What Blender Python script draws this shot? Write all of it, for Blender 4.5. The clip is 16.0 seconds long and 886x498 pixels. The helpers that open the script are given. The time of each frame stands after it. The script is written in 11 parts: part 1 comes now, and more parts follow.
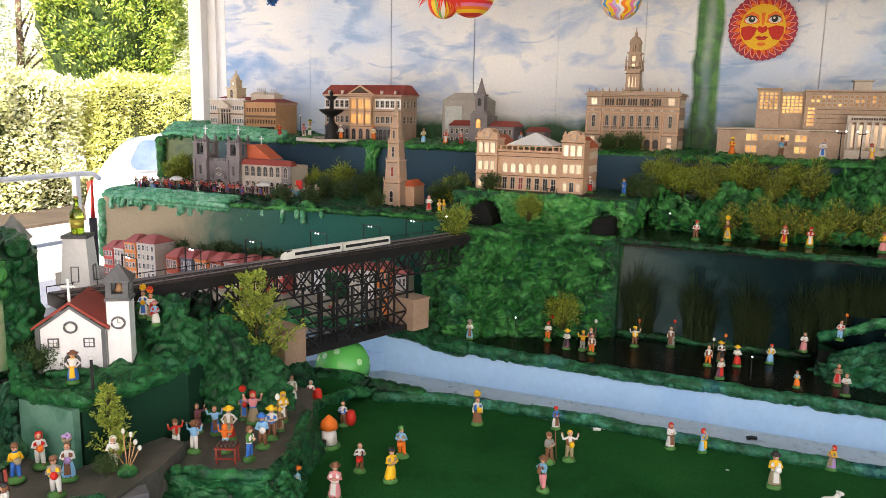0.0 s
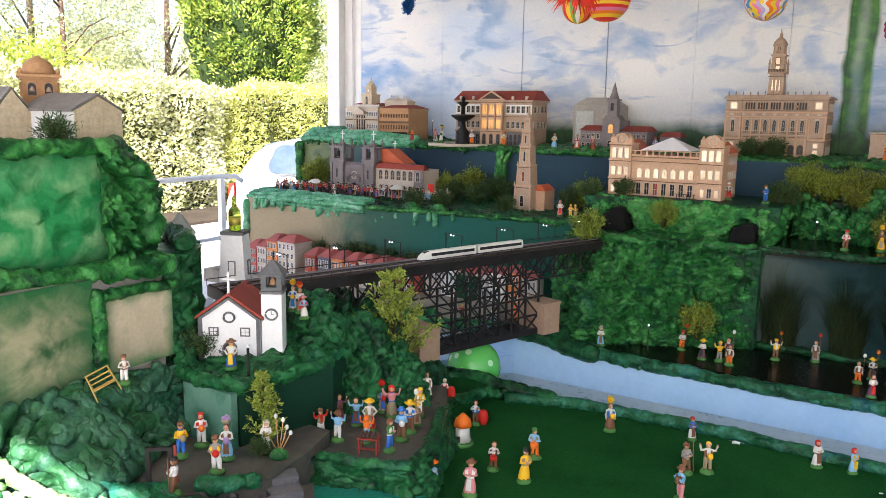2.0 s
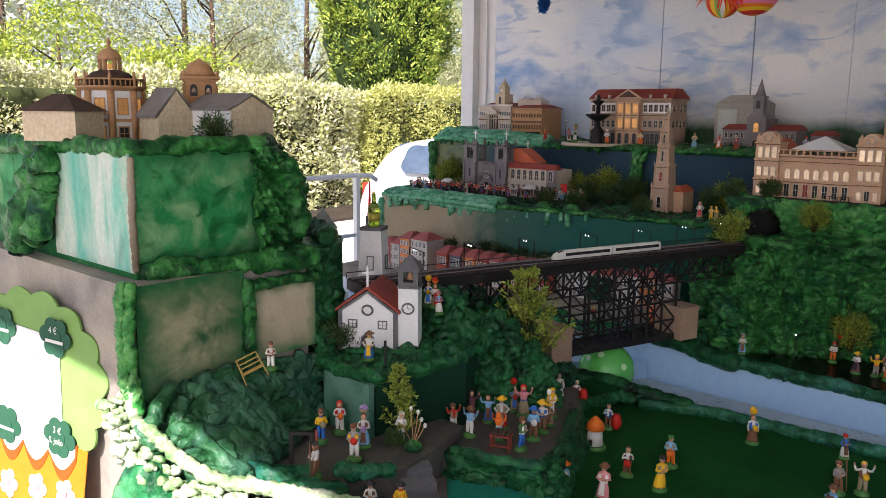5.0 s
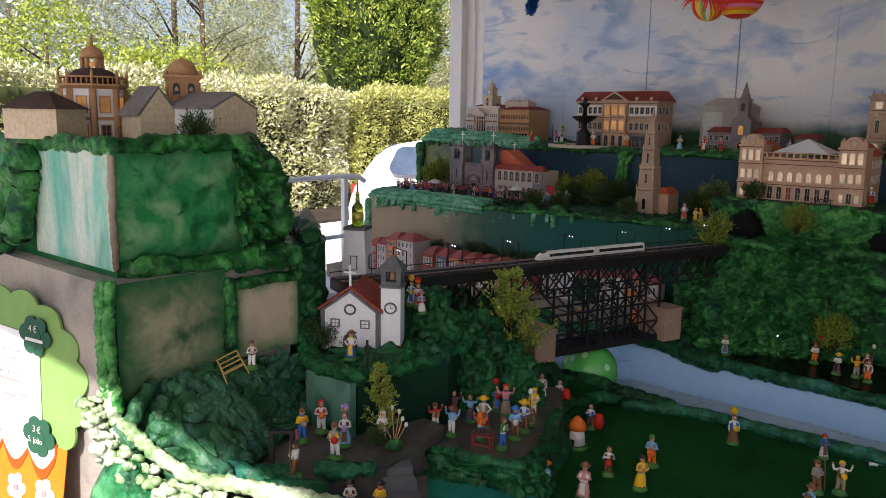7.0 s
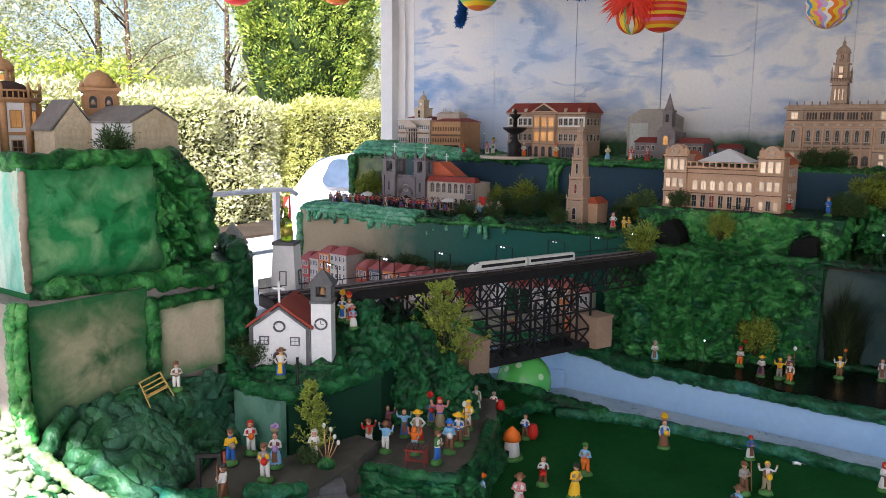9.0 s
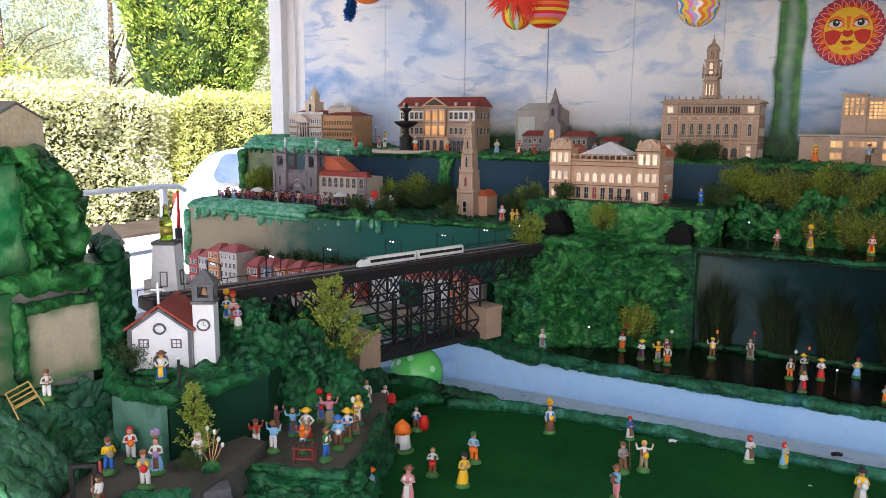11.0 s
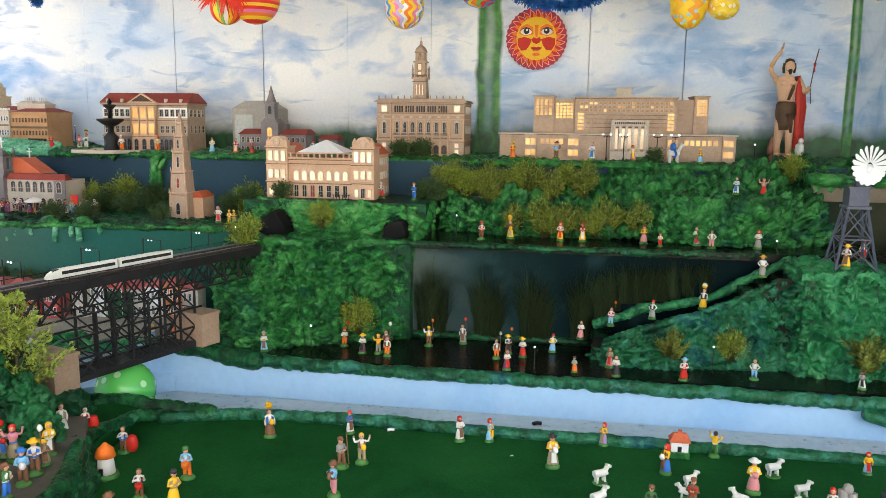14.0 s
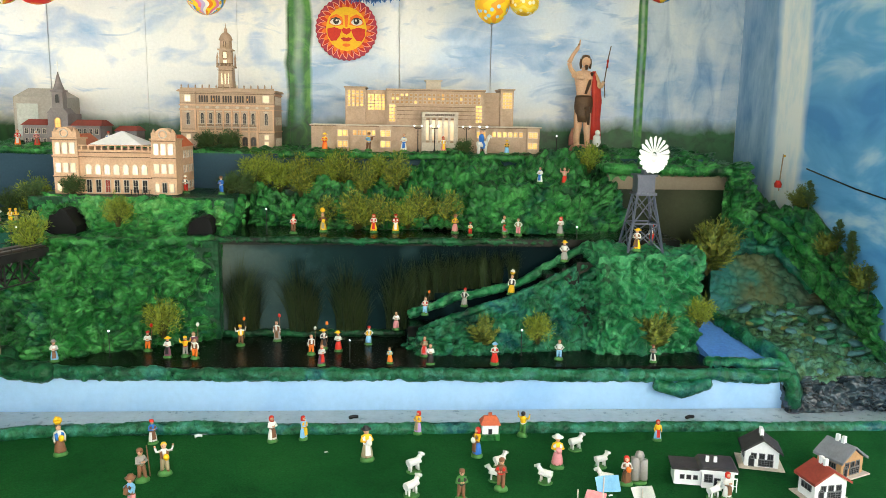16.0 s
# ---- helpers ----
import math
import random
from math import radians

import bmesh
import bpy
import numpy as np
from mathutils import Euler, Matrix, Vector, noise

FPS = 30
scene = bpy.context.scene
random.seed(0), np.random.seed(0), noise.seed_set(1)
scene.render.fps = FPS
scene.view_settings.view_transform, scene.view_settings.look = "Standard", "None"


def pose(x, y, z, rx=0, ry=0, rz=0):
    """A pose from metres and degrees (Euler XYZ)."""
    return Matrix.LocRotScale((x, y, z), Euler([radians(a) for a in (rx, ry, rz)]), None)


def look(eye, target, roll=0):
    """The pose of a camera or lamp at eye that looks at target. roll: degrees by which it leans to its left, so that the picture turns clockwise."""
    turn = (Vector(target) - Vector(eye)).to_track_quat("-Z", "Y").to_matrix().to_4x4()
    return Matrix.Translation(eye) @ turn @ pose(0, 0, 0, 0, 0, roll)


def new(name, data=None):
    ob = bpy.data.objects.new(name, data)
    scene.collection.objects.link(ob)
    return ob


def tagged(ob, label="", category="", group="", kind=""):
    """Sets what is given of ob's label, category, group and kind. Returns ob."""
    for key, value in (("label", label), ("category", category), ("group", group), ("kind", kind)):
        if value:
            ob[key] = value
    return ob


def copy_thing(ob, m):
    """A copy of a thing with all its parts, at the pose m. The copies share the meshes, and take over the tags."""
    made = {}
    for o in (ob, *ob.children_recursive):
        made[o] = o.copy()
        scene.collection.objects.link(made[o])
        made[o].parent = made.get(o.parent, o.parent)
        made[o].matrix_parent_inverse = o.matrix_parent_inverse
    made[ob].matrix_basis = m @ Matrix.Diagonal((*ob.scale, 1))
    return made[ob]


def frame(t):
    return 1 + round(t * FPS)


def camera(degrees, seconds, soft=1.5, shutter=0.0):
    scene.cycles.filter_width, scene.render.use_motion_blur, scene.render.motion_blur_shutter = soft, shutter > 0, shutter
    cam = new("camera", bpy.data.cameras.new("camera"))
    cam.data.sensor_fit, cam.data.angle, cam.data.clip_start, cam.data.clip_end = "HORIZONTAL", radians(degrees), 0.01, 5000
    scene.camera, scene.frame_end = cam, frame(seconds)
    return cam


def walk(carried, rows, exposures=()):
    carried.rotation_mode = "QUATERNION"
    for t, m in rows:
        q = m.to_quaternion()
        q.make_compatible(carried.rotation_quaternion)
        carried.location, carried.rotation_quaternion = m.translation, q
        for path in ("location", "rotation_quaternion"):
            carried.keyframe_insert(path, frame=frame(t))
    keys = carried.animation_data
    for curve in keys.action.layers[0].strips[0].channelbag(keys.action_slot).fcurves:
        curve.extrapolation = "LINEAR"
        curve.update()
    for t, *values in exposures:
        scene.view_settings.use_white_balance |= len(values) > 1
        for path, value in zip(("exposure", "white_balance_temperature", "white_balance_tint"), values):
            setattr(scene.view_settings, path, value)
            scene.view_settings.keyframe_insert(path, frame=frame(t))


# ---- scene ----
cam = camera(59.0, 16.0, 0.75)
EXPOSURES = [(0, 2.4, 6950, 19), (2.5, 2.28, 6300, 17), (4.2, 1.72, 6350, 20), (6.5, 0.93, 6400, 24), (8, 1.32, 6250, 21), (10.5, 2.05, 6050, 21), (12.5, 2.15, 6200, 19), (14.5, 2.8, 6600, 7), (16, 2.98, 6850, 3)]
PATH = [
    (0, (0.126, 0.542, 1.444), (-0.645, 2.354, 1.092), 1.1),
    (0.5, (0.119, 0.519, 1.442), (-0.726, 2.299, 1.094), 1.1),
    (1, (0.109, 0.502, 1.44), (-0.804, 2.249, 1.098), 1.2),
    (1.5, (0.093, 0.485, 1.437), (-0.878, 2.2, 1.1), 1.1),
    (2, (0.079, 0.472, 1.434), (-0.958, 2.148, 1.093), 0.9),
    (2.5, (0.067, 0.462, 1.43), (-1.032, 2.095, 1.073), 0.8),
    (3, (0.058, 0.457, 1.424), (-1.077, 2.063, 1.061), 1.1),
    (3.5, (0.04, 0.452, 1.429), (-1.139, 2.027, 1.071), 1.2),
    (4, (0.045, 0.45, 1.429), (-1.198, 1.978, 1.083), 0.4),
    (4.2, (0.041, 0.449, 1.425), (-1.222, 1.96, 1.074), 0.5),
    (6.3, (0.072, 0.456, 1.418), (-1.234, 1.933, 1.084), 0.6),
    (6.5, (0.068, 0.457, 1.414), (-1.231, 1.941, 1.082), 0.6),
    (7, (0.077, 0.463, 1.415), (-1.199, 1.965, 1.079), 0.9),
    (7.5, (0.07, 0.463, 1.415), (-1.187, 1.982, 1.083), 1.1),
    (8, (0.077, 0.457, 1.416), (-1.148, 2.004, 1.087), 1.3),
    (8.2, (0.074, 0.467, 1.415), (-1.143, 2.021, 1.092), 1.0),
    (10.5, (0.121, 0.503, 1.426), (-0.864, 2.217, 1.116), 0.8),
    (11, (0.14, 0.511, 1.429), (-0.801, 2.247, 1.107), 0.4),
    (11.5, (0.169, 0.526, 1.436), (-0.69, 2.305, 1.123), 0.4),
    (12, (0.178, 0.538, 1.433), (-0.583, 2.361, 1.121), 0.8),
    (12.5, (0.196, 0.553, 1.44), (-0.485, 2.41, 1.139), 0.5),
    (13, (0.22, 0.561, 1.435), (-0.352, 2.456, 1.147), 0.5),
    (13.5, (0.228, 0.565, 1.428), (-0.219, 2.492, 1.13), 0.6),
    (14, (0.249, 0.569, 1.428), (-0.079, 2.516, 1.108), 0.6),
    (14.5, (0.271, 0.578, 1.43), (0.06, 2.541, 1.111), 0.5),
    (15, (0.293, 0.588, 1.426), (0.215, 2.561, 1.11), 0.7),
    (15.5, (0.303, 0.594, 1.424), (0.31, 2.568, 1.106), 0.8),
    (16, (0.317, 0.61, 1.418), (0.427, 2.579, 1.087), 0.9),
]
walk(cam, [(t, look(eye, target, roll)) for t, eye, target, roll in PATH],
     exposures=EXPOSURES)

# ---- world and sun ----
SUN_DIR = Vector((0.30, -0.68, 0.66)).normalized()
world = bpy.data.worlds.new("sky")
scene.world = world
world.use_nodes = True
wn = world.node_tree
wn.nodes.clear()
sky = wn.nodes.new("ShaderNodeTexSky")
sky.sky_type = "NISHITA"
sky.sun_disc = False
sky.sun_elevation = math.asin(SUN_DIR.z)
sky.sun_rotation = math.atan2(SUN_DIR.x, SUN_DIR.y)
sky.dust_density = 2.0
bg = wn.nodes.new("ShaderNodeBackground")
bg.inputs[1].default_value = 0.08
wo = wn.nodes.new("ShaderNodeOutputWorld")
wn.links.new(sky.outputs[0], bg.inputs[0])
wn.links.new(bg.outputs[0], wo.inputs[0])
sun_data = bpy.data.lights.new("sun", "SUN")
sun_data.energy, sun_data.angle, sun_data.color = 5.0, radians(0.5), (1.0, 0.95, 0.86)
sun = new("sun", sun_data)
sun.matrix_world = look(SUN_DIR * 30, (0, 0, 0))

# ---- materials ----
MATS = {}


def nodes_of(name):
    m = bpy.data.materials.new(name)
    m.use_nodes = True
    MATS[name] = m
    nt = m.node_tree
    return m, nt, nt.nodes["Principled BSDF"]


def noise_node(nt, coord, scale, detail=5, rough=0.6, warp=0.0):
    n = nt.nodes.new("ShaderNodeTexNoise")
    n.inputs["Scale"].default_value, n.inputs["Detail"].default_value = scale, detail
    n.inputs["Roughness"].default_value, n.inputs["Distortion"].default_value = rough, warp
    nt.links.new(coord, n.inputs["Vector"])
    return n.outputs["Fac"]


def ramp_node(nt, fac, stops):
    r = nt.nodes.new("ShaderNodeValToRGB")
    el = r.color_ramp.elements
    while len(el) < len(stops):
        el.new(0.5)
    for e, (p, c) in zip(el, stops):
        e.position, e.color = p, (*c, 1)
    nt.links.new(fac, r.inputs[0])
    return r.outputs[0]


def mix_node(nt, fac, a, b, kind="MIX"):
    n = nt.nodes.new("ShaderNodeMix")
    n.data_type, n.blend_type = "RGBA", kind
    for sock, v in ((n.inputs[0], fac), (n.inputs[6], a), (n.inputs[7], b)):
        if isinstance(v, (int, float)):
            sock.default_value = v
        elif isinstance(v, tuple):
            sock.default_value = (*v, 1)
        else:
            nt.links.new(v, sock)
    return n.outputs[2]


def math_node(nt, op, a, b=0.0, clamp=False):
    n = nt.nodes.new("ShaderNodeMath")
    n.operation, n.use_clamp = op, clamp
    for sock, v in ((n.inputs[0], a), (n.inputs[1], b)):
        if isinstance(v, (int, float)):
            sock.default_value = v
        else:
            nt.links.new(v, sock)
    return n.outputs[0]


def coords(nt, world_space=False):
    if world_space:
        return nt.nodes.new("ShaderNodeNewGeometry").outputs["Position"]
    return nt.nodes.new("ShaderNodeTexCoord").outputs["Object"]


def axis_of(nt, coord, axis):
    s = nt.nodes.new("ShaderNodeSeparateXYZ")
    nt.links.new(coord, s.inputs[0])
    return s.outputs["XYZ".index(axis)]


def bump_into(nt, bsdf, height, strength, dist):
    b = nt.nodes.new("ShaderNodeBump")
    b.inputs["Strength"].default_value, b.inputs["Distance"].default_value = strength, dist
    nt.links.new(height, b.inputs["Height"])
    nt.links.new(b.outputs[0], bsdf.inputs["Normal"])


def paint(name, cols, scale=6.0, fine=60.0, rough=0.5, bump=0.3, dist=0.002, metal=0.0, world_space=False, vary=0.12, warp=0.4, spread=(0.3, 0.7), gloss=0.3):
    """A surface whose colour drifts between cols at one scale and is broken up at a finer one."""
    m, nt, b = nodes_of(name)
    c = coords(nt, world_space)
    lo, hi = spread
    k = max(1, len(cols) - 1)
    col = ramp_node(nt, noise_node(nt, c, scale, 5, 0.6, warp), [(lo + (hi - lo) * i / k, q) for i, q in enumerate(cols)])
    f = noise_node(nt, c, fine, 4, 0.7)
    shade = ramp_node(nt, f, [(0.25, (1 - 2 * vary,) * 3), (0.75, (1 + vary,) * 3)])
    nt.links.new(mix_node(nt, 1.0, col, shade, "MULTIPLY"), b.inputs["Base Color"])
    nt.links.new(math_node(nt, "ADD", math_node(nt, "MULTIPLY", f, 0.25), rough - 0.12, True), b.inputs["Roughness"])
    b.inputs["Metallic"].default_value = metal
    b.inputs["Specular IOR Level"].default_value = gloss
    if bump:
        bump_into(nt, b, f, bump, dist)
    return m


def glow(name, color, strength):
    m, nt, b = nodes_of(name)
    b.inputs["Base Color"].default_value = (*[0.6 * c for c in color], 1)
    b.inputs["Emission Color"].default_value = (*color, 1)
    f = noise_node(nt, coords(nt, True), 9.0, 3)
    nt.links.new(math_node(nt, "MULTIPLY", math_node(nt, "MAXIMUM", math_node(nt, "SUBTRACT", math_node(nt, "MULTIPLY", f, 4.0), 1.2), 0.15), strength), b.inputs["Emission Strength"])
    return m


G1, G2, G3, G4 = (0.005, 0.035, 0.014), (0.010, 0.11, 0.028), (0.028, 0.21, 0.045), (0.007, 0.085, 0.062)


def foam_mat(name, cols, light, dark):
    """Sprayed hard foam under glossy paint: broad drifts of colour, soft lighter and darker clouds of spray, a faint pitted relief."""
    m, nt, b = nodes_of(name)
    c = coords(nt, True)
    k = len(cols) - 1
    col = ramp_node(nt, noise_node(nt, c, 5.0, 4, 0.6, 0.7), [(0.34 + 0.32 * i / k, q) for i, q in enumerate(cols)])
    cloud = noise_node(nt, c, 15, 5, 0.62, 0.7)
    col = mix_node(nt, ramp_node(nt, cloud, [(0.48, (0, 0, 0)), (0.70, (0.95,) * 3)]), col, light)
    col = mix_node(nt, ramp_node(nt, cloud, [(0.26, (0.9,) * 3), (0.46, (0, 0, 0))]), col, dark)
    fine = noise_node(nt, c, 60, 4, 0.7, 0.6)
    col = mix_node(nt, 1.0, col, ramp_node(nt, fine, [(0.3, (0.66,) * 3), (0.7, (1.24,) * 3)]), "MULTIPLY")
    nt.links.new(col, b.inputs["Base Color"])
    nt.links.new(math_node(nt, "ADD", math_node(nt, "MULTIPLY", fine, 0.35), 0.14), b.inputs["Roughness"])
    b.inputs["Specular IOR Level"].default_value = 0.2
    vo = nt.nodes.new("ShaderNodeTexVoronoi")
    vo.feature = "SMOOTH_F1"
    vo.inputs["Scale"].default_value = 42
    nt.links.new(mix_node(nt, 0.05, c, noise_col(nt, c, 20)), vo.inputs["Vector"])
    h = math_node(nt, "ADD", math_node(nt, "MULTIPLY", cloud, 0.5), math_node(nt, "SUBTRACT", math_node(nt, "MULTIPLY", fine, 0.22), math_node(nt, "MULTIPLY", vo.outputs["Distance"], 0.55)))
    bump_into(nt, b, h, 0.9, 0.016)
    return m


def noise_col(nt, coord, scale):
    n = nt.nodes.new("ShaderNodeTexNoise")
    n.inputs["Scale"].default_value = scale
    nt.links.new(coord, n.inputs["Vector"])
    return n.outputs["Color"]


foam_moss = foam_mat("deep_green_foam", [(0.00288, 0.0252, 0.01008), (0.00576, 0.0648, 0.02016), (0.01296, 0.108, 0.0324), (0.00576, 0.072, 0.036)], (0.0288, 0.1872, 0.0576), (0.00108, 0.01152, 0.00504))
# rim foam: the glare of the sun is put into its whitish colour
foam_rim = foam_mat("whitish_green_foam", [(0.14, 0.28, 0.10), (0.36, 0.48, 0.26), (0.52, 0.60, 0.44)], (0.70, 0.74, 0.62), (0.05, 0.16, 0.05))
foam_stone = foam_mat("stream_stone", [(0.03, 0.10, 0.05), (0.06, 0.13, 0.05), (0.03, 0.16, 0.12)], (0.12, 0.30, 0.22), (0.010, 0.026, 0.016))
foam_worm = foam_mat("green_teal_foam", [(0.00864, 0.054, 0.02016), (0.0216, 0.108, 0.036), (0.036, 0.1224, 0.072), (0.0144, 0.0864, 0.0432)], (0.072, 0.1944, 0.108), (0.0036, 0.0252, 0.01008))
foam_green = foam_mat("green_foam", [(0.0036, 0.0324, 0.01008), (0.0072, 0.0828, 0.01872), (0.02016, 0.1512, 0.03024), (0.0072, 0.0828, 0.01872), (0.00504, 0.072, 0.0396)], (0.0792, 0.3168, 0.0792), (0.00108, 0.0144, 0.00504))
foam_teal = foam_mat("pale_teal_foam", [(0.036, 0.22, 0.10), (0.085, 0.36, 0.18), (0.14, 0.40, 0.25)], (0.30, 0.54, 0.40), (0.008, 0.06, 0.036))
foam_bright = foam_mat("bright_green_foam", [(0.00864, 0.0936, 0.018), (0.0216, 0.1872, 0.036), (0.0504, 0.2592, 0.0576), (0.0144, 0.1584, 0.0432)], (0.1728, 0.4176, 0.1296), (0.00216, 0.0288, 0.00864))
foam_dark = foam_mat("dark_green_foam", [(0.00216, 0.0216, 0.0072), (0.00432, 0.0468, 0.0144), (0.0072, 0.072, 0.0288)], (0.0144, 0.1368, 0.0432), (0.00108, 0.00864, 0.00432))
foam_blue = foam_mat("blue_green_foam", [(0.00288, 0.0468, 0.0252), (0.0072, 0.1008, 0.0288), (0.00576, 0.078, 0.0800)], (0.050, 0.2500, 0.1400), (0.00108, 0.01152, 0.0072))
foam_edge = foam_mat("teal_edge_foam", [(0.00432, 0.054, 0.0252), (0.00864, 0.0864, 0.0324), (0.0144, 0.1224, 0.0504), (0.00864, 0.0864, 0.0950)], (0.050, 0.230, 0.1600), (0.00144, 0.018, 0.01008))
foam_pale = foam_mat("pale_green_foam", [(0.00576, 0.0792, 0.0288), (0.01584, 0.1728, 0.054), (0.0144, 0.1368, 0.072)], (0.0936, 0.3456, 0.144), (0.00216, 0.0324, 0.01296))
lawn_mat = paint("green_felt", [(0.00624, 0.0585, 0.01404), (0.01014, 0.0858, 0.02028), (0.01404, 0.1014, 0.0234)], 3.0, 160, 0.95, 0.9, 0.004, vary=0.25, gloss=0.05)
trough_blue = paint("pale_blue_paint", [(0.32, 0.54, 0.80), (0.40, 0.61, 0.83), (0.36, 0.58, 0.81)], 2.0, 30, 0.4, 0.1, 0.001, vary=0.04)
trough_grey = paint("grey_blue_paint", [(0.30, 0.40, 0.46), (0.42, 0.50, 0.54), (0.36, 0.46, 0.52)], 2.5, 25, 0.3, 0.1, 0.001, vary=0.10)
asphalt = paint("black_path", [(0.004, 0.005, 0.005), (0.008, 0.009, 0.007), (0.016, 0.014, 0.010)], 7, 90, 0.24, 0.3, 0.001, vary=0.2, gloss=0.14)
plateau_mat = paint("brown_ground", [(0.06, 0.062, 0.052), (0.11, 0.10, 0.085), (0.045, 0.055, 0.045)], 6, 90, 0.6, 0.4, 0.002)
white_wall = paint("white_plaster", [(0.80, 0.80, 0.79), (0.74, 0.74, 0.74)], 6, 80, 0.55, 0.15, 0.001, vary=0.05)
grey_trim = paint("grey_trim", [(0.10, 0.105, 0.11), (0.15, 0.15, 0.155)], 12, 90, 0.6, 0.2, 0.001)
red_roof = paint("red_roof", [(0.24, 0.035, 0.025), (0.32, 0.055, 0.035)], 12, 120, 0.6, 0.4, 0.002)
pink_roof = paint("pink_roof", [(0.36, 0.09, 0.09), (0.46, 0.13, 0.12)], 12, 120, 0.6, 0.3, 0.001)
orange_roof = paint("orange_roof", [(0.50, 0.10, 0.04), (0.60, 0.14, 0.06)], 12, 120, 0.6, 0.3, 0.001)
brown_roof = paint("brown_roof", [(0.05, 0.03, 0.024), (0.09, 0.055, 0.04)], 14, 110, 0.7, 0.4, 0.001)
mdf = paint("brown_board", [(0.42, 0.29, 0.20), (0.48, 0.34, 0.25), (0.36, 0.25, 0.17)], 9, 90, 0.7, 0.25, 0.001)
# burnt board edges; also colours the shadow lines painted under cornices
mdf_edge = paint("burnt_board_edge", [(0.13, 0.075, 0.045), (0.19, 0.11, 0.065)], 14, 90, 0.7, 0.2, 0.001)
mdf_pink = paint("pinkish_board", [(0.58, 0.36, 0.23), (0.65, 0.42, 0.28)], 8, 90, 0.7, 0.25, 0.001)
mdf_pale = paint("pale_board", [(0.52, 0.44, 0.36), (0.60, 0.52, 0.44)], 9, 90, 0.7, 0.2, 0.001)
mdf_grey = paint("grey_stone_board", [(0.17, 0.15, 0.155), (0.27, 0.235, 0.24)], 9, 90, 0.75, 0.3, 0.001)
mdf_tan = paint("tan_board", [(0.42, 0.22, 0.10), (0.52, 0.30, 0.15)], 9, 90, 0.6, 0.2, 0.001)
cream_card = paint("cream_card", [(0.54, 0.42, 0.27), (0.64, 0.52, 0.36), (0.58, 0.48, 0.34)], 12, 70, 0.7, 0.3, 0.001, vary=0.16)
lit = glow("lit_window", (1.0, 0.50, 0.14), 0.16)
lit_white = glow("lit_white_window", (1.0, 0.74, 0.48), 0.14)
lamp_glow = glow("lamp_globe", (0.85, 0.93, 1.0), 1.4)
dark_glass = paint("dark_pane", [(0.02, 0.02, 0.022), (0.04, 0.04, 0.045)], 20, 60, 0.2, 0, 0)
black_iron = paint("black_iron", [(0.0084, 0.0077, 0.0084), (0.021, 0.0189, 0.0189)], 20, 120, 0.5, 0.2, 0.001)
track_brown = paint("brown_track_bed", [(0.028, 0.021, 0.0182), (0.056, 0.0406, 0.0336)], 18, 160, 0.8, 0.6, 0.002)
grey_blue_metal = paint("blue_grey_paint", [(0.06, 0.07, 0.10), (0.09, 0.10, 0.14)], 20, 120, 0.45, 0.2, 0.001)
white_paint = paint("white_paint", [(0.82, 0.82, 0.82), (0.76, 0.77, 0.78)], 12, 90, 0.35, 0.1, 0.001, vary=0.04)
pier_tan = paint("tan_pier", [(0.34, 0.22, 0.15), (0.42, 0.29, 0.20)], 12, 90, 0.7, 0.3, 0.001)
concrete = paint("concrete", [(0.30, 0.29, 0.27), (0.42, 0.41, 0.39)], 1.5, 40, 0.8, 0.3, 0.003)
grey_block = paint("grey_rough_render", [(0.20, 0.185, 0.165), (0.31, 0.28, 0.24), (0.40, 0.35, 0.28)], 5, 90, 0.8, 0.5, 0.003)
bark = paint("brown_stem", [(0.05, 0.03, 0.018), (0.10, 0.065, 0.04)], 20, 120, 0.8, 0.5, 0.003)


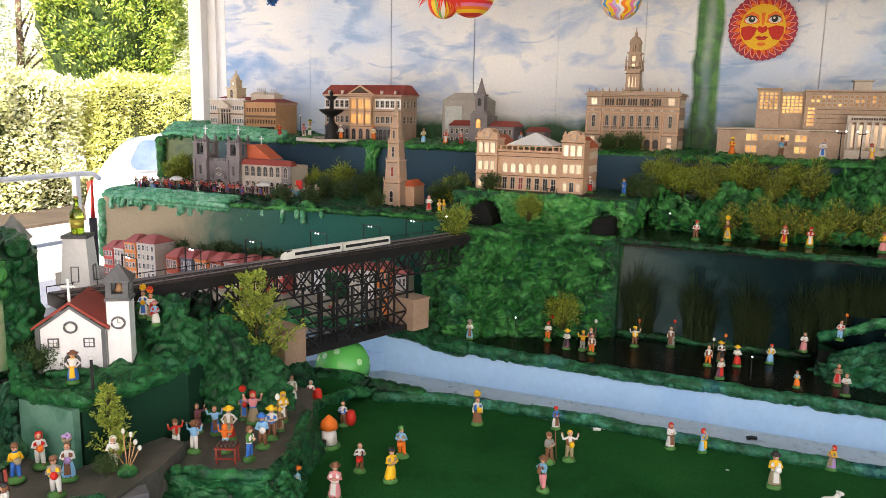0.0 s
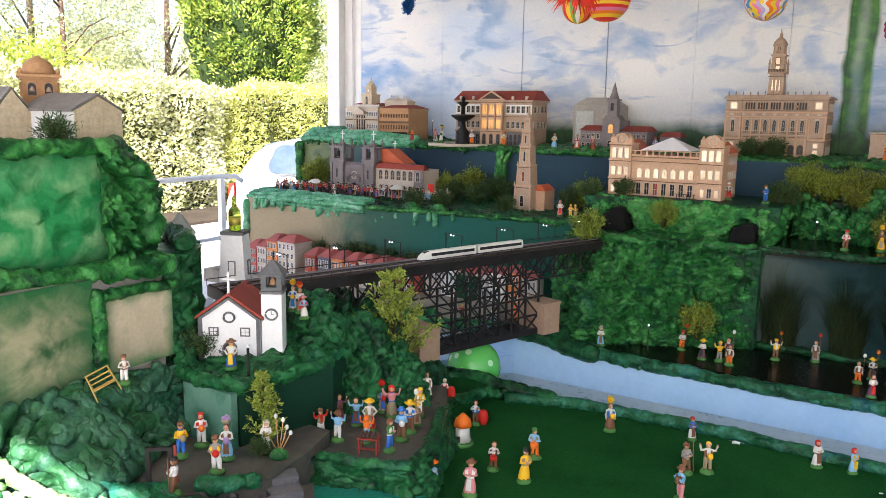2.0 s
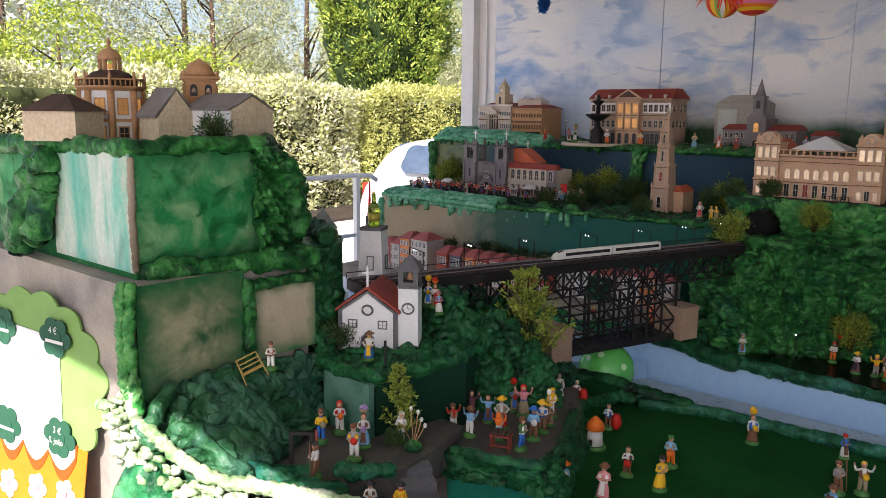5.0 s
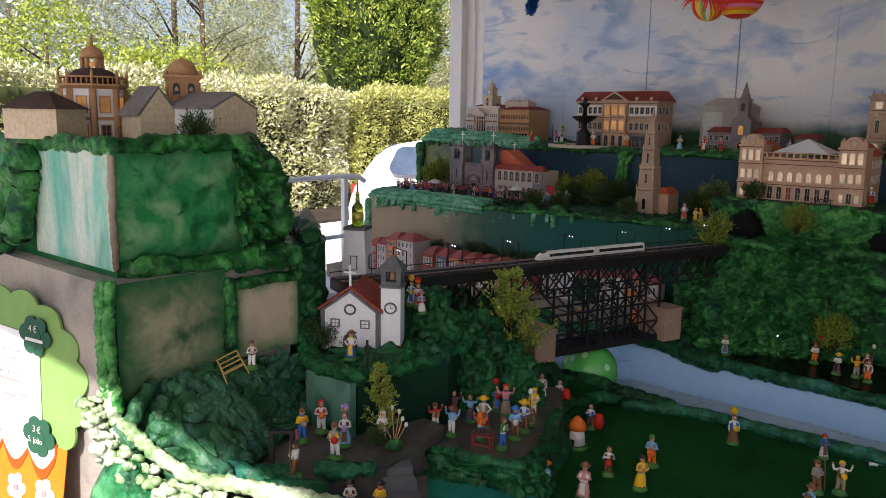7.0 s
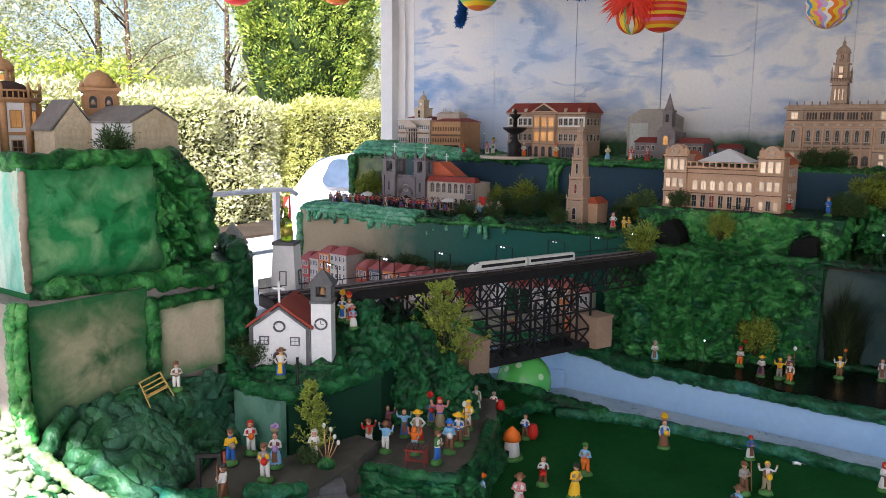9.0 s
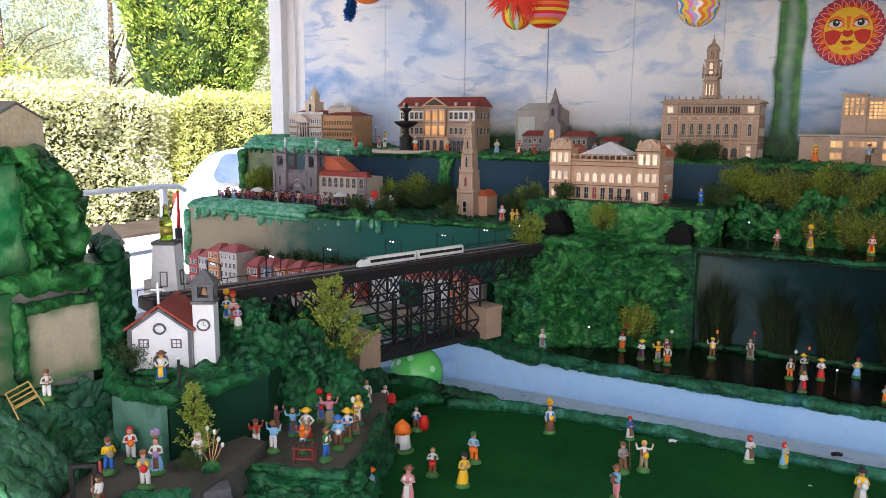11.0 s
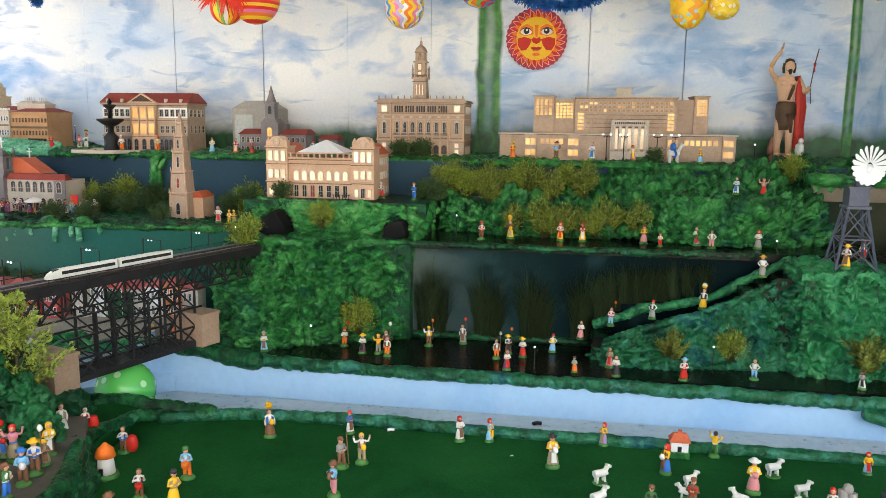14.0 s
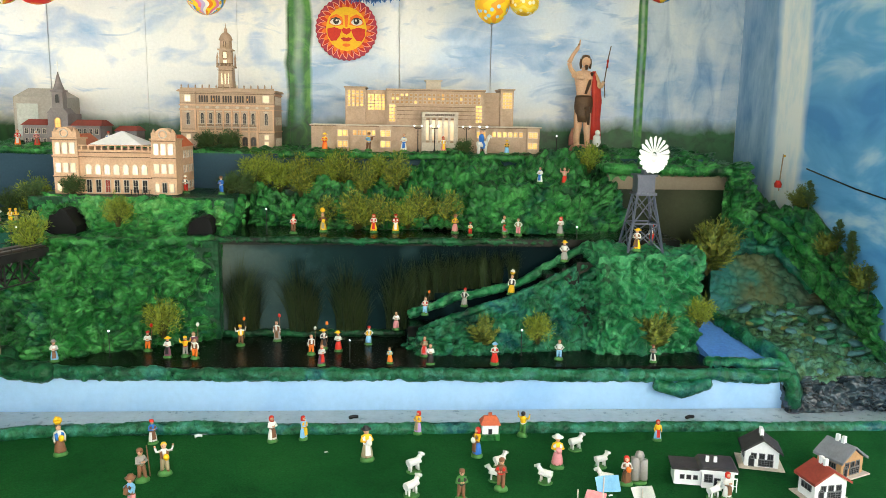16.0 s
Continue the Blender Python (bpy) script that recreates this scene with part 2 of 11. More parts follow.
def painted(name, axis, lo, hi, stops, scale=3.0, wobble=0.35, rough=0.5, world_space=True, streak=None, blot=None, spots=None, gloss=0.07, border=None):
    """Hand-sprayed paint that runs through stops along one axis, wandering with noise. blot: (colour, scale, threshold) for sprayed clouds."""
    m, nt, b = nodes_of(name)
    c = coords(nt, world_space)
    if streak:
        mp = nt.nodes.new("ShaderNodeMapping")
        mp.inputs["Scale"].default_value = streak
        nt.links.new(c, mp.inputs[0])
        cn = mp.outputs[0]
    else:
        cn = c
    t = math_node(nt, "DIVIDE", math_node(nt, "SUBTRACT", axis_of(nt, c, axis), lo), hi - lo)
    n = noise_node(nt, cn, scale, 5, 0.6, 0.6)
    t = math_node(nt, "ADD", t, math_node(nt, "MULTIPLY", math_node(nt, "SUBTRACT", n, 0.5), wobble), True)
    col = ramp_node(nt, t, stops)
    if blot:
        color, sc, th = blot
        f = ramp_node(nt, noise_node(nt, cn, sc, 4, 0.55, 0.5), [(th, (0, 0, 0)), (min(1.0, th + 0.22), (1, 1, 1))])
        col = mix_node(nt, f, col, color)
    if spots:
        color, sc, th = spots
        f = ramp_node(nt, noise_node(nt, cn, sc, 3, 0.5, 0.9), [(th, (0, 0, 0)), (th + 0.14, (0.9,) * 3)])
        col = mix_node(nt, f, col, color)
    if border:
        color, (y0, y1), (z0, z1), soft = border
        py, pz = axis_of(nt, c, "Y"), axis_of(nt, c, "Z")
        near = [math_node(nt, "SUBTRACT", py, y0), math_node(nt, "SUBTRACT", y1, py), math_node(nt, "SUBTRACT", pz, z0), math_node(nt, "SUBTRACT", z1, pz)]
        d = math_node(nt, "MINIMUM", math_node(nt, "MINIMUM", near[0], near[1]), math_node(nt, "MINIMUM", near[2], near[3]))
        d = math_node(nt, "ADD", d, math_node(nt, "MULTIPLY", math_node(nt, "SUBTRACT", noise_node(nt, c, 14, 4, 0.6, 0.6), 0.5), soft * 1.2))
        col = mix_node(nt, ramp_node(nt, math_node(nt, "DIVIDE", d, soft, True), [(0.05, (0.95,) * 3), (0.9, (0, 0, 0))]), col, color)
    f2 = noise_node(nt, c, 70, 4, 0.7)
    col = mix_node(nt, 1.0, col, ramp_node(nt, f2, [(0.3, (0.88,) * 3), (0.7, (1.05,) * 3)]), "MULTIPLY")
    nt.links.new(col, b.inputs["Base Color"])
    b.inputs["Roughness"].default_value = rough
    b.inputs["Specular IOR Level"].default_value = gloss
    bump_into(nt, b, f2, 0.2, 0.001)
    return m


def sky_mural():
    """The back wall: white boards sprayed with streaky blue clouds and a green foot."""
    m, nt, b = nodes_of("sky_mural")
    c = coords(nt, True)
    mp = nt.nodes.new("ShaderNodeMapping")
    mp.inputs["Scale"].default_value = (0.9, 0.9, 1.7)
    mp.inputs["Rotation"].default_value = (0, radians(14), 0)
    nt.links.new(c, mp.inputs[0])
    big = noise_node(nt, c, 0.9, 3, 0.5, 0.4)
    base = ramp_node(nt, big, [(0.36, (0.54, 0.65, 0.82)), (0.48, (0.72, 0.75, 0.80)), (0.62, (0.80, 0.80, 0.80))])
    mid = noise_node(nt, mp.outputs[0], 2.5, 4, 0.5, 0.5)
    wash = ramp_node(nt, mid, [(0.50, (0, 0, 0)), (0.60, (0.55,) * 3), (0.72, (0.95,) * 3)])
    col = mix_node(nt, wash, base, (0.20, 0.37, 0.66))
    sm = nt.nodes.new("ShaderNodeMapping")
    sm.inputs["Scale"].default_value = (1.5, 1.0, 5.5)
    sm.inputs["Rotation"].default_value = (0, radians(10), 0)
    nt.links.new(c, sm.inputs[0])
    smear = ramp_node(nt, noise_node(nt, sm.outputs[0], 1.7, 3, 0.5, 1.2), [(0.60, (0, 0, 0)), (0.70, (0.55,) * 3)])
    col = mix_node(nt, smear, col, (0.20, 0.36, 0.62))
    white = ramp_node(nt, noise_node(nt, sm.outputs[0], 2.2, 4, 0.6, 0.8), [(0.56, (0, 0, 0)), (0.72, (0.6,) * 3)])
    col = mix_node(nt, white, col, (0.80, 0.80, 0.81))
    # right end mixed with dim blue: the corner's shade put into the paint
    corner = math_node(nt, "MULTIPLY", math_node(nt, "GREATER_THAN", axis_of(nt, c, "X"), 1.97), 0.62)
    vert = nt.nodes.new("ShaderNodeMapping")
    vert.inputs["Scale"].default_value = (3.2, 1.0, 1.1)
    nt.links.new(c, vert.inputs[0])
    corner_shade = ramp_node(nt, noise_node(nt, vert.outputs[0], 2.0, 4, 0.55, 1.4), [(0.34, (0.07, 0.20, 0.42)), (0.48, (0.30, 0.42, 0.56)), (0.66, (0.50, 0.56, 0.62))])
    col = mix_node(nt, corner, col, corner_shade)
    x, z = axis_of(nt, c, "X"), axis_of(nt, c, "Z")
    nz = noise_node(nt, c, 3.5, 4, 0.6, 0.8)
    foot = math_node(nt, "ADD", z, math_node(nt, "MULTIPLY", math_node(nt, "SUBTRACT", nz, 0.5), 0.16))
    footmask = ramp_node(nt, math_node(nt, "DIVIDE", math_node(nt, "SUBTRACT", foot, 1.22), 0.22, True), [(0.50, (1, 1, 1)), (0.95, (0, 0, 0))])
    inner = math_node(nt, "GREATER_THAN", x, -2.55)
    footfac = math_node(nt, "MULTIPLY", footmask, inner)
    green = ramp_node(nt, noise_node(nt, c, 8, 4, 0.6, 0.5), [(0.3, (0.015, 0.045, 0.02)), (0.6, (0.03, 0.12, 0.04)), (0.8, (0.05, 0.16, 0.05))])
    col = mix_node(nt, footfac, col, green)
    vivid = ramp_node(nt, noise_node(nt, c, 9, 4, 0.6, 0.8), [(0.3, (0.012, 0.07, 0.03)), (0.5, (0.03, 0.17, 0.03)), (0.7, (0.10, 0.30, 0.05))])
    wob = math_node(nt, "MULTIPLY", math_node(nt, "SUBTRACT", noise_node(nt, c, 2.2, 3), 0.5), 0.10)
    for centre, half in ((-0.37, 0.095), (1.955, 0.036)):
        d = math_node(nt, "ABSOLUTE", math_node(nt, "SUBTRACT", math_node(nt, "ADD", x, wob if half > 0.05 else math_node(nt, "MULTIPLY", wob, 0.2)), centre))
        band = ramp_node(nt, math_node(nt, "DIVIDE", d, half, True), [(0.10, (0.72,) * 3), (0.45, (1, 1, 1)), (0.75, (1, 1, 1)), (1.0, (0, 0, 0))])
        col = mix_node(nt, band, col, vivid)
    f2 = noise_node(nt, c, 55, 4, 0.7)
    col = mix_node(nt, 1.0, col, ramp_node(nt, f2, [(0.3, (0.93,) * 3), (0.7, (1.03,) * 3)]), "MULTIPLY")
    nt.links.new(col, b.inputs["Base Color"])
    b.inputs["Roughness"].default_value = 0.45
    bump_into(nt, b, f2, 0.12, 0.001)
    return m


def side_mural():
    """The side wall: deep blue sky with a pale painted cascade near the corner and a white fall lower down."""
    m, nt, b = nodes_of("side_mural")
    c = coords(nt, True)
    mp = nt.nodes.new("ShaderNodeMapping")
    mp.inputs["Scale"].default_value = (1, 1.2, 0.5)
    nt.links.new(c, mp.inputs[0])
    wm = nt.nodes.new("ShaderNodeMapping")
    wm.inputs["Scale"].default_value = (1, 0.8, 2.2)
    wm.inputs["Rotation"].default_value = (radians(-14), 0, 0)
    nt.links.new(c, wm.inputs[0])
    col = ramp_node(nt, noise_node(nt, wm.outputs[0], 1.7, 4, 0.55, 0.8), [(0.32, (0.06, 0.27, 0.62)), (0.50, (0.14, 0.42, 0.76)), (0.62, (0.42, 0.63, 0.84)), (0.74, (0.70, 0.80, 0.88))])
    y = axis_of(nt, c, "Y")
    wob = math_node(nt, "MULTIPLY", math_node(nt, "SUBTRACT", noise_node(nt, mp.outputs[0], 3.0, 3), 0.5), 0.14)
    yw = math_node(nt, "ADD", y, wob)
    # towards the back corner the colour is dimmed, shade painted in
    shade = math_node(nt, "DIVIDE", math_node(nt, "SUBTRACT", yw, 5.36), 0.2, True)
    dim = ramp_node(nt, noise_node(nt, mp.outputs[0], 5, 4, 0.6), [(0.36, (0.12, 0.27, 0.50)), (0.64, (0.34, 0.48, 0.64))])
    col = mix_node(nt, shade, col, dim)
    d = math_node(nt, "ABSOLUTE", math_node(nt, "SUBTRACT", yw, 5.28))
    fall = ramp_node(nt, math_node(nt, "DIVIDE", d, 0.24, True), [(0.55, (1, 1, 1)), (0.95, (0, 0, 0))])
    streaks = ramp_node(nt, noise_node(nt, mp.outputs[0], 7, 4, 0.6), [(0.30, (0.62, 0.77, 0.88)), (0.55, (0.88, 0.91, 0.93))])
    col = mix_node(nt, fall, col, streaks)
    f2 = noise_node(nt, c, 55, 4, 0.7)
    nt.links.new(col, b.inputs["Base Color"])
    b.inputs["Roughness"].default_value = 0.5
    bump_into(nt, b, f2, 0.12, 0.001)
    return m


mural = sky_mural()
mural_side = side_mural()
BEIGE, TEAL, SLATE, MIDG = (0.36, 0.30, 0.20), (0.022, 0.12, 0.10), (0.022, 0.045, 0.07), (0.015, 0.12, 0.04)
face_cath = painted("terrace_paint", "X", -4.3, -1.6, [(0.0, (0.06, 0.13, 0.06)), (0.12, BEIGE), (0.34, BEIGE), (0.5, (0.05, 0.12, 0.09)), (0.7, TEAL), (1.0, (0.02, 0.10, 0.07))], 3, 0.25, blot=((0.02, 0.20, 0.09), 5, 0.62))
face_shelf = painted("shelf_paint", "X", -4.4, -2.4, [(0.0, (0.22, 0.26, 0.12)), (0.2, (0.16, 0.20, 0.12)), (0.36, (0.06, 0.11, 0.13)), (0.6, SLATE), (1.0, (0.035, 0.075, 0.11))], 3, 0.25, blot=((0.05, 0.09, 0.10), 6, 0.6))
face_lake = painted("lake_paint", "X", -0.7, 0.6, [(0.0, (0.10, 0.13, 0.11)), (0.14, (0.06, 0.09, 0.085)), (0.38, (0.013, 0.036, 0.036)), (0.7, (0.004, 0.015, 0.017)), (1.0, (0.002, 0.010, 0.012))], 3, 0.5, 0.45, blot=((0.002, 0.008, 0.007), 4, 0.5), spots=((0.022, 0.052, 0.055), 4, 0.54), gloss=0.03)
face_block = painted("blotched_green_paint", "Z", 0.9, 1.35, [(0.0, (0.06, 0.17, 0.06)), (0.2, (0.03, 0.28, 0.09)), (0.5, (0.018, 0.21, 0.065)), (0.75, (0.07, 0.34, 0.13)), (1.0, (0.02, 0.17, 0.055))], 5, 1.3, blot=((0.22, 0.42, 0.20), 8, 0.47), spots=((0.008, 0.11, 0.03), 10, 0.54), border=((0.012, 0.13, 0.04), (1.45, 2.04), (0.93, 1.32), 0.12))
face_beige = painted("beige_sprayed_paint", "Z", 0.6, 1.0, [(0.0, (0.32, 0.29, 0.19)), (0.5, (0.58, 0.49, 0.35)), (1.0, (0.46, 0.40, 0.27))], 4, 0.6, blot=((0.10, 0.16, 0.07), 9, 0.60), spots=((0.50, 0.42, 0.30), 7, 0.58), border=((0.025, 0.16, 0.05), (1.875, 2.15), (0.62, 0.88), 0.06))
face_olive = painted("olive_sprayed_paint", "Z", 0.55, 1.0, [(0.0, (0.13, 0.20, 0.10)), (0.5, (0.34, 0.32, 0.20)), (1.0, (0.10, 0.18, 0.08))], 4, 0.5, blot=((0.03, 0.10, 0.04), 8, 0.48), spots=((0.34, 0.32, 0.20), 7, 0.54), border=((0.016, 0.12, 0.04), (1.50, 1.87), (0.55, 0.93), 0.14))
face_fall = painted("painted_waterfall", "X", -2.75, -2.05, [(0.0, (0.05, 0.28, 0.15)), (0.3, (0.56, 0.62, 0.52)), (0.5, (0.12, 0.46, 0.34)), (0.7, (0.60, 0.64, 0.55)), (0.85, (0.18, 0.52, 0.40)), (1.0, (0.58, 0.54, 0.43))], 4, 0.7, streak=(2.2, 2.2, 0.6), blot=((0.14, 0.42, 0.32), 5, 0.52), spots=((0.05, 0.20, 0.12), 5, 0.64))
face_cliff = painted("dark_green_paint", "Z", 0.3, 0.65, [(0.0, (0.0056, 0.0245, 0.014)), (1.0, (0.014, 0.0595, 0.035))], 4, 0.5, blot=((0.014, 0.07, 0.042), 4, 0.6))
face_teal = painted("teal_paint", "Z", 0.3, 0.6, [(0.0, (0.03, 0.14, 0.09)), (1.0, (0.13, 0.26, 0.20))], 4, 0.6, blot=((0.02, 0.10, 0.05), 9, 0.5))
pool_teal = paint("teal_pool_paint", [(0.01, 0.16, 0.12), (0.02, 0.24, 0.18)], 4, 60, 0.15, 0.1, 0.001)
pond_blue = paint("blue_pond_paint", [(0.08, 0.22, 0.60), (0.12, 0.30, 0.66)], 4, 60, 0.2, 0.1, 0.001)
rock_paint = painted("rock_paint", "X", 1.95, 2.65, [(0.0, (0.05, 0.15, 0.20)), (0.25, (0.03, 0.16, 0.12)), (0.5, (0.09, 0.11, 0.05)), (0.75, (0.04, 0.11, 0.07)), (1.0, (0.08, 0.06, 0.03))], 5, 0.9, 0.35, blot=((0.07, 0.10, 0.05), 7, 0.6))
cave_beige = painted("bare_board", "Z", 1.0, 1.2, [(0.0, (0.16, 0.13, 0.09)), (1.0, (0.34, 0.28, 0.21))], 5, 0.4)
cave_dark = painted("dark_board", "X", 1.6, 2.3, [(0.0, (0.012, 0.022, 0.012)), (0.5, (0.05, 0.055, 0.03)), (1.0, (0.02, 0.045, 0.022))], 4, 0.5)

# ---- mesh helpers ----


def box(bm, x0, x1, y0, y1, z0, z1, mi=0):
    v = [bm.verts.new((x, y, z)) for z in (z0, z1) for y in (y0, y1) for x in (x0, x1)]
    for q in ((0, 2, 3, 1), (4, 5, 7, 6), (0, 1, 5, 4), (2, 6, 7, 3), (0, 4, 6, 2), (1, 3, 7, 5)):
        bm.faces.new([v[i] for i in q]).material_index = mi


def prism(bm, outline, y0, y1, mi=0):
    """An outline in x and z, drawn from y0 to y1."""
    a = [bm.verts.new((x, y0, z)) for x, z in outline]
    b = [bm.verts.new((x, y1, z)) for x, z in outline]
    n = len(outline)
    fs = [bm.faces.new(a), bm.faces.new(list(reversed(b)))]
    fs += [bm.faces.new((a[i], b[i], b[(i + 1) % n], a[(i + 1) % n])) for i in range(n)]
    for f in fs:
        f.material_index = mi


def slab(bm, outline, z0, z1, mi=0):
    """An outline in x and y, from z0 up to z1."""
    a = [bm.verts.new((x, y, z0)) for x, y in outline]
    b = [bm.verts.new((x, y, z1)) for x, y in outline]
    n = len(outline)
    fs = [bm.faces.new(list(reversed(a))), bm.faces.new(b)]
    fs += [bm.faces.new((a[i], a[(i + 1) % n], b[(i + 1) % n], b[i])) for i in range(n)]
    for f in fs:
        f.material_index = mi


def lathe(bm, profile, seg=12, at=(0, 0, 0), mi=0, sx=1.0, sy=1.0, smooth=True):
    """Turns (radius, height) pairs round the z axis."""
    rings = []
    for r, z in profile:
        rings.append([bm.verts.new((at[0] + sx * r * math.cos(6.2832 * i / seg), at[1] + sy * r * math.sin(6.2832 * i / seg), at[2] + z)) for i in range(seg)])
    for a, b in zip(rings, rings[1:]):
        for i in range(seg):
            f = bm.faces.new((a[i], a[(i + 1) % seg], b[(i + 1) % seg], b[i]))
            f.material_index, f.smooth = mi, smooth
    for ring, flip in ((rings[0], True), (rings[-1], False)):
        f = bm.faces.new(list(reversed(ring)) if flip else ring)
        f.material_index = mi


def ball(bm, at, r, seg=10, mi=0, sz=1.0):
    n = max(4, seg // 2)
    lathe(bm, [(max(0.02 * r, r * math.sin(math.pi * i / n)), -r * sz * math.cos(math.pi * i / n)) for i in range(n + 1)], seg, at, mi)


def tube(bm, pts, r, seg=6, mi=0, taper=1.0, lump=0.0):
    """A round bar along pts; lump swells it unevenly."""
    pts = [Vector(p) for p in pts]
    rings = []
    for i, p in enumerate(pts):
        d = (pts[min(i + 1, len(pts) - 1)] - pts[max(i - 1, 0)]).normalized()
        u = d.orthogonal().normalized() if abs(d.z) > 0.95 else d.cross(Vector((0, 0, 1))).normalized()
        w = d.cross(u)
        k = r * (1 + (taper - 1) * i / max(1, len(pts) - 1))
        ring = []
        for j in range(seg):
            a = 6.2832 * j / seg
            q = p + (u * math.cos(a) + w * math.sin(a)) * k
            if lump:
                dist = noise.voronoi(q / (r * 2.1))[0][0]
                q = p + (q - p) * (1 + lump * (0.55 - min(1.0, dist)) + 0.35 * lump * noise.noise(q * 9))
            ring.append(bm.verts.new(q))
        rings.append(ring)
    for a, b in zip(rings, rings[1:]):
        for j in range(seg):
            f = bm.faces.new((a[j], a[(j + 1) % seg], b[(j + 1) % seg], b[j]))
            f.material_index, f.smooth = mi, True
    bm.faces.new(list(reversed(rings[0]))).material_index = mi
    bm.faces.new(rings[-1]).material_index = mi


def mesh_of(name, bm, mats):
    bmesh.ops.recalc_face_normals(bm, faces=bm.faces)
    me = bpy.data.meshes.new(name)
    bm.to_mesh(me)
    bm.free()
    for m in (mats if isinstance(mats, (list, tuple)) else [mats]):
        me.materials.append(m)
    return me


PANES = {}


def part(name, bm, mats, parent, label="", at=None):
    """One mesh under a thing or a part; the frame of a window brings its pane with it."""
    ob = new(name, mesh_of(name, bm, mats) if isinstance(bm, bmesh.types.BMesh) else bm)
    ob.parent = parent
    if at is not None:
        ob.matrix_basis = at
    if ob.data.name in PANES:
        pane = new("pane", PANES[ob.data.name])
        pane.parent = ob if parent.parent is None else parent
        if parent.parent is not None:
            pane.matrix_basis = ob.matrix_basis
    return tagged(ob, label)


def solid(name, bm, mats, label, category, at=None, group="", kind=""):
    ob = new(name, mesh_of(name, bm, mats))
    if at is not None:
        ob.matrix_basis = at
    return tagged(ob, label, category, group, kind)


def thing(name, label, category, at, group="", kind=""):
    e = new(name)
    e.empty_display_size = 0.02
    e.matrix_basis = at
    return tagged(e, label, category, group, kind)


def resample(pts, step):
    pts = [Vector(p) for p in pts]
    out = [pts[0]]
    for a, b in zip(pts, pts[1:]):
        n = max(1, round((b - a).length / step))
        out += [a.lerp(b, (i + 1) / n) for i in range(n)]
    return out


def puff(p, cell):
    d = noise.voronoi(p / cell)[0]
    return 0.75 - 0.7 * min(1.0, d[0]) ** 2 + 0.55 * min(1.0, 2.2 * (d[1] - d[0])) ** 0.5


def foam_sheet(bm, P, nu, nv, amp=0.014, cell=0.055, mi=0, back=0.03):
    """A skin of hardened foam over the surface P(u, v): puffed lumps with creases between them, closed at its rim."""
    grid, norm = [], []
    e = 1e-3
    nu, nv, cell = int(nu * 1.7), int(nv * 1.7), cell * 1.3
    for j in range(nv + 1):
        row, rown = [], []
        for i in range(nu + 1):
            u, v = i / nu, j / nv
            p = Vector(P(u, v))
            du = Vector(P(min(1, u + e), v)) - Vector(P(max(0, u - e), v))
            dv = Vector(P(u, min(1, v + e))) - Vector(P(u, max(0, v - e)))
            n = du.cross(dv).normalized()
            w = p + 0.35 * cell * noise.noise_vector(p / cell * 0.8)
            h = 2.7 * amp * (puff(w, cell) + 0.6 * puff(w + Vector((3, 1, 2)), cell * 0.5) + 0.22 * puff(w, cell * 0.24) + 1.2 * noise.noise(p / cell * 0.33) - 1.4)
            row.append(bm.verts.new(p + n * h))
            rown.append(n)
        grid.append(row)
        norm.append(rown)
    for j in range(nv):
        for i in range(nu):
            f = bm.faces.new((grid[j][i], grid[j][i + 1], grid[j + 1][i + 1], grid[j + 1][i]))
            f.smooth, f.material_index = True, mi
    rim = [(0, i) for i in range(nu)] + [(j, nu) for j in range(nv)] + [(nv, i) for i in range(nu, 0, -1)] + [(j, 0) for j in range(nv, 0, -1)]
    low = [bm.verts.new(grid[j][i].co - norm[j][i] * back) for j, i in rim]
    for k in range(len(rim)):
        (j, i), (j2, i2) = rim[k], rim[(k + 1) % len(rim)]
        bm.faces.new((grid[j][i], low[k], low[(k + 1) % len(rim)], grid[j2][i2])).material_index = mi


def quad_patch(a, b, c, d, bow=0.0):
    """The bilinear surface with corners a, b below and d, c above; bow swells its middle."""
    a, b, c, d = Vector(a), Vector(b), Vector(c), Vector(d)
    n = (b - a).cross(d - a).normalized()
    return lambda u, v: a.lerp(b, u).lerp(d.lerp(c, u), v) + n * bow * 4 * u * (1 - u) * math.sin(math.pi * v)


def line_patch(low, high, bow=0.0):
    """The ruled surface from the polyline low up to the polyline high."""
    low, high = [Vector(p) for p in low], [Vector(p) for p in high]

    def on(pl, u):
        k = min(u * (len(pl) - 1), len(pl) - 1 - 1e-6)
        i = int(k)
        return pl[i].lerp(pl[i + 1], k - i)
    return lambda u, v: on(low, u).lerp(on(high, u), v) + Vector((0, -bow * math.sin(math.pi * v), 0))


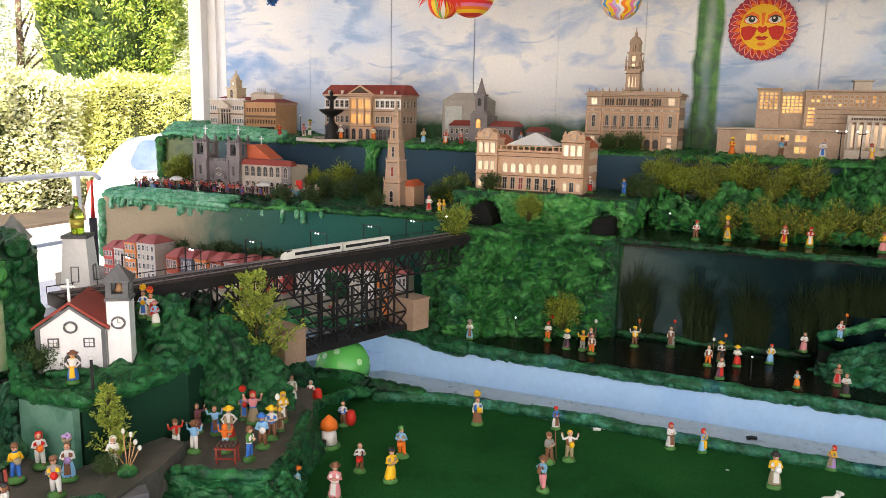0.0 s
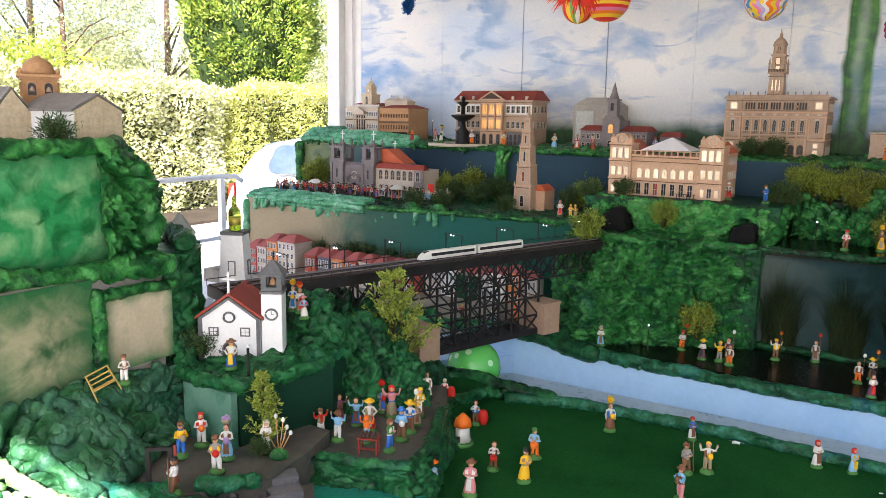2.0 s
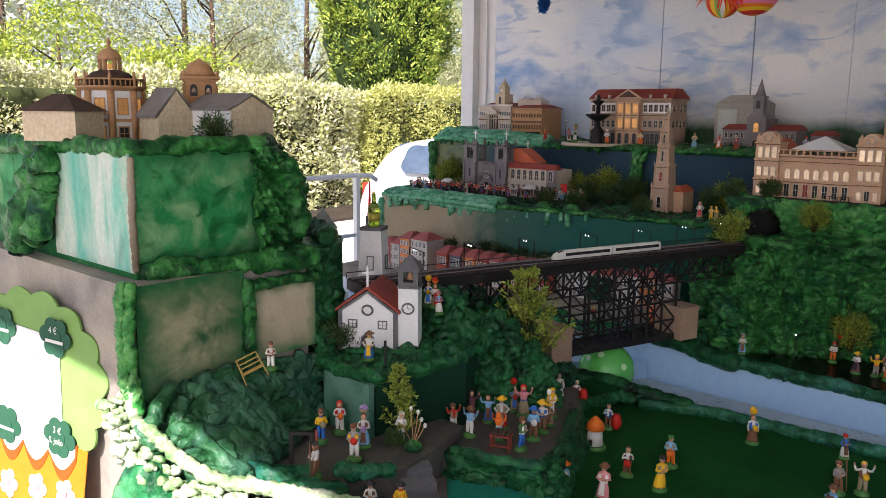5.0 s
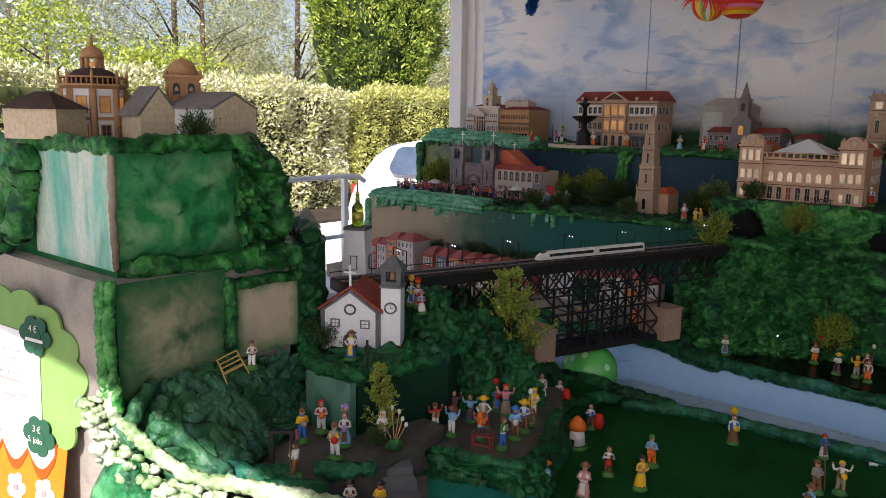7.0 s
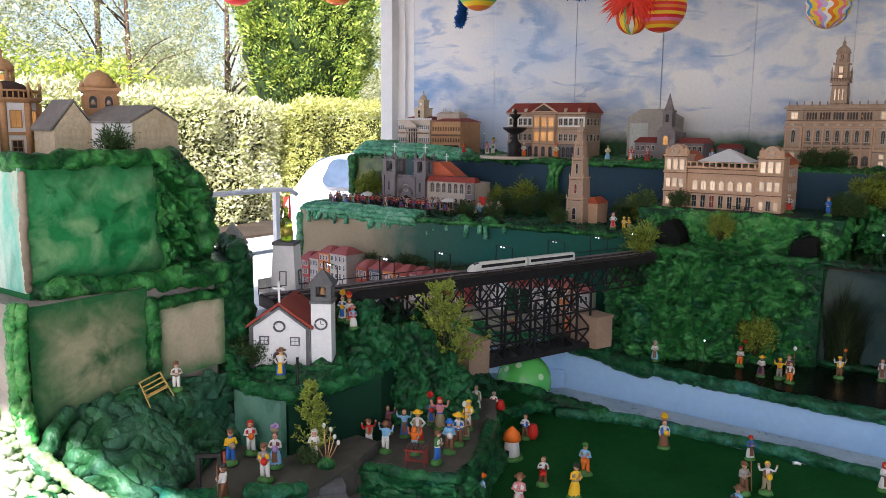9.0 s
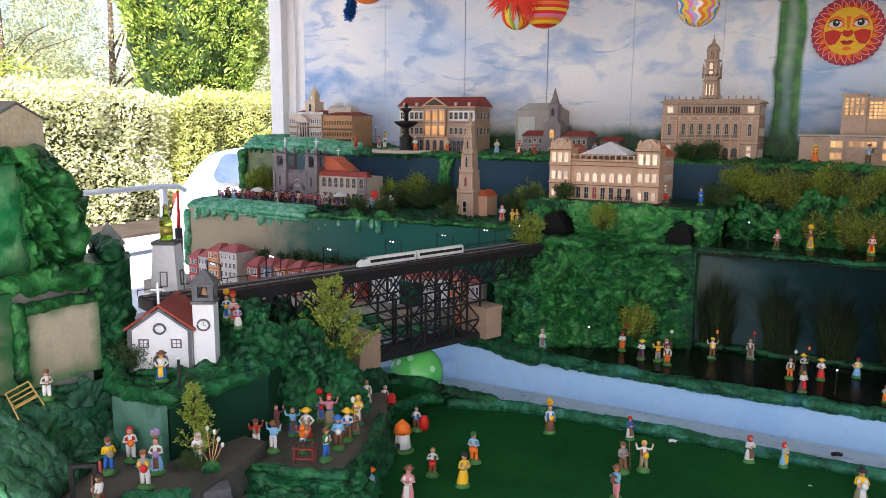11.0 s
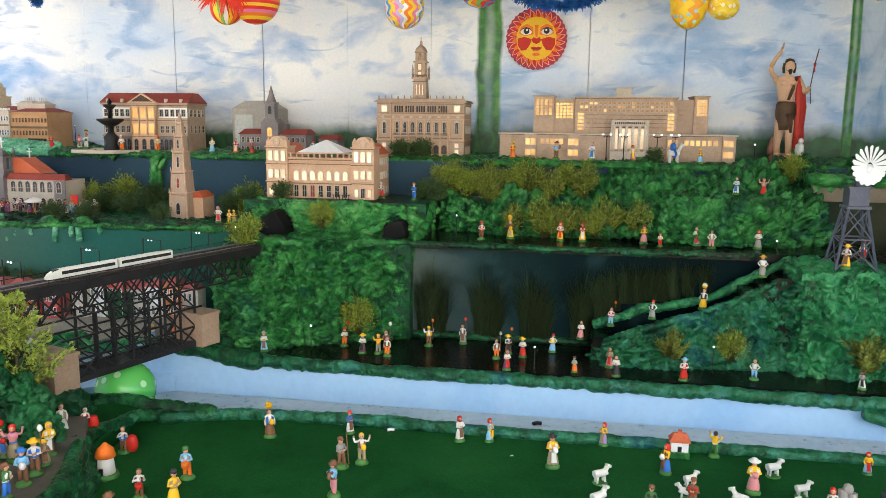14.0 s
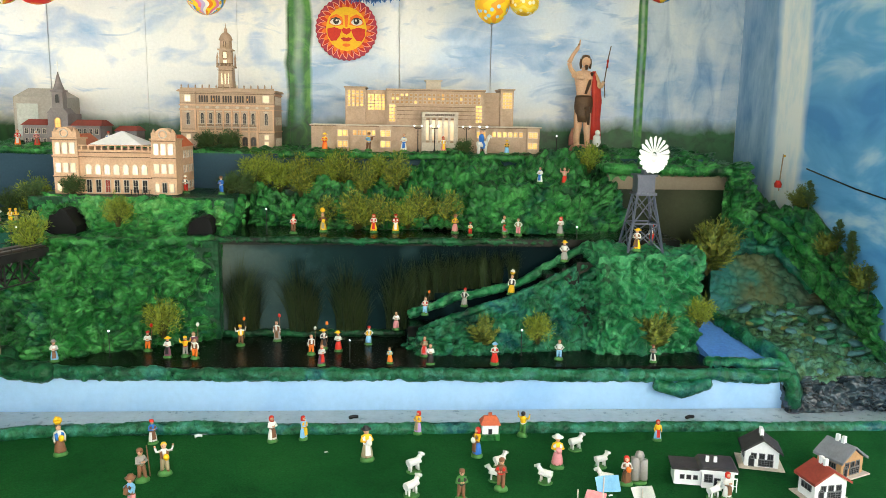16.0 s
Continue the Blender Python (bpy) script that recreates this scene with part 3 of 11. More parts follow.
def foam_rope(bm, pts, r, mi=0, lump=0.7, step=None):
    """A squeezed-out run of foam along pts: small puffed lumps with creases, wandering a little, with rounded ends."""
    path = resample(pts, step or r * 0.36)
    path = [p + 0.3 * r * noise.noise_vector(p / (r * 4)) for p in path]
    seg, rings, last = 12, [], len(path) - 1
    for i, p in enumerate(path):
        d = (path[min(i + 1, last)] - path[max(i - 1, 0)]).normalized()
        u = d.orthogonal().normalized() if abs(d.z) > 0.95 else d.cross(Vector((0, 0, 1))).normalized()
        w = d.cross(u)
        end = min(1.0, (min(i, last - i) + 0.6) / 3.0)
        k = r * math.sqrt(1 - (1 - end) ** 2)
        ring = []
        for j in range(seg):
            a = 6.2832 * j / seg
            n = u * math.cos(a) + w * math.sin(a)
            q = p + n * k
            ring.append(bm.verts.new(p + n * k * (1 + lump * (0.62 * (puff(q, r * 1.5) - 0.85) + 0.22 * (puff(q, r * 0.75) - 0.85) + 0.4 * noise.noise(q / (r * 3.5))))))
        rings.append(ring)
    for a, b in zip(rings, rings[1:]):
        for j in range(seg):
            f = bm.faces.new((a[j], a[(j + 1) % seg], b[(j + 1) % seg], b[j]))
            f.material_index, f.smooth = mi, True
    bm.faces.new(list(reversed(rings[0]))).material_index = mi
    bm.faces.new(rings[-1]).material_index = mi


def drips(parent, mat, a, b, count, r, length, seed):
    """Runs of foam hanging from the line a to b, each a part of its own."""
    rng = random.Random(seed)
    a, b = Vector(a), Vector(b)
    for _ in range(count):
        p = a.lerp(b, rng.random())
        n = rng.uniform(0.5, 1.3) * length
        sway = rng.uniform(-0.012, 0.012)
        bm = bmesh.new()
        foam_rope(bm, [p + Vector((sway * k, -0.012 * math.sin(k * 1.5), -n * k)) for k in (0, 0.25, 0.5, 0.75, 1.0)], r * rng.uniform(0.6, 1.0), 0, 0.6)
        part("drip", bm, mat, parent)


# ---- the shelter ----
bm = bmesh.new()
box(bm, -4.56, 3.2, -2.5, 6.5, -0.36, 0.0)
solid("floor", bm, concrete, "grey concrete floor under the display", "floor", kind="structure")
bm = bmesh.new()
box(bm, -60, 40, -40, 70, -0.9, -0.36)
ground_mat = paint("pale_paving", [(0.66, 0.64, 0.60), (0.74, 0.72, 0.68), (0.60, 0.58, 0.54)], 0.6, 20, 0.85, 0.3, 0.004, world_space=True)
solid("ground", bm, paint("worn_concrete", [(0.30, 0.29, 0.27), (0.38, 0.37, 0.35), (0.26, 0.25, 0.24)], 0.6, 20, 0.9, 0.3, 0.004, world_space=True), "grey concrete ground round the shelter", "ground", kind="structure")
bm = bmesh.new()
box(bm, -9.6, -4.58, -4.0, 16.0, -0.37, -0.345)
solid("paving", bm, ground_mat, "pale sunlit paving beside the shelter", "pavement", kind="structure")
# ceiling is out of view: its edges limit the sun, its grey the bounce
ceiling_wood = paint("grey_ceiling", [(0.50, 0.48, 0.45), (0.56, 0.54, 0.51), (0.46, 0.44, 0.41)], 3, 40, 0.7, 0.3, 0.002)
bm = bmesh.new()
box(bm, -5.05, 4.6, -0.91, 6.3, 2.95, 3.1)
solid("ceiling", bm, ceiling_wood, "unseen pale grey shelter ceiling that limits sun and bounce", "ceiling", kind="structure")
wall = tagged(new("wall_back", None), "white board wall sprayed with blue clouds and green edges", "wall", kind="structure")
bm = bmesh.new()
box(bm, -4.5, 2.75, 6.05, 6.2, 0.0, 2.95)
part("backing", bm, white_paint, wall)
seams = [-4.40, -4.217, -3.388, -2.665, -1.988, -1.362, -0.767, -0.43, 0.306, 0.922, 1.93, 2.65]
SEAM = {-2.665: 0.003, -1.988: 0.0035, 0.306: 0.0022, 0.922: 0.003}
for a, b in zip(seams, seams[1:]):
    bm = bmesh.new()
    box(bm, a + SEAM.get(a, 0.0012), b - SEAM.get(b, 0.0012), 6.02, 6.05, 0.0, 2.95)
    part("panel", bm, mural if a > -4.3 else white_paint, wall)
bm = bmesh.new()
box(bm, -4.53, -4.40, 5.94, 6.045, 0.0, 2.95)
solid("post", bm, white_paint, "white square corner post of the shelter", "post", kind="structure")
bm = bmesh.new()
box(bm, 2.65, 2.80, 3.6, 6.02, 0.0, 2.95)
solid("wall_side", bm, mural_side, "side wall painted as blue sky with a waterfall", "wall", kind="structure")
bm = bmesh.new()
tube(bm, [(-4.30, 6.0, 0.9), (-4.30, 6.0, 2.2), (-4.31, 5.99, 2.9)], 0.008, 6)
solid("cable", bm, white_paint, "thin white cable down the wall", "cable")

# ---- the landscape, front to back ----
bm = bmesh.new()
slab(bm, [(-1.32, 1.2), (2.64, 1.2), (2.64, 3.53), (-1.55, 3.53), (-1.40, 2.95)], 0.02, 0.19)
solid("lawn", bm, lawn_mat, "flat dark green felt meadow", "lawn", kind="structure")
trough = tagged(new("trough"), "long empty river channel painted pale blue", "channel", kind="structure")
bm = bmesh.new()
box(bm, -2.15, 2.64, 3.535, 4.0, 0.02, 0.105)
part("channel_bed", bm, trough_grey, trough)
bm = bmesh.new()
box(bm, -1.85, 2.1, 4.004, 4.03, 0.02, 0.285)
part("channel_side", bm, trough_blue, trough)
bm = bmesh.new()
foam_rope(bm, [(-1.42, 3.42, 0.20), (-1.1, 3.53, 0.205), (-0.6, 3.56, 0.205), (0.2, 3.545, 0.20), (0.9, 3.55, 0.20), (1.5, 3.56, 0.195), (2.62, 3.55, 0.19)], 0.027, 0, 0.35)
solid("bank_front", bm, foam_edge, "low lumpy green foam river bank", "bank", kind="structure")
bm = bmesh.new()
foam_rope(bm, [(-1.45, 4.06, 0.31), (-1.1, 4.0, 0.285), (-0.5, 4.0, 0.275), (0.3, 4.0, 0.275), (1.0, 3.99, 0.275), (1.5, 3.99, 0.27), (2.05, 3.99, 0.27)], 0.03, 0, 0.5)
ob = solid("bank_back", bm, foam_edge, "lumpy blue-green foam edge along the channel", "bank", kind="structure")
drips(ob, foam_edge, (-1.2, 3.985, 0.275), (1.9, 3.98, 0.275), 16, 0.02, 0.02, 4)
bm = bmesh.new()
slab(bm, [(-1.45, 4.03), (2.0, 4.03), (2.0, 4.6), (-1.45, 4.6)], 0.02, 0.30)
solid("path_lower", bm, asphalt, "glossy black path along the channel", "path", kind="structure")

bm = bmesh.new()
box(bm, -1.86, -1.40, 4.004, 4.029, 0.2855, 0.325)
part("channel_end", bm, trough_blue, trough)
bm = bmesh.new()
foam_rope(bm, [(-1.72, 4.03, 0.335), (-1.60, 4.0, 0.335), (-1.48, 3.985, 0.325), (-1.34, 3.99, 0.30), (-1.2, 3.995, 0.285)], 0.042, 0, 0.5)
foam_rope(bm, [(-1.62, 4.10, 0.33), (-1.50, 4.08, 0.34), (-1.40, 4.10, 0.33)], 0.05, 0, 0.5)
solid("bridge_bank", bm, foam_dark, "dark green foam bank under the end of the bridge", "bank", kind="structure")

# station cliff
bm = bmesh.new()
low = [(-1.66, 4.75, 0.28), (-1.58, 4.26, 0.28), (-1.30, 4.14, 0.28), (-1.0, 4.26, 0.29), (-0.62, 4.50, 0.29)]
high = [(-1.66, 4.80, 0.80), (-1.53, 4.40, 0.795), (-1.30, 4.36, 0.81), (-1.0, 4.42, 0.80), (-0.60, 4.54, 0.79)]
foam_sheet(bm, line_patch(low, high, 0.02), 120, 70, 0.022, 0.055)
foam_rope(bm, [(-0.61, 4.52, 0.30), (-0.61, 4.53, 0.5), (-0.60, 4.55, 0.80)], 0.025)
foam_sheet(bm, lambda u, v: (-1.53 + 0.075 * math.cos(6.2832 * u) * (1 - 0.4 * v), 4.33 + 0.07 * math.sin(6.2832 * u) * (1 - 0.3 * v), 0.30 + 0.42 * v), 30, 40, 0.012, 0.05)
solid("cliff", bm, foam_green, "green painted foam cliff below the station", "cliff", kind="structure")
bm = bmesh.new()
box(bm, -1.60, -0.58, 4.48, 5.32, 0.02, 0.80)
solid("cliff_core", bm, foam_dark, "dark core of the station cliff", "cliff", kind="structure")
# lake panel
bm = bmesh.new()
box(bm, -0.58, 1.30, 4.555, 4.60, 0.28, 0.80)
solid("lake_panel", bm, face_lake, "dark teal painted lake panel", "panel", kind="structure")
bm = bmesh.new()
foam_rope(bm, [(-0.58, 4.53, 0.315), (-0.2, 4.54, 0.315), (0.35, 4.53, 0.315)], 0.02)
solid("panel_foot", bm, foam_dark, "low green foam strip at the foot of the panel", "bank", kind="structure")
# upper path
bm = bmesh.new()
box(bm, -0.6, 1.75, 4.50, 4.95, 0.78, 0.815)
solid("path_upper", bm, asphalt, "black upper path above the lake panel", "path", kind="structure")
bm = bmesh.new()
foam_rope(bm, [(-0.6, 4.515, 0.805), (0.0, 4.505, 0.80), (0.6, 4.51, 0.80), (1.15, 4.52, 0.80)], 0.018, 0, 0.8)
solid("path_edge", bm, foam_dark, "thin dark foam lip of the upper path", "bank", kind="structure")
# tunnel front; each mouth: place, half width, height
TUNNELS = ((-1.385, 0.080, 0.115), (-0.692, 0.066, 0.100))
bm = bmesh.new()
tun = line_patch([(-1.62, 4.86, 0.79), (-1.50, 4.66, 0.79), (-1.05, 4.64, 0.79), (-0.60, 4.66, 0.79), (-0.52, 4.95, 0.79)],
                 [(-1.62, 4.92, 1.0), (-1.50, 4.76, 1.0), (-1.05, 4.72, 0.985), (-0.60, 4.74, 0.97), (-0.54, 4.98, 0.97)], 0.015)


def cut_back(u, v):
    """The hill's face, pressed in round each tunnel mouth."""
    p = Vector(tun(u, v))
    k = min(((p.x - x) / w) ** 2 + ((p.z - 0.80) / h) ** 2 for x, w, h in TUNNELS)
    return p + Vector((0, 0.12 * max(0.0, min(1.0, 2.2 - 1.4 * k)), 0))


foam_sheet(bm, cut_back, 110, 30, 0.016, 0.055)
solid("tunnel_front", bm, foam_bright, "bright green foam hill with two tunnel mouths", "hill", kind="structure")
bm = bmesh.new()
box(bm, -1.60, -0.55, 4.74, 5.32, 0.80, 0.985)
solid("station_terrace", bm, foam_dark, "dark green terrace under the station", "terrace", kind="structure")
bm = bmesh.new()
foam_sheet(bm, quad_patch((-1.56, 4.42, 0.80), (-0.585, 4.50, 0.795), (-0.585, 4.70, 0.815), (-1.56, 4.72, 0.815)), 90, 20, 0.010, 0.06)
foam_rope(bm, [(-1.50, 4.42, 0.80), (-1.30, 4.36, 0.81), (-1.0, 4.42, 0.80), (-0.60, 4.53, 0.80)], 0.024, 0, 0.9)
foam_rope(bm, [(-0.575, 4.53, 0.80), (-0.565, 4.70, 0.84), (-0.55, 4.80, 0.92), (-0.54, 4.92, 0.98)], 0.03, 0, 0.9)
solid("track_ledge", bm, foam_green, "green ledge carrying the track between the tunnels", "ledge", kind="structure")
# terraces at the left back
bm = bmesh.new()
slab(bm, [(-3.98, 4.42), (-2.95, 4.42), (-1.62, 4.62), (-1.62, 5.32), (-4.15, 5.32)], 0.02, 0.835)
solid("terrace_cathedral", bm, [face_cath], "terrace front sprayed beige and teal", "terrace", kind="structure")
bm = bmesh.new()
edge = [(-4.06, 5.0, 0.83), (-4.0, 4.45, 0.84), (-3.6, 4.42, 0.85), (-2.95, 4.42, 0.84)]
for dz, dy, r in ((-0.005, -0.012, 0.019), (0.018, 0.014, 0.017), (0.028, 0.052, 0.017), (0.034, 0.092, 0.017), (-0.034, 0.0, 0.015)):
    foam_rope(bm, [(x, y + dy, z + dz) for x, y, z in edge], r, 0, 0.55)
foam_rope(bm, [(-4.0, 4.43, 0.82), (-4.0, 4.42, 0.6), (-4.01, 4.42, 0.42)], 0.03)
ob = solid("terrace_edge", bm, foam_teal, "pale teal foam worms dripping over the terrace edge", "edging", kind="structure")
drips(ob, foam_teal, (-3.95, 4.395, 0.835), (-2.3, 4.49, 0.835), 34, 0.019, 0.075, 7)
bm = bmesh.new()
foam_rope(bm, [(-2.95, 4.42, 0.84), (-2.3, 4.52, 0.835), (-1.66, 4.61, 0.83)], 0.016, 0, 0.8)
for x, y in ((-2.64, 4.49), (-2.46, 4.53)):
    foam_rope(bm, [(x - 0.06, y, 0.84), (x, y - 0.01, 0.868), (x + 0.06, y + 0.01, 0.845)], 0.024, 0, 0.9)
solid("terrace_lip", bm, foam_green, "narrow green foam lip of the terrace", "edging", kind="structure")
bm = bmesh.new()
foam_sheet(bm, quad_patch((-3.95, 4.47, 0.842), (-1.64, 4.60, 0.842), (-1.64, 5.3, 0.85), (-4.12, 5.3, 0.86)), 100, 40, 0.01, 0.07)
solid("terrace_ground", bm, foam_dark, "dark green ground of the cathedral terrace", "ground", kind="structure")
# back shelf
bm = bmesh.new()
box(bm, -4.28, 2.22, 5.30, 6.019, 0.80, 1.19)
solid("shelf", bm, face_shelf, "back shelf front painted olive and slate blue", "shelf", kind="structure")
bm = bmesh.new()
foam_sheet(bm, quad_patch((-4.28, 5.30, 1.195), (2.2, 5.30, 1.195), (2.2, 6.0, 1.205), (-4.28, 6.0, 1.215)), 220, 26, 0.012, 0.07)
bw = bmesh.new()
for dy, dz, r in ((-0.01, 0, 0.024), (0.03, 0.030, 0.022), (0.07, 0.048, 0.022), (0.12, 0.062, 0.025)):
    foam_rope(bw, [(-4.3, 5.9, 1.23 + dz), (-4.28, 5.34 + dy, 1.22 + dz), (-3.7, 5.31 + dy, 1.21 + dz), (-3.2, 5.30 + dy, 1.20 + 0.6 * dz)], r, 0, 0.55)
foam_rope(bm, [(-3.2, 5.29, 1.20), (-2.5, 5.29, 1.195), (-1.6, 5.29, 1.195)], 0.018, 0, 0.8)
foam_rope(bm, [(-0.4, 5.28, 1.19), (0.5, 5.25, 1.19), (1.2, 5.28, 1.18)], 0.02, 0, 0.8)
foam_rope(bm, [(-4.27, 5.28, 1.2), (-4.27, 5.27, 1.05), (-4.26, 5.27, 0.86)], 0.035, 0, 0.8)
solid("shelf_edge", bw, foam_teal, "pale teal foam worms piled along the shelf edge", "edging", kind="structure")
ob = solid("shelf_ground", bm, foam_green, "lumpy green foam ground of the back shelf", "ground", kind="structure")
drips(ob, foam_green, (-4.2, 5.28, 1.21), (-1.7, 5.28, 1.195), 18, 0.018, 0.04, 9)
bm = bmesh.new()
for dx, dy, r in ((0, 0, 0.026), (0.030, 0.012, 0.020), (-0.028, 0.012, 0.019)):
    foam_rope(bm, [(-2.42 + 1.5 * dx, 5.28 + dy, 1.20), (-2.43 + dx, 5.26 + dy, 1.1), (-2.43 + 0.7 * dx, 5.25 + dy, 0.98), (-2.45 + 1.2 * dx, 5.22 + dy, 0.85)], r, 0, 0.9)
solid("foam_fall", bm, foam_bright, "thick green foam run hanging down the shelf front", "edging", kind="structure")
# hillside between the upper path and the back shelf
bm = bmesh.new()
hill = line_patch([(-0.52, 4.95, 0.80), (-0.2, 4.88, 0.81), (0.1, 4.85, 0.81), (0.35, 4.83, 0.81), (0.6, 4.80, 0.81), (0.9, 4.75, 0.81), (1.28, 4.72, 0.80), (1.55, 4.85, 0.80)],
                  [(-0.52, 5.12, 1.00), (-0.2, 5.10, 1.02), (0.1, 5.10, 1.03), (0.35, 5.22, 1.16), (0.6, 5.28, 1.20), (0.9, 5.26, 1.20), (1.28, 5.20, 1.19), (1.55, 5.32, 1.19)], 0.08)
foam_sheet(bm, hill, 150, 56, 0.026, 0.062)
solid("hillside", bm, foam_green, "steep lumpy green foam hillside", "hill", kind="structure")
bm = bmesh.new()
foam_sheet(bm, line_patch([(0.68, 4.76, 0.82), (0.80, 4.70, 0.82), (1.05, 4.68, 0.82), (1.28, 4.70, 0.82)], [(0.72, 4.90, 1.02), (0.82, 4.80, 1.045), (1.05, 4.78, 1.05), (1.27, 4.80, 1.03)], 0.03), 50, 26, 0.02, 0.055)
foam_sheet(bm, quad_patch((0.72, 4.80, 1.04), (1.27, 4.78, 1.04), (1.27, 5.10, 1.07), (0.72, 5.10, 1.07)), 44, 24, 0.012, 0.06)
solid("hill_ledge", bm, foam_green, "bright green ledge jutting from the hillside", "ledge", kind="structure")
bm = bmesh.new()
box(bm, -0.5, 0.4, 5.11, 5.29, 0.80, 1.00)
box(bm, 0.4, 1.5, 5.22, 5.29, 0.80, 1.10)
solid("hill_core", bm, foam_dark, "dark core of the hillside", "hill", kind="structure")

# stair mound: a foam slope with a dark stepped path climbing to the right
bm = bmesh.new()
mound = line_patch([(0.33, 4.40, 0.29), (0.42, 4.20, 0.29), (0.8, 4.22, 0.29), (1.1, 4.28, 0.29), (1.30, 4.34, 0.29)],
                   [(0.36, 4.42, 0.34), (0.45, 4.30, 0.425), (0.8, 4.32, 0.535), (1.1, 4.34, 0.66), (1.30, 4.38, 0.75)], 0.03)
foam_sheet(bm, mound, 110, 44, 0.014, 0.045)
foam_rope(bm, [(0.36, 4.38, 0.34), (0.5, 4.31, 0.43), (0.8, 4.31, 0.53), (1.0, 4.33, 0.61), (1.2, 4.36, 0.71)], 0.018, 0, 0.9)
solid("stair_mound", bm, foam_blue, "dark green foam mound carrying a stair", "mound", kind="structure")
stair = tagged(new("stair"), "dark stepped path climbing the mound", "stair", kind="structure")
for i in range(12):
    bm = bmesh.new()
    x = 0.36 + i * 0.075
    z = 0.36 + 0.30 * (max(0, i - 1) / 11) ** 1.15 + (0.10 if i > 8 else 0.045)
    box(bm, x, x + 0.078, 4.34, 4.47, 0.30, z)
    part("step", bm, asphalt, stair)
bm = bmesh.new()
foam_rope(bm, [(0.36, 4.49, 0.42), (0.6, 4.48, 0.52), (0.9, 4.48, 0.58), (1.1, 4.48, 0.70), (1.28, 4.47, 0.80)], 0.022)
solid("stair_edge", bm, foam_pale, "light green foam edge above the stair", "edging", kind="structure")

# windmill block
bm = bmesh.new()
blk = line_patch([(1.27, 4.52, 0.29), (1.27, 4.24, 0.29), (1.5, 4.20, 0.29), (1.78, 4.22, 0.29), (1.84, 4.60, 0.29)],
                 [(1.27, 4.52, 0.79), (1.28, 4.24, 0.78), (1.5, 4.22, 0.775), (1.75, 4.24, 0.775), (1.80, 4.60, 0.79)], 0.0)
foam_sheet(bm, blk, 100, 50, 0.018, 0.055)
foam_sheet(bm, quad_patch((1.26, 4.22, 0.785), (1.78, 4.22, 0.785), (1.80, 4.7, 0.795), (1.26, 4.7, 0.795)), 40, 36, 0.012, 0.055)
solid("windmill_block", bm, foam_pale, "block of bright blue-green foam below the windmill", "mound", kind="structure")
bm = bmesh.new()
box(bm, 1.29, 1.77, 4.26, 4.95, 0.03, 0.77)
solid("block_core", bm, foam_dark, "dark core of the windmill block", "mound", kind="structure")

# open shelf end with bare boards
bm = bmesh.new()
box(bm, 1.50, 2.20, 5.03, 5.06, 1.03, 1.13)
solid("bare_board", bm, cave_beige, "bare beige board under the shelf end", "board", kind="structure")
bm = bmesh.new()
box(bm, 1.50, 2.20, 5.08, 5.11, 0.60, 1.045)
solid("dark_board", bm, cave_dark, "dark stained board below the shelf end", "board", kind="structure")
bm = bmesh.new()
foam_sheet(bm, quad_patch((1.45, 4.98, 1.15), (2.20, 4.95, 1.15), (2.28, 6.0, 1.21), (1.45, 6.0, 1.21)), 50, 50, 0.02, 0.08)
foam_rope(bm, [(1.45, 4.98, 1.15), (1.8, 4.96, 1.15), (2.2, 4.95, 1.14)], 0.03)
foam_sheet(bm, line_patch([(2.13, 4.93, 0.74), (2.20, 4.88, 0.72), (2.30, 4.90, 0.78), (2.40, 5.00, 0.88), (2.46, 5.9, 0.94)],
                         [(2.16, 4.95, 1.16), (2.20, 4.93, 1.17), (2.24, 4.96, 1.17), (2.27, 5.05, 1.18), (2.30, 5.95, 1.20)]), 70, 44, 0.024, 0.06)
solid("shelf_end", bm, foam_green, "green foam end of the back shelf", "mound", kind="structure")
bm = bmesh.new()
box(bm, 2.22, 2.27, 5.05, 6.01, 0.4, 1.14)
box(bm, 2.27, 2.64, 5.05, 6.01, 0.2, 0.90)
solid("shelf_end_core", bm, foam_dark, "dark core under the shelf end", "mound", kind="structure")
bm = bmesh.new()
foam_sheet(bm, quad_patch((2.22, 4.84, 0.80), (2.645, 4.86, 0.86), (2.645, 6.0, 0.97), (2.32, 6.0, 1.0), 0.03), 40, 70, 0.024, 0.07)
solid("knoll", bm, foam_green, "green foam knoll against the side wall", "mound", kind="structure")
# stream valley by the side wall: painted rock face, stony bed, dark fall into the channel
bm = bmesh.new()
foam_sheet(bm, line_patch([(1.96, 4.58, 0.42), (2.15, 4.62, 0.43), (2.40, 4.62, 0.44), (2.60, 4.60, 0.46)], [(2.06, 4.84, 0.70), (2.20, 4.86, 0.73), (2.40, 4.84, 0.73), (2.62, 4.80, 0.74)]), 60, 40, 0.009, 0.07)
solid("rock_face", bm, rock_paint, "smooth rock face painted brown and teal", "rock", kind="structure")
bm = bmesh.new()
foam_sheet(bm, quad_patch((1.98, 4.80, 0.70), (2.64, 4.76, 0.73), (2.64, 4.92, 0.88), (2.12, 4.95, 0.84)), 46, 14, 0.024, 0.06)
foam_rope(bm, [(2.10, 4.80, 0.70), (2.25, 4.80, 0.725), (2.40, 4.78, 0.725), (2.47, 4.68, 0.62), (2.53, 4.60, 0.52)], 0.022, 0, 0.9)
solid("rock_ledge", bm, foam_blue, "blue-green foam stones above the rock face", "ledge", kind="structure")
bm = bmesh.new()
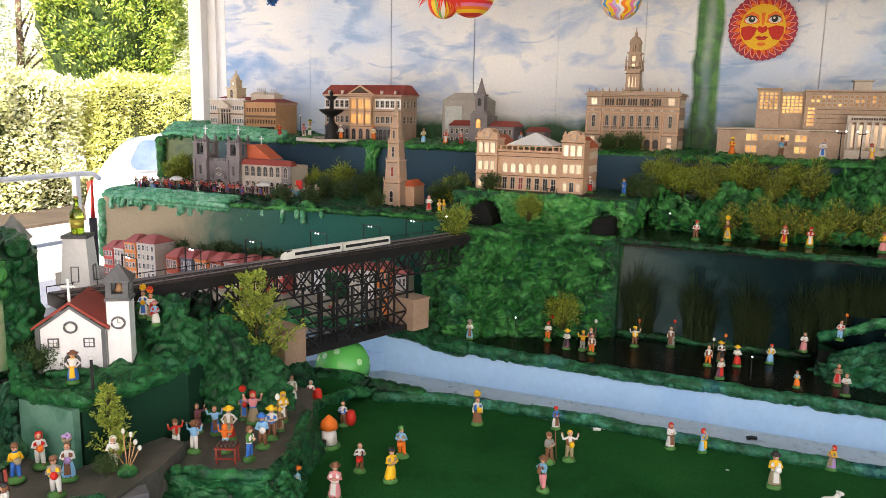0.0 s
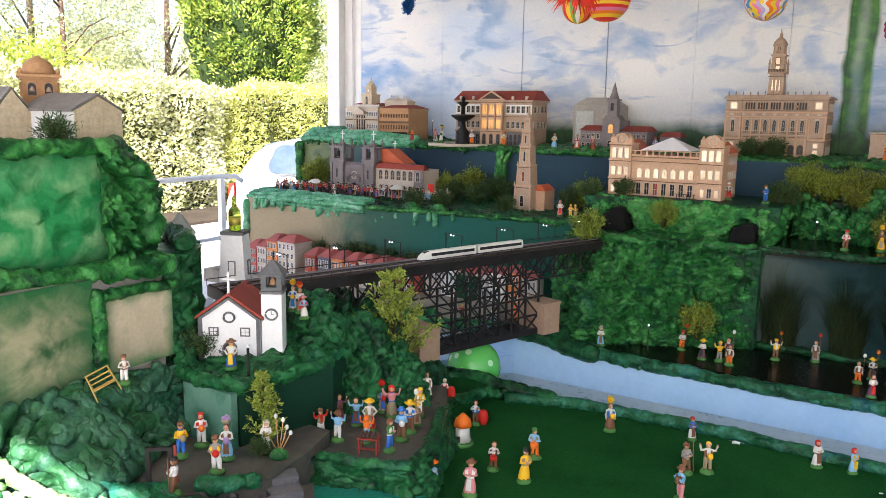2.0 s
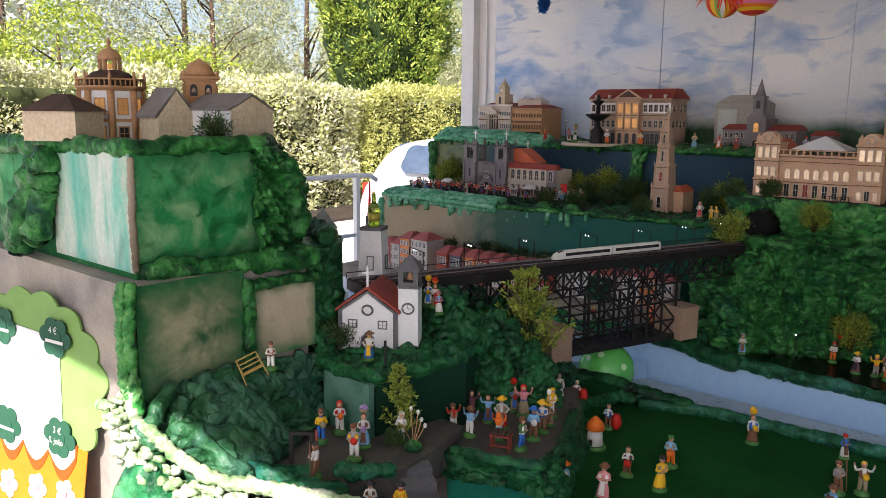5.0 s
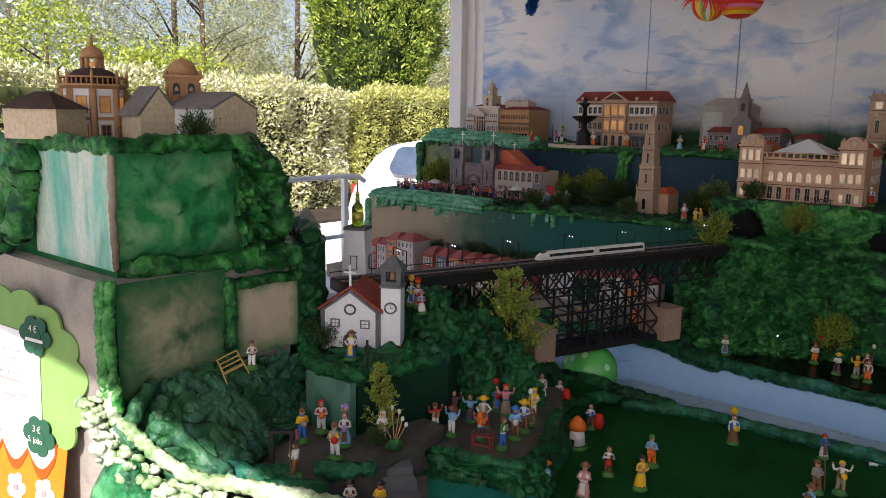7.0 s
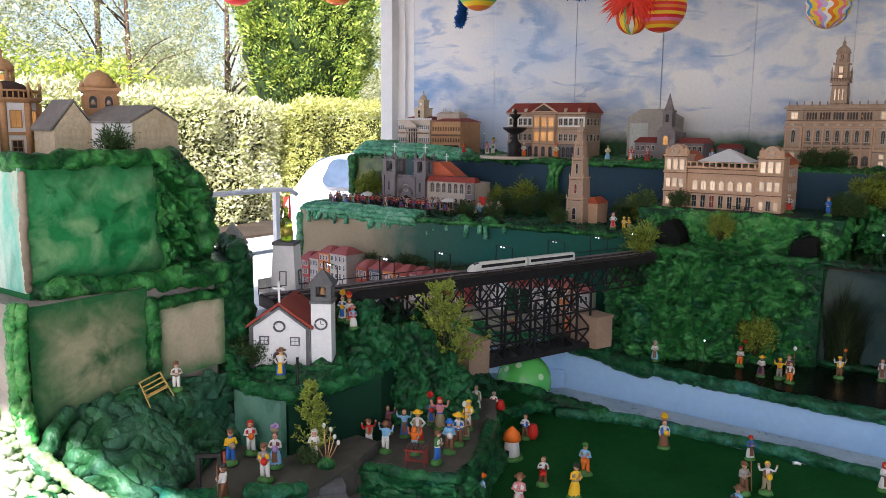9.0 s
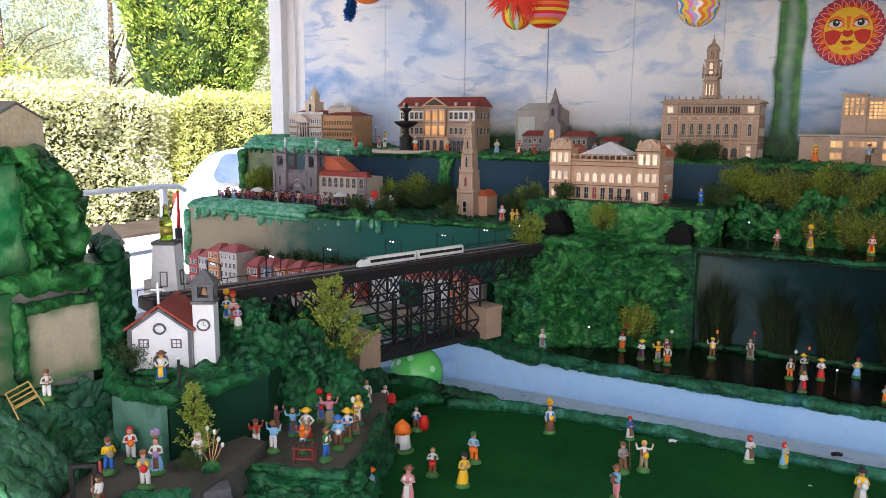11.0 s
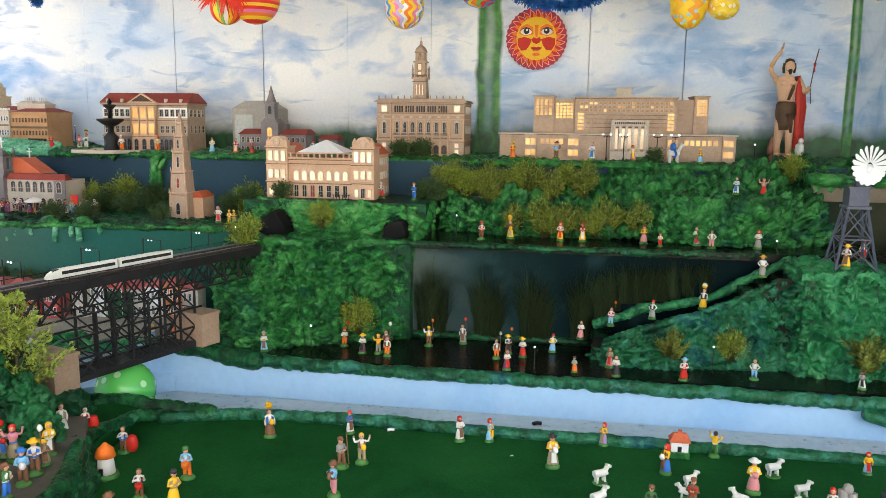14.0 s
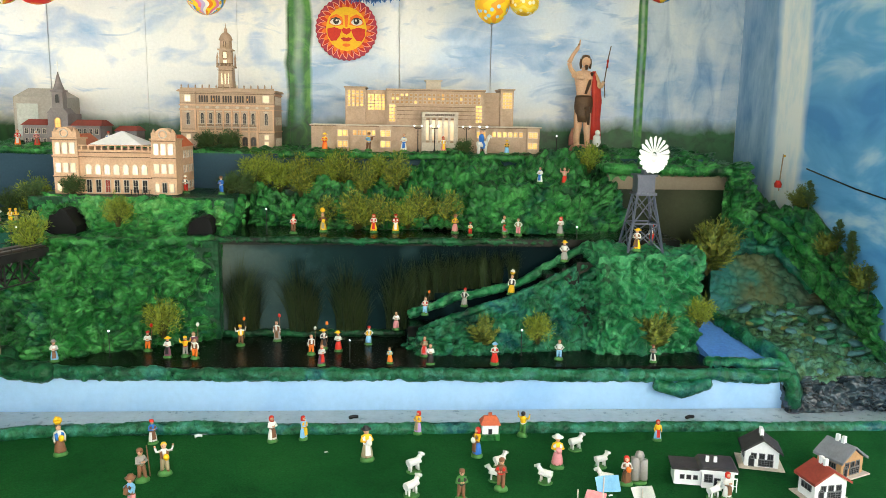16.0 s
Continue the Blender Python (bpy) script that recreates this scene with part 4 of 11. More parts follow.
foam_sheet(bm, quad_patch((2.04, 4.01, 0.25), (2.645, 4.01, 0.25), (2.645, 4.66, 0.47), (1.94, 4.62, 0.43)), 60, 60, 0.012, 0.05)
bed = solid("stream_bed", bm, foam_stone, "dark stony bed of a dry stream", "stream", kind="structure")
rng = random.Random(61)
tints = [foam_blue, foam_stone, foam_pale, paint("ochre_stone", [(0.26, 0.18, 0.05), (0.12, 0.16, 0.05), (0.05, 0.12, 0.06)], 9, 60, 0.45, 0.3, 0.002), paint("blue_stone", [(0.03, 0.12, 0.13), (0.08, 0.20, 0.22), (0.02, 0.08, 0.05)], 12, 60, 0.4, 0.3, 0.002)]
for k in range(85):
    f = rng.random()
    x = rng.uniform(2.04 + 0.02 * (1 - f), 2.63)
    y = 4.03 + 0.58 * f
    bm = bmesh.new()
    r = rng.uniform(0.012, 0.034)
    lathe(bm, [(0.25 * r, -0.5 * r), (0.9 * r, -0.3 * r), (r, 0.05 * r), (0.75 * r, 0.4 * r), (0.25 * r, 0.55 * r)], 8, sx=1.5)
    for v in bm.verts:
        v.co += 0.35 * r * noise.noise_vector(v.co / r + Vector((k, 0, 0)))
    part("stone", bm, tints[rng.choice((0, 0, 1, 1, 2, 3, 4, 4))], bed, at=pose(x, y, 0.258 + 0.20 * f, rng.uniform(-20, 20), rng.uniform(-20, 20), rng.uniform(-40, 40)))
bm = bmesh.new()
foam_sheet(bm, line_patch([(2.10, 3.96, 0.10), (2.3, 3.97, 0.10), (2.5, 3.96, 0.10), (2.645, 3.97, 0.10)], [(2.08, 4.00, 0.26), (2.3, 4.01, 0.26), (2.5, 4.01, 0.26), (2.645, 4.02, 0.26)]), 50, 18, 0.016, 0.035)
solid("stream_fall", bm, paint("wet_black_foam", [(0.006, 0.012, 0.014), (0.02, 0.04, 0.05), (0.07, 0.12, 0.15)], 14, 60, 0.08, 0.6, 0.004, gloss=0.9), "shiny dark foam fall into the channel", "waterfall", kind="structure")
bm = bmesh.new()
foam_sheet(bm, line_patch([(2.42, 4.86, 0.72), (2.50, 4.60, 0.56), (2.57, 4.34, 0.42), (2.62, 4.08, 0.30)], [(2.645, 5.0, 1.0), (2.645, 4.75, 0.88), (2.645, 4.48, 0.73), (2.645, 4.16, 0.54)]), 66, 24, 0.024, 0.06)
foam_rope(bm, [(2.36, 4.90, 0.90), (2.46, 4.80, 0.83), (2.54, 4.58, 0.68), (2.59, 4.36, 0.54), (2.62, 4.15, 0.43)], 0.026, 0, 0.9)
solid("side_bank", bm, foam_green, "green foam bank along the side wall", "bank", kind="structure")
bm = bmesh.new()
v = [bm.verts.new(p) for p in ((1.80, 4.08, 0.22), (2.10, 4.06, 0.22), (1.90, 4.58, 0.22), (1.76, 4.42, 0.22))]
w = [bm.verts.new(p) for p in ((1.80, 4.08, 0.305), (2.10, 4.06, 0.305), (1.90, 4.58, 0.41), (1.76, 4.42, 0.38))]
bm.faces.new(w)
bm.faces.new(list(reversed(v)))
for i in range(4):
    bm.faces.new((v[i], v[(i + 1) % 4], w[(i + 1) % 4], w[i]))
solid("pond", bm, pond_blue, "small pond painted bright blue", "pond", kind="structure")
bm = bmesh.new()
foam_rope(bm, [(1.90, 4.62, 0.45), (1.97, 4.48, 0.41), (2.04, 4.25, 0.36), (2.10, 4.06, 0.32), (2.13, 3.98, 0.25), (2.13, 3.96, 0.12)], 0.036, 0, 0.8)
foam_rope(bm, [(1.74, 4.06, 0.31), (1.95, 4.04, 0.31), (2.12, 4.03, 0.31)], 0.026)
foam_rope(bm, [(1.85, 4.00, 0.265), (1.95, 3.985, 0.265), (2.12, 3.98, 0.265)], 0.03)
ball(bm, (1.62, 3.97, 0.225), 0.045, 14, 0, 0.5)
foam_rope(bm, [(1.48, 3.965, 0.24), (1.6, 3.955, 0.205), (1.74, 3.965, 0.24)], 0.03, 0, 0.2)
solid("pond_edge", bm, foam_blue, "blue-green foam edge round the pond", "edging", kind="structure")

# left front: village plateau, church mound, tall block
bm = bmesh.new()
slab(bm, [(-1.19, 2.36), (-1.36, 2.85), (-1.52, 3.10), (-1.95, 2.95), (-1.95, 2.30), (-1.55, 2.22)], 0.02, 0.33)
solid("village_plateau", bm, plateau_mat, "brown dancing ground of the village", "plateau", kind="structure")
bm = bmesh.new()
foam_sheet(bm, line_patch([(-1.50, 2.25, 0.22), (-1.16, 2.33, 0.20), (-1.18, 2.5, 0.15), (-1.33, 2.85, 0.17), (-1.48, 3.15, 0.17), (-1.52, 3.40, 0.15)],
                         [(-1.52, 2.26, 0.345), (-1.18, 2.32, 0.345), (-1.22, 2.5, 0.345), (-1.38, 2.85, 0.34), (-1.52, 3.10, 0.27), (-1.58, 3.38, 0.20)]), 100, 24, 0.011, 0.06)
foam_rope(bm, [(-1.50, 2.28, 0.345), (-1.32, 2.30, 0.35), (-1.20, 2.36, 0.35), (-1.24, 2.55, 0.345), (-1.39, 2.86, 0.335)], 0.02)
foam_rope(bm, [(-1.44, 2.9, 0.31), (-1.5, 3.05, 0.27), (-1.50, 3.3, 0.235), (-1.42, 3.46, 0.22)], 0.026)
foam_rope(bm, [(-1.78, 3.40, 0.25), (-1.62, 3.46, 0.25), (-1.50, 3.47, 0.24), (-1.36, 3.48, 0.225), (-1.2, 3.51, 0.205)], 0.034, 0, 0.5)
solid("plateau_edge", bm, foam_moss, "rounded green foam edge of the village ground", "edging", kind="structure")
bm = bmesh.new()
slab(bm, [(-1.62, 3.05), (-1.44, 2.86), (-1.50, 3.40), (-1.70, 3.46)], 0.02, 0.25)
solid("green_knoll", bm, lawn_mat, "small green knoll beside the village", "knoll", kind="structure")
bm = bmesh.new()
slab(bm, [(-1.58, 1.84), (-1.47, 2.03), (-1.50, 2.24), (-1.55, 2.40), (-2.0, 2.40), (-2.0, 1.50), (-1.75, 1.62)], 0.02, 0.375)
slab(bm, [(-1.75, 1.60), (-1.22, 1.86), (-1.22, 1.95), (-1.45, 2.20), (-1.6, 1.85)], 0.02, 0.298)
solid("lower_plateau", bm, plateau_mat, "brown lower ground with musicians", "plateau", kind="structure")
bm = bmesh.new()
slab(bm, [(-1.50, 2.24), (-1.14, 2.36), (-1.06, 2.16), (-1.28, 1.96)], 0.02, 0.27)
solid("village_pool", bm, pool_teal, "shiny teal pool below the village", "pool", kind="structure")
bm = bmesh.new()
rim = [(-2.02, 1.47, 0.95), (-2.02, 1.46, 0.80), (-2.01, 1.46, 0.66), (-1.97, 1.47, 0.56), (-1.86, 1.50, 0.48), (-1.74, 1.54, 0.44), (-1.60, 1.63, 0.42), (-1.45, 1.72, 0.40), (-1.30, 1.80, 0.38), (-1.12, 1.95, 0.34)]
# sunlit length in the whitened foam; the corner run above stays green
foam_rope(bm, rim[2:], 0.021, 0, 1.1)
bw = bmesh.new()
for dx, dy in ((0, 0), (0.020, 0.012), (-0.014, 0.002)):
    foam_rope(bw, [(x + dx, y + dy, z) for x, y, z in ((-2.02, 1.47, 0.95), (-2.02, 1.46, 0.80), (-2.01, 1.46, 0.66), (-1.99, 1.465, 0.57))], 0.016, 0, 1.1)
solid("corner_foam", bw, foam_bright, "green foam run down the front corner", "edging", kind="structure")
rr = random.Random(8)
for x, y, z in resample(rim[2:], 0.028):
    for _ in range(9):
        bx, by, bz = x + rr.uniform(-0.03, 0.03), y + rr.uniform(-0.06, 0.0), z - rr.uniform(0.02, 0.12)
        foam_rope(bm, [(bx - 0.02, by, bz - 0.008), (bx, by - 0.01, bz), (bx + rr.uniform(-0.01, 0.025), by + 0.01, bz - 0.008)], rr.uniform(0.007, 0.016), 0, 0.8)
solid("front_rim", bm, foam_rim, "thick green foam rim at the front corner, coloured whitish for sunlight", "edging", kind="structure")
bm = bmesh.new()
foam_rope(bm, [(x, y - 0.03, z - 0.14) for x, y, z in rim[3:]], 0.07, 0, 0.9)
solid("rim_foot", bm, foam_pale, "green foam below the front rim", "edging", kind="structure")
bm = bmesh.new()
foam_rope(bm, [(-1.78, 1.68, 0.39), (-1.68, 1.74, 0.39), (-1.62, 1.83, 0.39)], 0.03, 0, 0.9)
foam_rope(bm, [(-1.66, 1.70, 0.37), (-1.56, 1.77, 0.36), (-1.50, 1.84, 0.36)], 0.035, 0, 0.9)
foam_rope(bm, [(-1.60, 1.87, 0.385), (-1.52, 1.92, 0.385), (-1.46, 1.99, 0.385)], 0.026, 0, 0.9)
solid("front_lumps", bm, foam_blue, "blue-green foam lumps round the musicians", "edging", kind="structure")
# worm-like rocks on the slope below the tall block
bm = bmesh.new()
slope = line_patch([(-1.96, 1.49, 0.40), (-1.72, 1.64, 0.38), (-1.80, 1.86, 0.38), (-1.88, 1.98, 0.38), (-1.94, 2.16, 0.38)],
                   [(-2.01, 1.49, 0.60), (-2.01, 1.62, 0.62), (-2.0, 1.80, 0.64), (-2.0, 1.98, 0.62), (-2.0, 2.2, 0.58)], 0.05)
foam_sheet(bm, slope, 60, 34, 0.012, 0.08)
rocks = solid("worm_rocks", bm, foam_worm, "heap of twisted green and teal foam rocks", "rocks", kind="structure")
rng = random.Random(5)


def on_slope(u, v):
    """A place on the heap: u runs along its foot, v climbs it."""
    p = slope(min(1, max(0, u)), min(1, max(0, v)))
    return Vector((p[0], p[1], p[2]))


for k in range(46):
    u, v = rng.uniform(0.04, 0.96), (k % 9 + rng.random()) / 9.5
    r = rng.uniform(0.015, 0.027)
    a = rng.gauss(0.0, 0.7) if k % 4 else rng.gauss(1.5, 0.3)
    n = rng.randint(8, 16)
    pts = []
    for _ in range(n):
        pts.append(on_slope(u, v) + Vector((0.55 * r, -0.45 * r, 0.35 * r)))
        a += rng.gauss(0, 0.33) - 0.25 * (v - 0.5) * math.cos(a)
        u += 0.030 * math.cos(a)
        v += 0.055 * math.sin(a)
        if not (0 < u < 1 and 0 < v < 1):
            break
    if len(pts) < 4:
        continue
    bm = bmesh.new()
    tube(bm, resample(pts, r * 0.4), r, 12, 0, rng.uniform(0.75, 1.0), 0.42)
    for p, q in ((pts[0], 1.0), (pts[-1], 0.85)):
        ball(bm, p, r * q, 10)
    part("rock", bm, foam_worm, rocks)
# tall block
bm = bmesh.new()
foam_rope(bm, [(-2.102, 1.556, 0.95), (-2.10, 1.553, 1.12), (-2.102, 1.556, 1.29)], 0.011, 0, 0.5)
solid("block_corner", bm, cave_beige, "rough beige corner of the tall block", "edging", kind="structure")
bm = bmesh.new()
box(bm, -3.3, -2.10, 1.555, 2.05, 0.93, 1.30)
solid("tall_block", bm, [face_block], "tall block sprayed green with pale blotches", "block", kind="structure")
bm = bmesh.new()
box(bm, -2.62, -2.103, 1.548, 1.5545, 0.95, 1.30)
solid("painted_fall", bm, face_fall, "waterfall painted white and turquoise on the block", "panel", kind="structure")
bm = bmesh.new()
foam_sheet(bm, line_patch([(-2.09, 1.96, 0.93), (-2.06, 2.08, 0.93), (-2.12, 2.2, 0.93), (-2.3, 2.22, 0.93)],
                         [(-2.09, 1.96, 1.31), (-2.07, 2.04, 1.31), (-2.13, 2.12, 1.30), (-2.3, 2.16, 1.30)]), 40, 40, 0.03, 0.06)
foam_rope(bm, [(-2.62, 1.56, 1.31), (-2.12, 1.56, 1.31), (-2.10, 1.75, 1.315), (-2.10, 2.0, 1.32), (-2.2, 2.12, 1.31)], 0.026, 0, 0.8)
foam_rope(bm, [(-2.10, 1.56, 0.95), (-2.06, 1.75, 0.94), (-2.03, 1.95, 0.94), (-2.0, 2.15, 0.94)], 0.035, 0, 0.9)
foam_rope(bm, [(-2.06, 2.06, 1.28), (-2.04, 2.08, 1.15), (-2.03, 2.1, 1.0)], 0.04, 0, 0.9)
solid("block_foam", bm, foam_green, "green foam trailing over the tall block", "edging", kind="structure")
bm = bmesh.new()
foam_rope(bm, [(-2.58, 1.53, 1.30), (-2.62, 1.52, 1.15), (-2.66, 1.50, 0.98)], 0.045, 0, 0.9)
foam_rope(bm, [(-2.64, 1.53, 1.26), (-2.72, 1.50, 1.10), (-2.78, 1.48, 0.94)], 0.05, 0, 0.9)
foam_rope(bm, [(-2.55, 1.55, 1.32), (-2.8, 1.55, 1.30), (-3.2, 1.55, 1.30)], 0.03, 0, 0.9)
solid("fall_foam", bm, foam_green, "green foam beside the painted waterfall", "edging", kind="structure")
bm = bmesh.new()
foam_sheet(bm, quad_patch((-3.2, 1.56, 1.30), (-2.10, 1.56, 1.305), (-2.12, 2.05, 1.31), (-3.2, 2.05, 1.30)), 70, 30, 0.012, 0.07)
solid("block_top", bm, foam_green, "green top of the tall block", "ground", kind="structure")
bm = bmesh.new()
box(bm, -3.3, -2.02, 1.49, 2.12, 0.0, 0.93)
box(bm, -2.45, -2.02, 2.12, 2.56, 0.0, 0.58)
solid("base_block", bm, [grey_block], "rough grey base of the display", "block", kind="structure")
bm = bmesh.new()
box(bm, -2.019, -2.0, 1.88, 2.14, 0.63, 0.865)
solid("beige_patch", bm, face_beige, "smooth sprayed beige rock face", "panel", kind="structure")
bm = bmesh.new()
box(bm, -2.019, -2.008, 1.50, 1.86, 0.55, 0.93)
solid("olive_patch", bm, face_olive, "smooth olive and beige rock face", "panel", kind="structure")
bm = bmesh.new()
foam_rope(bm, [(-2.0, 1.87, 0.90), (-2.0, 1.87, 0.75), (-2.0, 1.87, 0.62)], 0.02, 0, 0.7)
foam_rope(bm, [(-2.0, 1.88, 0.875), (-2.0, 2.02, 0.875), (-2.0, 2.16, 0.87)], 0.018, 0, 0.7)
solid("patch_foam", bm, foam_green, "green foam strips between the rock faces", "edging", kind="structure")
bm = bmesh.new()
foam_sheet(bm, line_patch([(-2.0, 2.14, 0.55), (-2.03, 2.27, 0.55), (-2.12, 2.37, 0.55), (-2.3, 2.39, 0.55)], [(-2.02, 2.13, 0.95), (-2.05, 2.26, 0.96), (-2.13, 2.35, 0.97), (-2.3, 2.37, 0.97)]), 40, 30, 0.016, 0.08)
foam_rope(bm, [(-2.06, 2.24, 0.98), (-2.12, 2.31, 0.99), (-2.26, 2.34, 0.99)], 0.04, 0, 0.9)
box(bm, -2.36, -2.06, 2.13, 2.32, 0.5, 0.96)
foam_sheet(bm, quad_patch((-2.5, 2.2, 0.58), (-2.0, 2.2, 0.58), (-2.0, 2.66, 0.60), (-2.42, 2.66, 0.58)), 30, 30, 0.014, 0.06)
solid("back_bluff", bm, foam_moss, "dark green bluff behind the church", "bluff", kind="structure")
# church mound
bm = bmesh.new()
slab(bm, [(-1.70, 2.14), (-1.62, 2.50), (-1.75, 2.80), (-2.2, 2.95), (-2.45, 2.6), (-2.0, 2.16)], 0.02, 0.575)
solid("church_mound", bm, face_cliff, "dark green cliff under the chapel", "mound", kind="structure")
bm = bmesh.new()
foam_sheet(bm, quad_patch((-2.0, 2.15, 0.575), (-1.70, 2.13, 0.575), (-1.62, 2.6, 0.58), (-2.1, 2.6, 0.60)), 40, 40, 0.012, 0.06)
foam_rope(bm, [(-2.0, 2.15, 0.575), (-1.84, 2.12, 0.575), (-1.70, 2.14, 0.575), (-1.64, 2.4, 0.575), (-1.64, 2.52, 0.57)], 0.024, 0, 0.8)
foam_rope(bm, [(-1.94, 2.22, 0.60), (-1.80, 2.30, 0.60), (-1.68, 2.40, 0.60)], 0.014, 0, 0.6)
solid("mound_top", bm, foam_moss, "green foam top of the chapel mound", "ground", kind="structure")
bm = bmesh.new()
box(bm, -1.92, -1.70, 2.105, 2.13, 0.37, 0.56)
solid("teal_face", bm, face_teal, "smooth grey-teal face below the chapel", "panel", kind="structure")
# wooded hump behind the chapel
bm = bmesh.new()
hump = lambda u, v: (-1.97 + 0.34 * math.cos(6.2832 * u) * math.cos(v * 1.45), 2.92 + 0.27 * math.sin(6.2832 * u) * math.cos(v * 1.45), 0.20 + 0.47 * math.sin(v * 1.5))
foam_sheet(bm, hump, 90, 36, 0.035, 0.08)
solid("green_hump", bm, foam_dark, "rounded dark green foam hill behind the chapel", "hill", kind="structure")
ridge = tagged(new("green_ridge"), "lumpy green foam ridge beside the chapel", "hill", kind="structure")
for cx, cy, rx, ry, top in ((-1.85, 2.64, 0.19, 0.13, 0.785), (-1.72, 2.75, 0.17, 0.13, 0.66), (-1.61, 2.85, 0.13, 0.12, 0.55)):
    bm = bmesh.new()
    foam_sheet(bm, lambda u, v: (cx + rx * math.cos(6.2832 * u) * math.cos(v * 1.5) ** 0.8, cy + ry * math.sin(6.2832 * u) * math.cos(v * 1.5) ** 0.8, 0.30 + (top - 0.30) * math.sin(v * 1.5)), 60, 30, 0.016, 0.055)
    part("hump", bm, foam_moss, ridge)
# lower town level under the bridge
bm = bmesh.new()
slab(bm, [(-1.62, 4.05), (-1.62, 4.63), (-2.95, 4.43), (-4.2, 4.43), (-3.9, 4.0), (-2.5, 3.0), (-2.2, 2.9), (-2.15, 3.5)], 0.02, 0.20)
solid("river_arm", bm, trough_blue, "pale blue painted river arm under the bridge", "channel", kind="structure")
bm = bmesh.new()
slab(bm, [(-1.62, 4.30), (-1.62, 4.625), (-2.95, 4.425), (-4.18, 4.425), (-3.95, 4.08), (-3.2, 3.62), (-2.75, 3.75), (-2.3, 4.12)], 0.2005, 0.27)
street_mat = paint("grey_street", [(0.36, 0.34, 0.34), (0.48, 0.46, 0.45), (0.28, 0.28, 0.29)], 5, 70, 0.6, 0.3, 0.001)
solid("street", bm, street_mat, "pale grey riverside street under the bridge", "street", kind="structure")
bm = bmesh.new()
slab(bm, [(-4.1, 4.41), (-2.4, 4.44), (-2.3, 4.2), (-4.1, 4.1)], 0.271, 0.36)
slab(bm, [(-2.397, 4.445), (-2.297, 4.205), (-1.70, 4.36), (-1.66, 4.59)], 0.271, 0.36)
solid("quay", bm, grey_block, "raised quay carrying the row of houses", "quay", kind="structure")
bm = bmesh.new()
foam_rope(bm, [(-2.75, 3.72, 0.26), (-2.3, 4.08, 0.26), (-2.0, 4.2, 0.26), (-1.64, 4.29, 0.26)], 0.035, 0, 0.9)
foam_rope(bm, [(-2.45, 4.12, 0.29), (-2.2, 4.28, 0.29), (-1.9, 4.36, 0.29)], 0.03, 0, 0.9)
solid("street_hedge", bm, foam_pale, "green foam verge beside the street", "edging", kind="structure")

# ---- model buildings ----
WIN = {}


def window_mesh(w, h, frame_mat, pane_mat, arch=False, bars=(1, 2), depth=0.004):
    """A small framed window with panes behind glazing bars, its back in the plane y = 0."""
    key = (w, h, frame_mat.name, pane_mat.name, arch, bars)
    if key in WIN:
        return WIN[key]
    bm = bmesh.new()
    t = min(w, h) * 0.13
    bp = bmesh.new()
    box(bp, -w / 2, w / 2, -0.0015, 0.001, 0, h)
    if arch:
        n = 8
        prism(bp, [(w / 2 * math.cos(math.pi * i / n), h + w / 2 * math.sin(math.pi * i / n)) for i in range(n + 1)], -0.0015, 0.001)
        for i in range(n):
            a, b = math.pi * i / n, math.pi * (i + 1) / n
            prism(bm, [((w / 2 + e) * math.cos(q), h + (w / 2 + e) * math.sin(q)) for q, e in ((a, 0), (a, t), (b, t), (b, 0))], -depth, 0)
    else:
        box(bm, -w / 2 - t, w / 2 + t, -depth, 0, h, h + t)
    box(bm, -w / 2 - t, -w / 2, -depth, 0, -t, h)
    box(bm, w / 2, w / 2 + t, -depth, 0, -t, h)
    box(bm, -w / 2, w / 2, -depth, 0, -t, 0)
    for i in range(1, bars[0] + 1):
        x = -w / 2 + w * i / (bars[0] + 1)
        box(bp, x - t * 0.22, x + t * 0.22, -depth * 0.6, -0.0012, 0, h, 1)
    for i in range(1, bars[1] + 1):
        z = h * i / (bars[1] + 1)
        box(bp, -w / 2, w / 2, -depth * 0.55, -0.0012, z - t * 0.2, z + t * 0.2, 1)
    bmesh.ops.remove_doubles(bm, verts=bm.verts, dist=1e-5)
    WIN[key] = mesh_of("window_frame", bm, frame_mat)
    PANES[WIN[key].name] = mesh_of("pane", bp, [pane_mat, frame_mat])
    return WIN[key]


def windows(parent, mesh, xs, z, y=0.0, turn=0.0, name="window"):
    """A row of windows on a wall; turn 90 sets them on a wall that faces +x at x = y."""
    for x in xs:
        at = pose(x, y, z) if turn == 0 else pose(y, x, z, 0, 0, turn)
        part(name, mesh, None, parent, at=at)


def courses(parent, x0, x1, y, zs, h=0.004):
    """Thin dark strips across a front: burnt edges of laser-cut board, and painted shadow lines of the cornices."""
    for z in zs:
        one("string_course", parent, mdf_edge, lambda bm: box(bm, x0, x1, y - 0.003, y - 0.0002, z, z + h))


def spaced(a, b, n):
    return [a + (b - a) * (i + 0.5) / n for i in range(n)]


def hip(bm, x0, x1, y0, y1, z, h, inset_x, inset_y, mi=0):
    v = [bm.verts.new(p) for p in ((x0, y0, z), (x1, y0, z), (x1, y1, z), (x0, y1, z))]
    w = [bm.verts.new(p) for p in ((x0 + inset_x, y0 + inset_y, z + h), (x1 - inset_x, y0 + inset_y, z + h), (x1 - inset_x, y1 - inset_y, z + h), (x0 + inset_x, y1 - inset_y, z + h))]
    for f in [(v[3], v[2], v[1], v[0]), tuple(w)] + [(v[i], v[(i + 1) % 4], w[(i + 1) % 4], w[i]) for i in range(4)]:
        bm.faces.new(f).material_index = mi


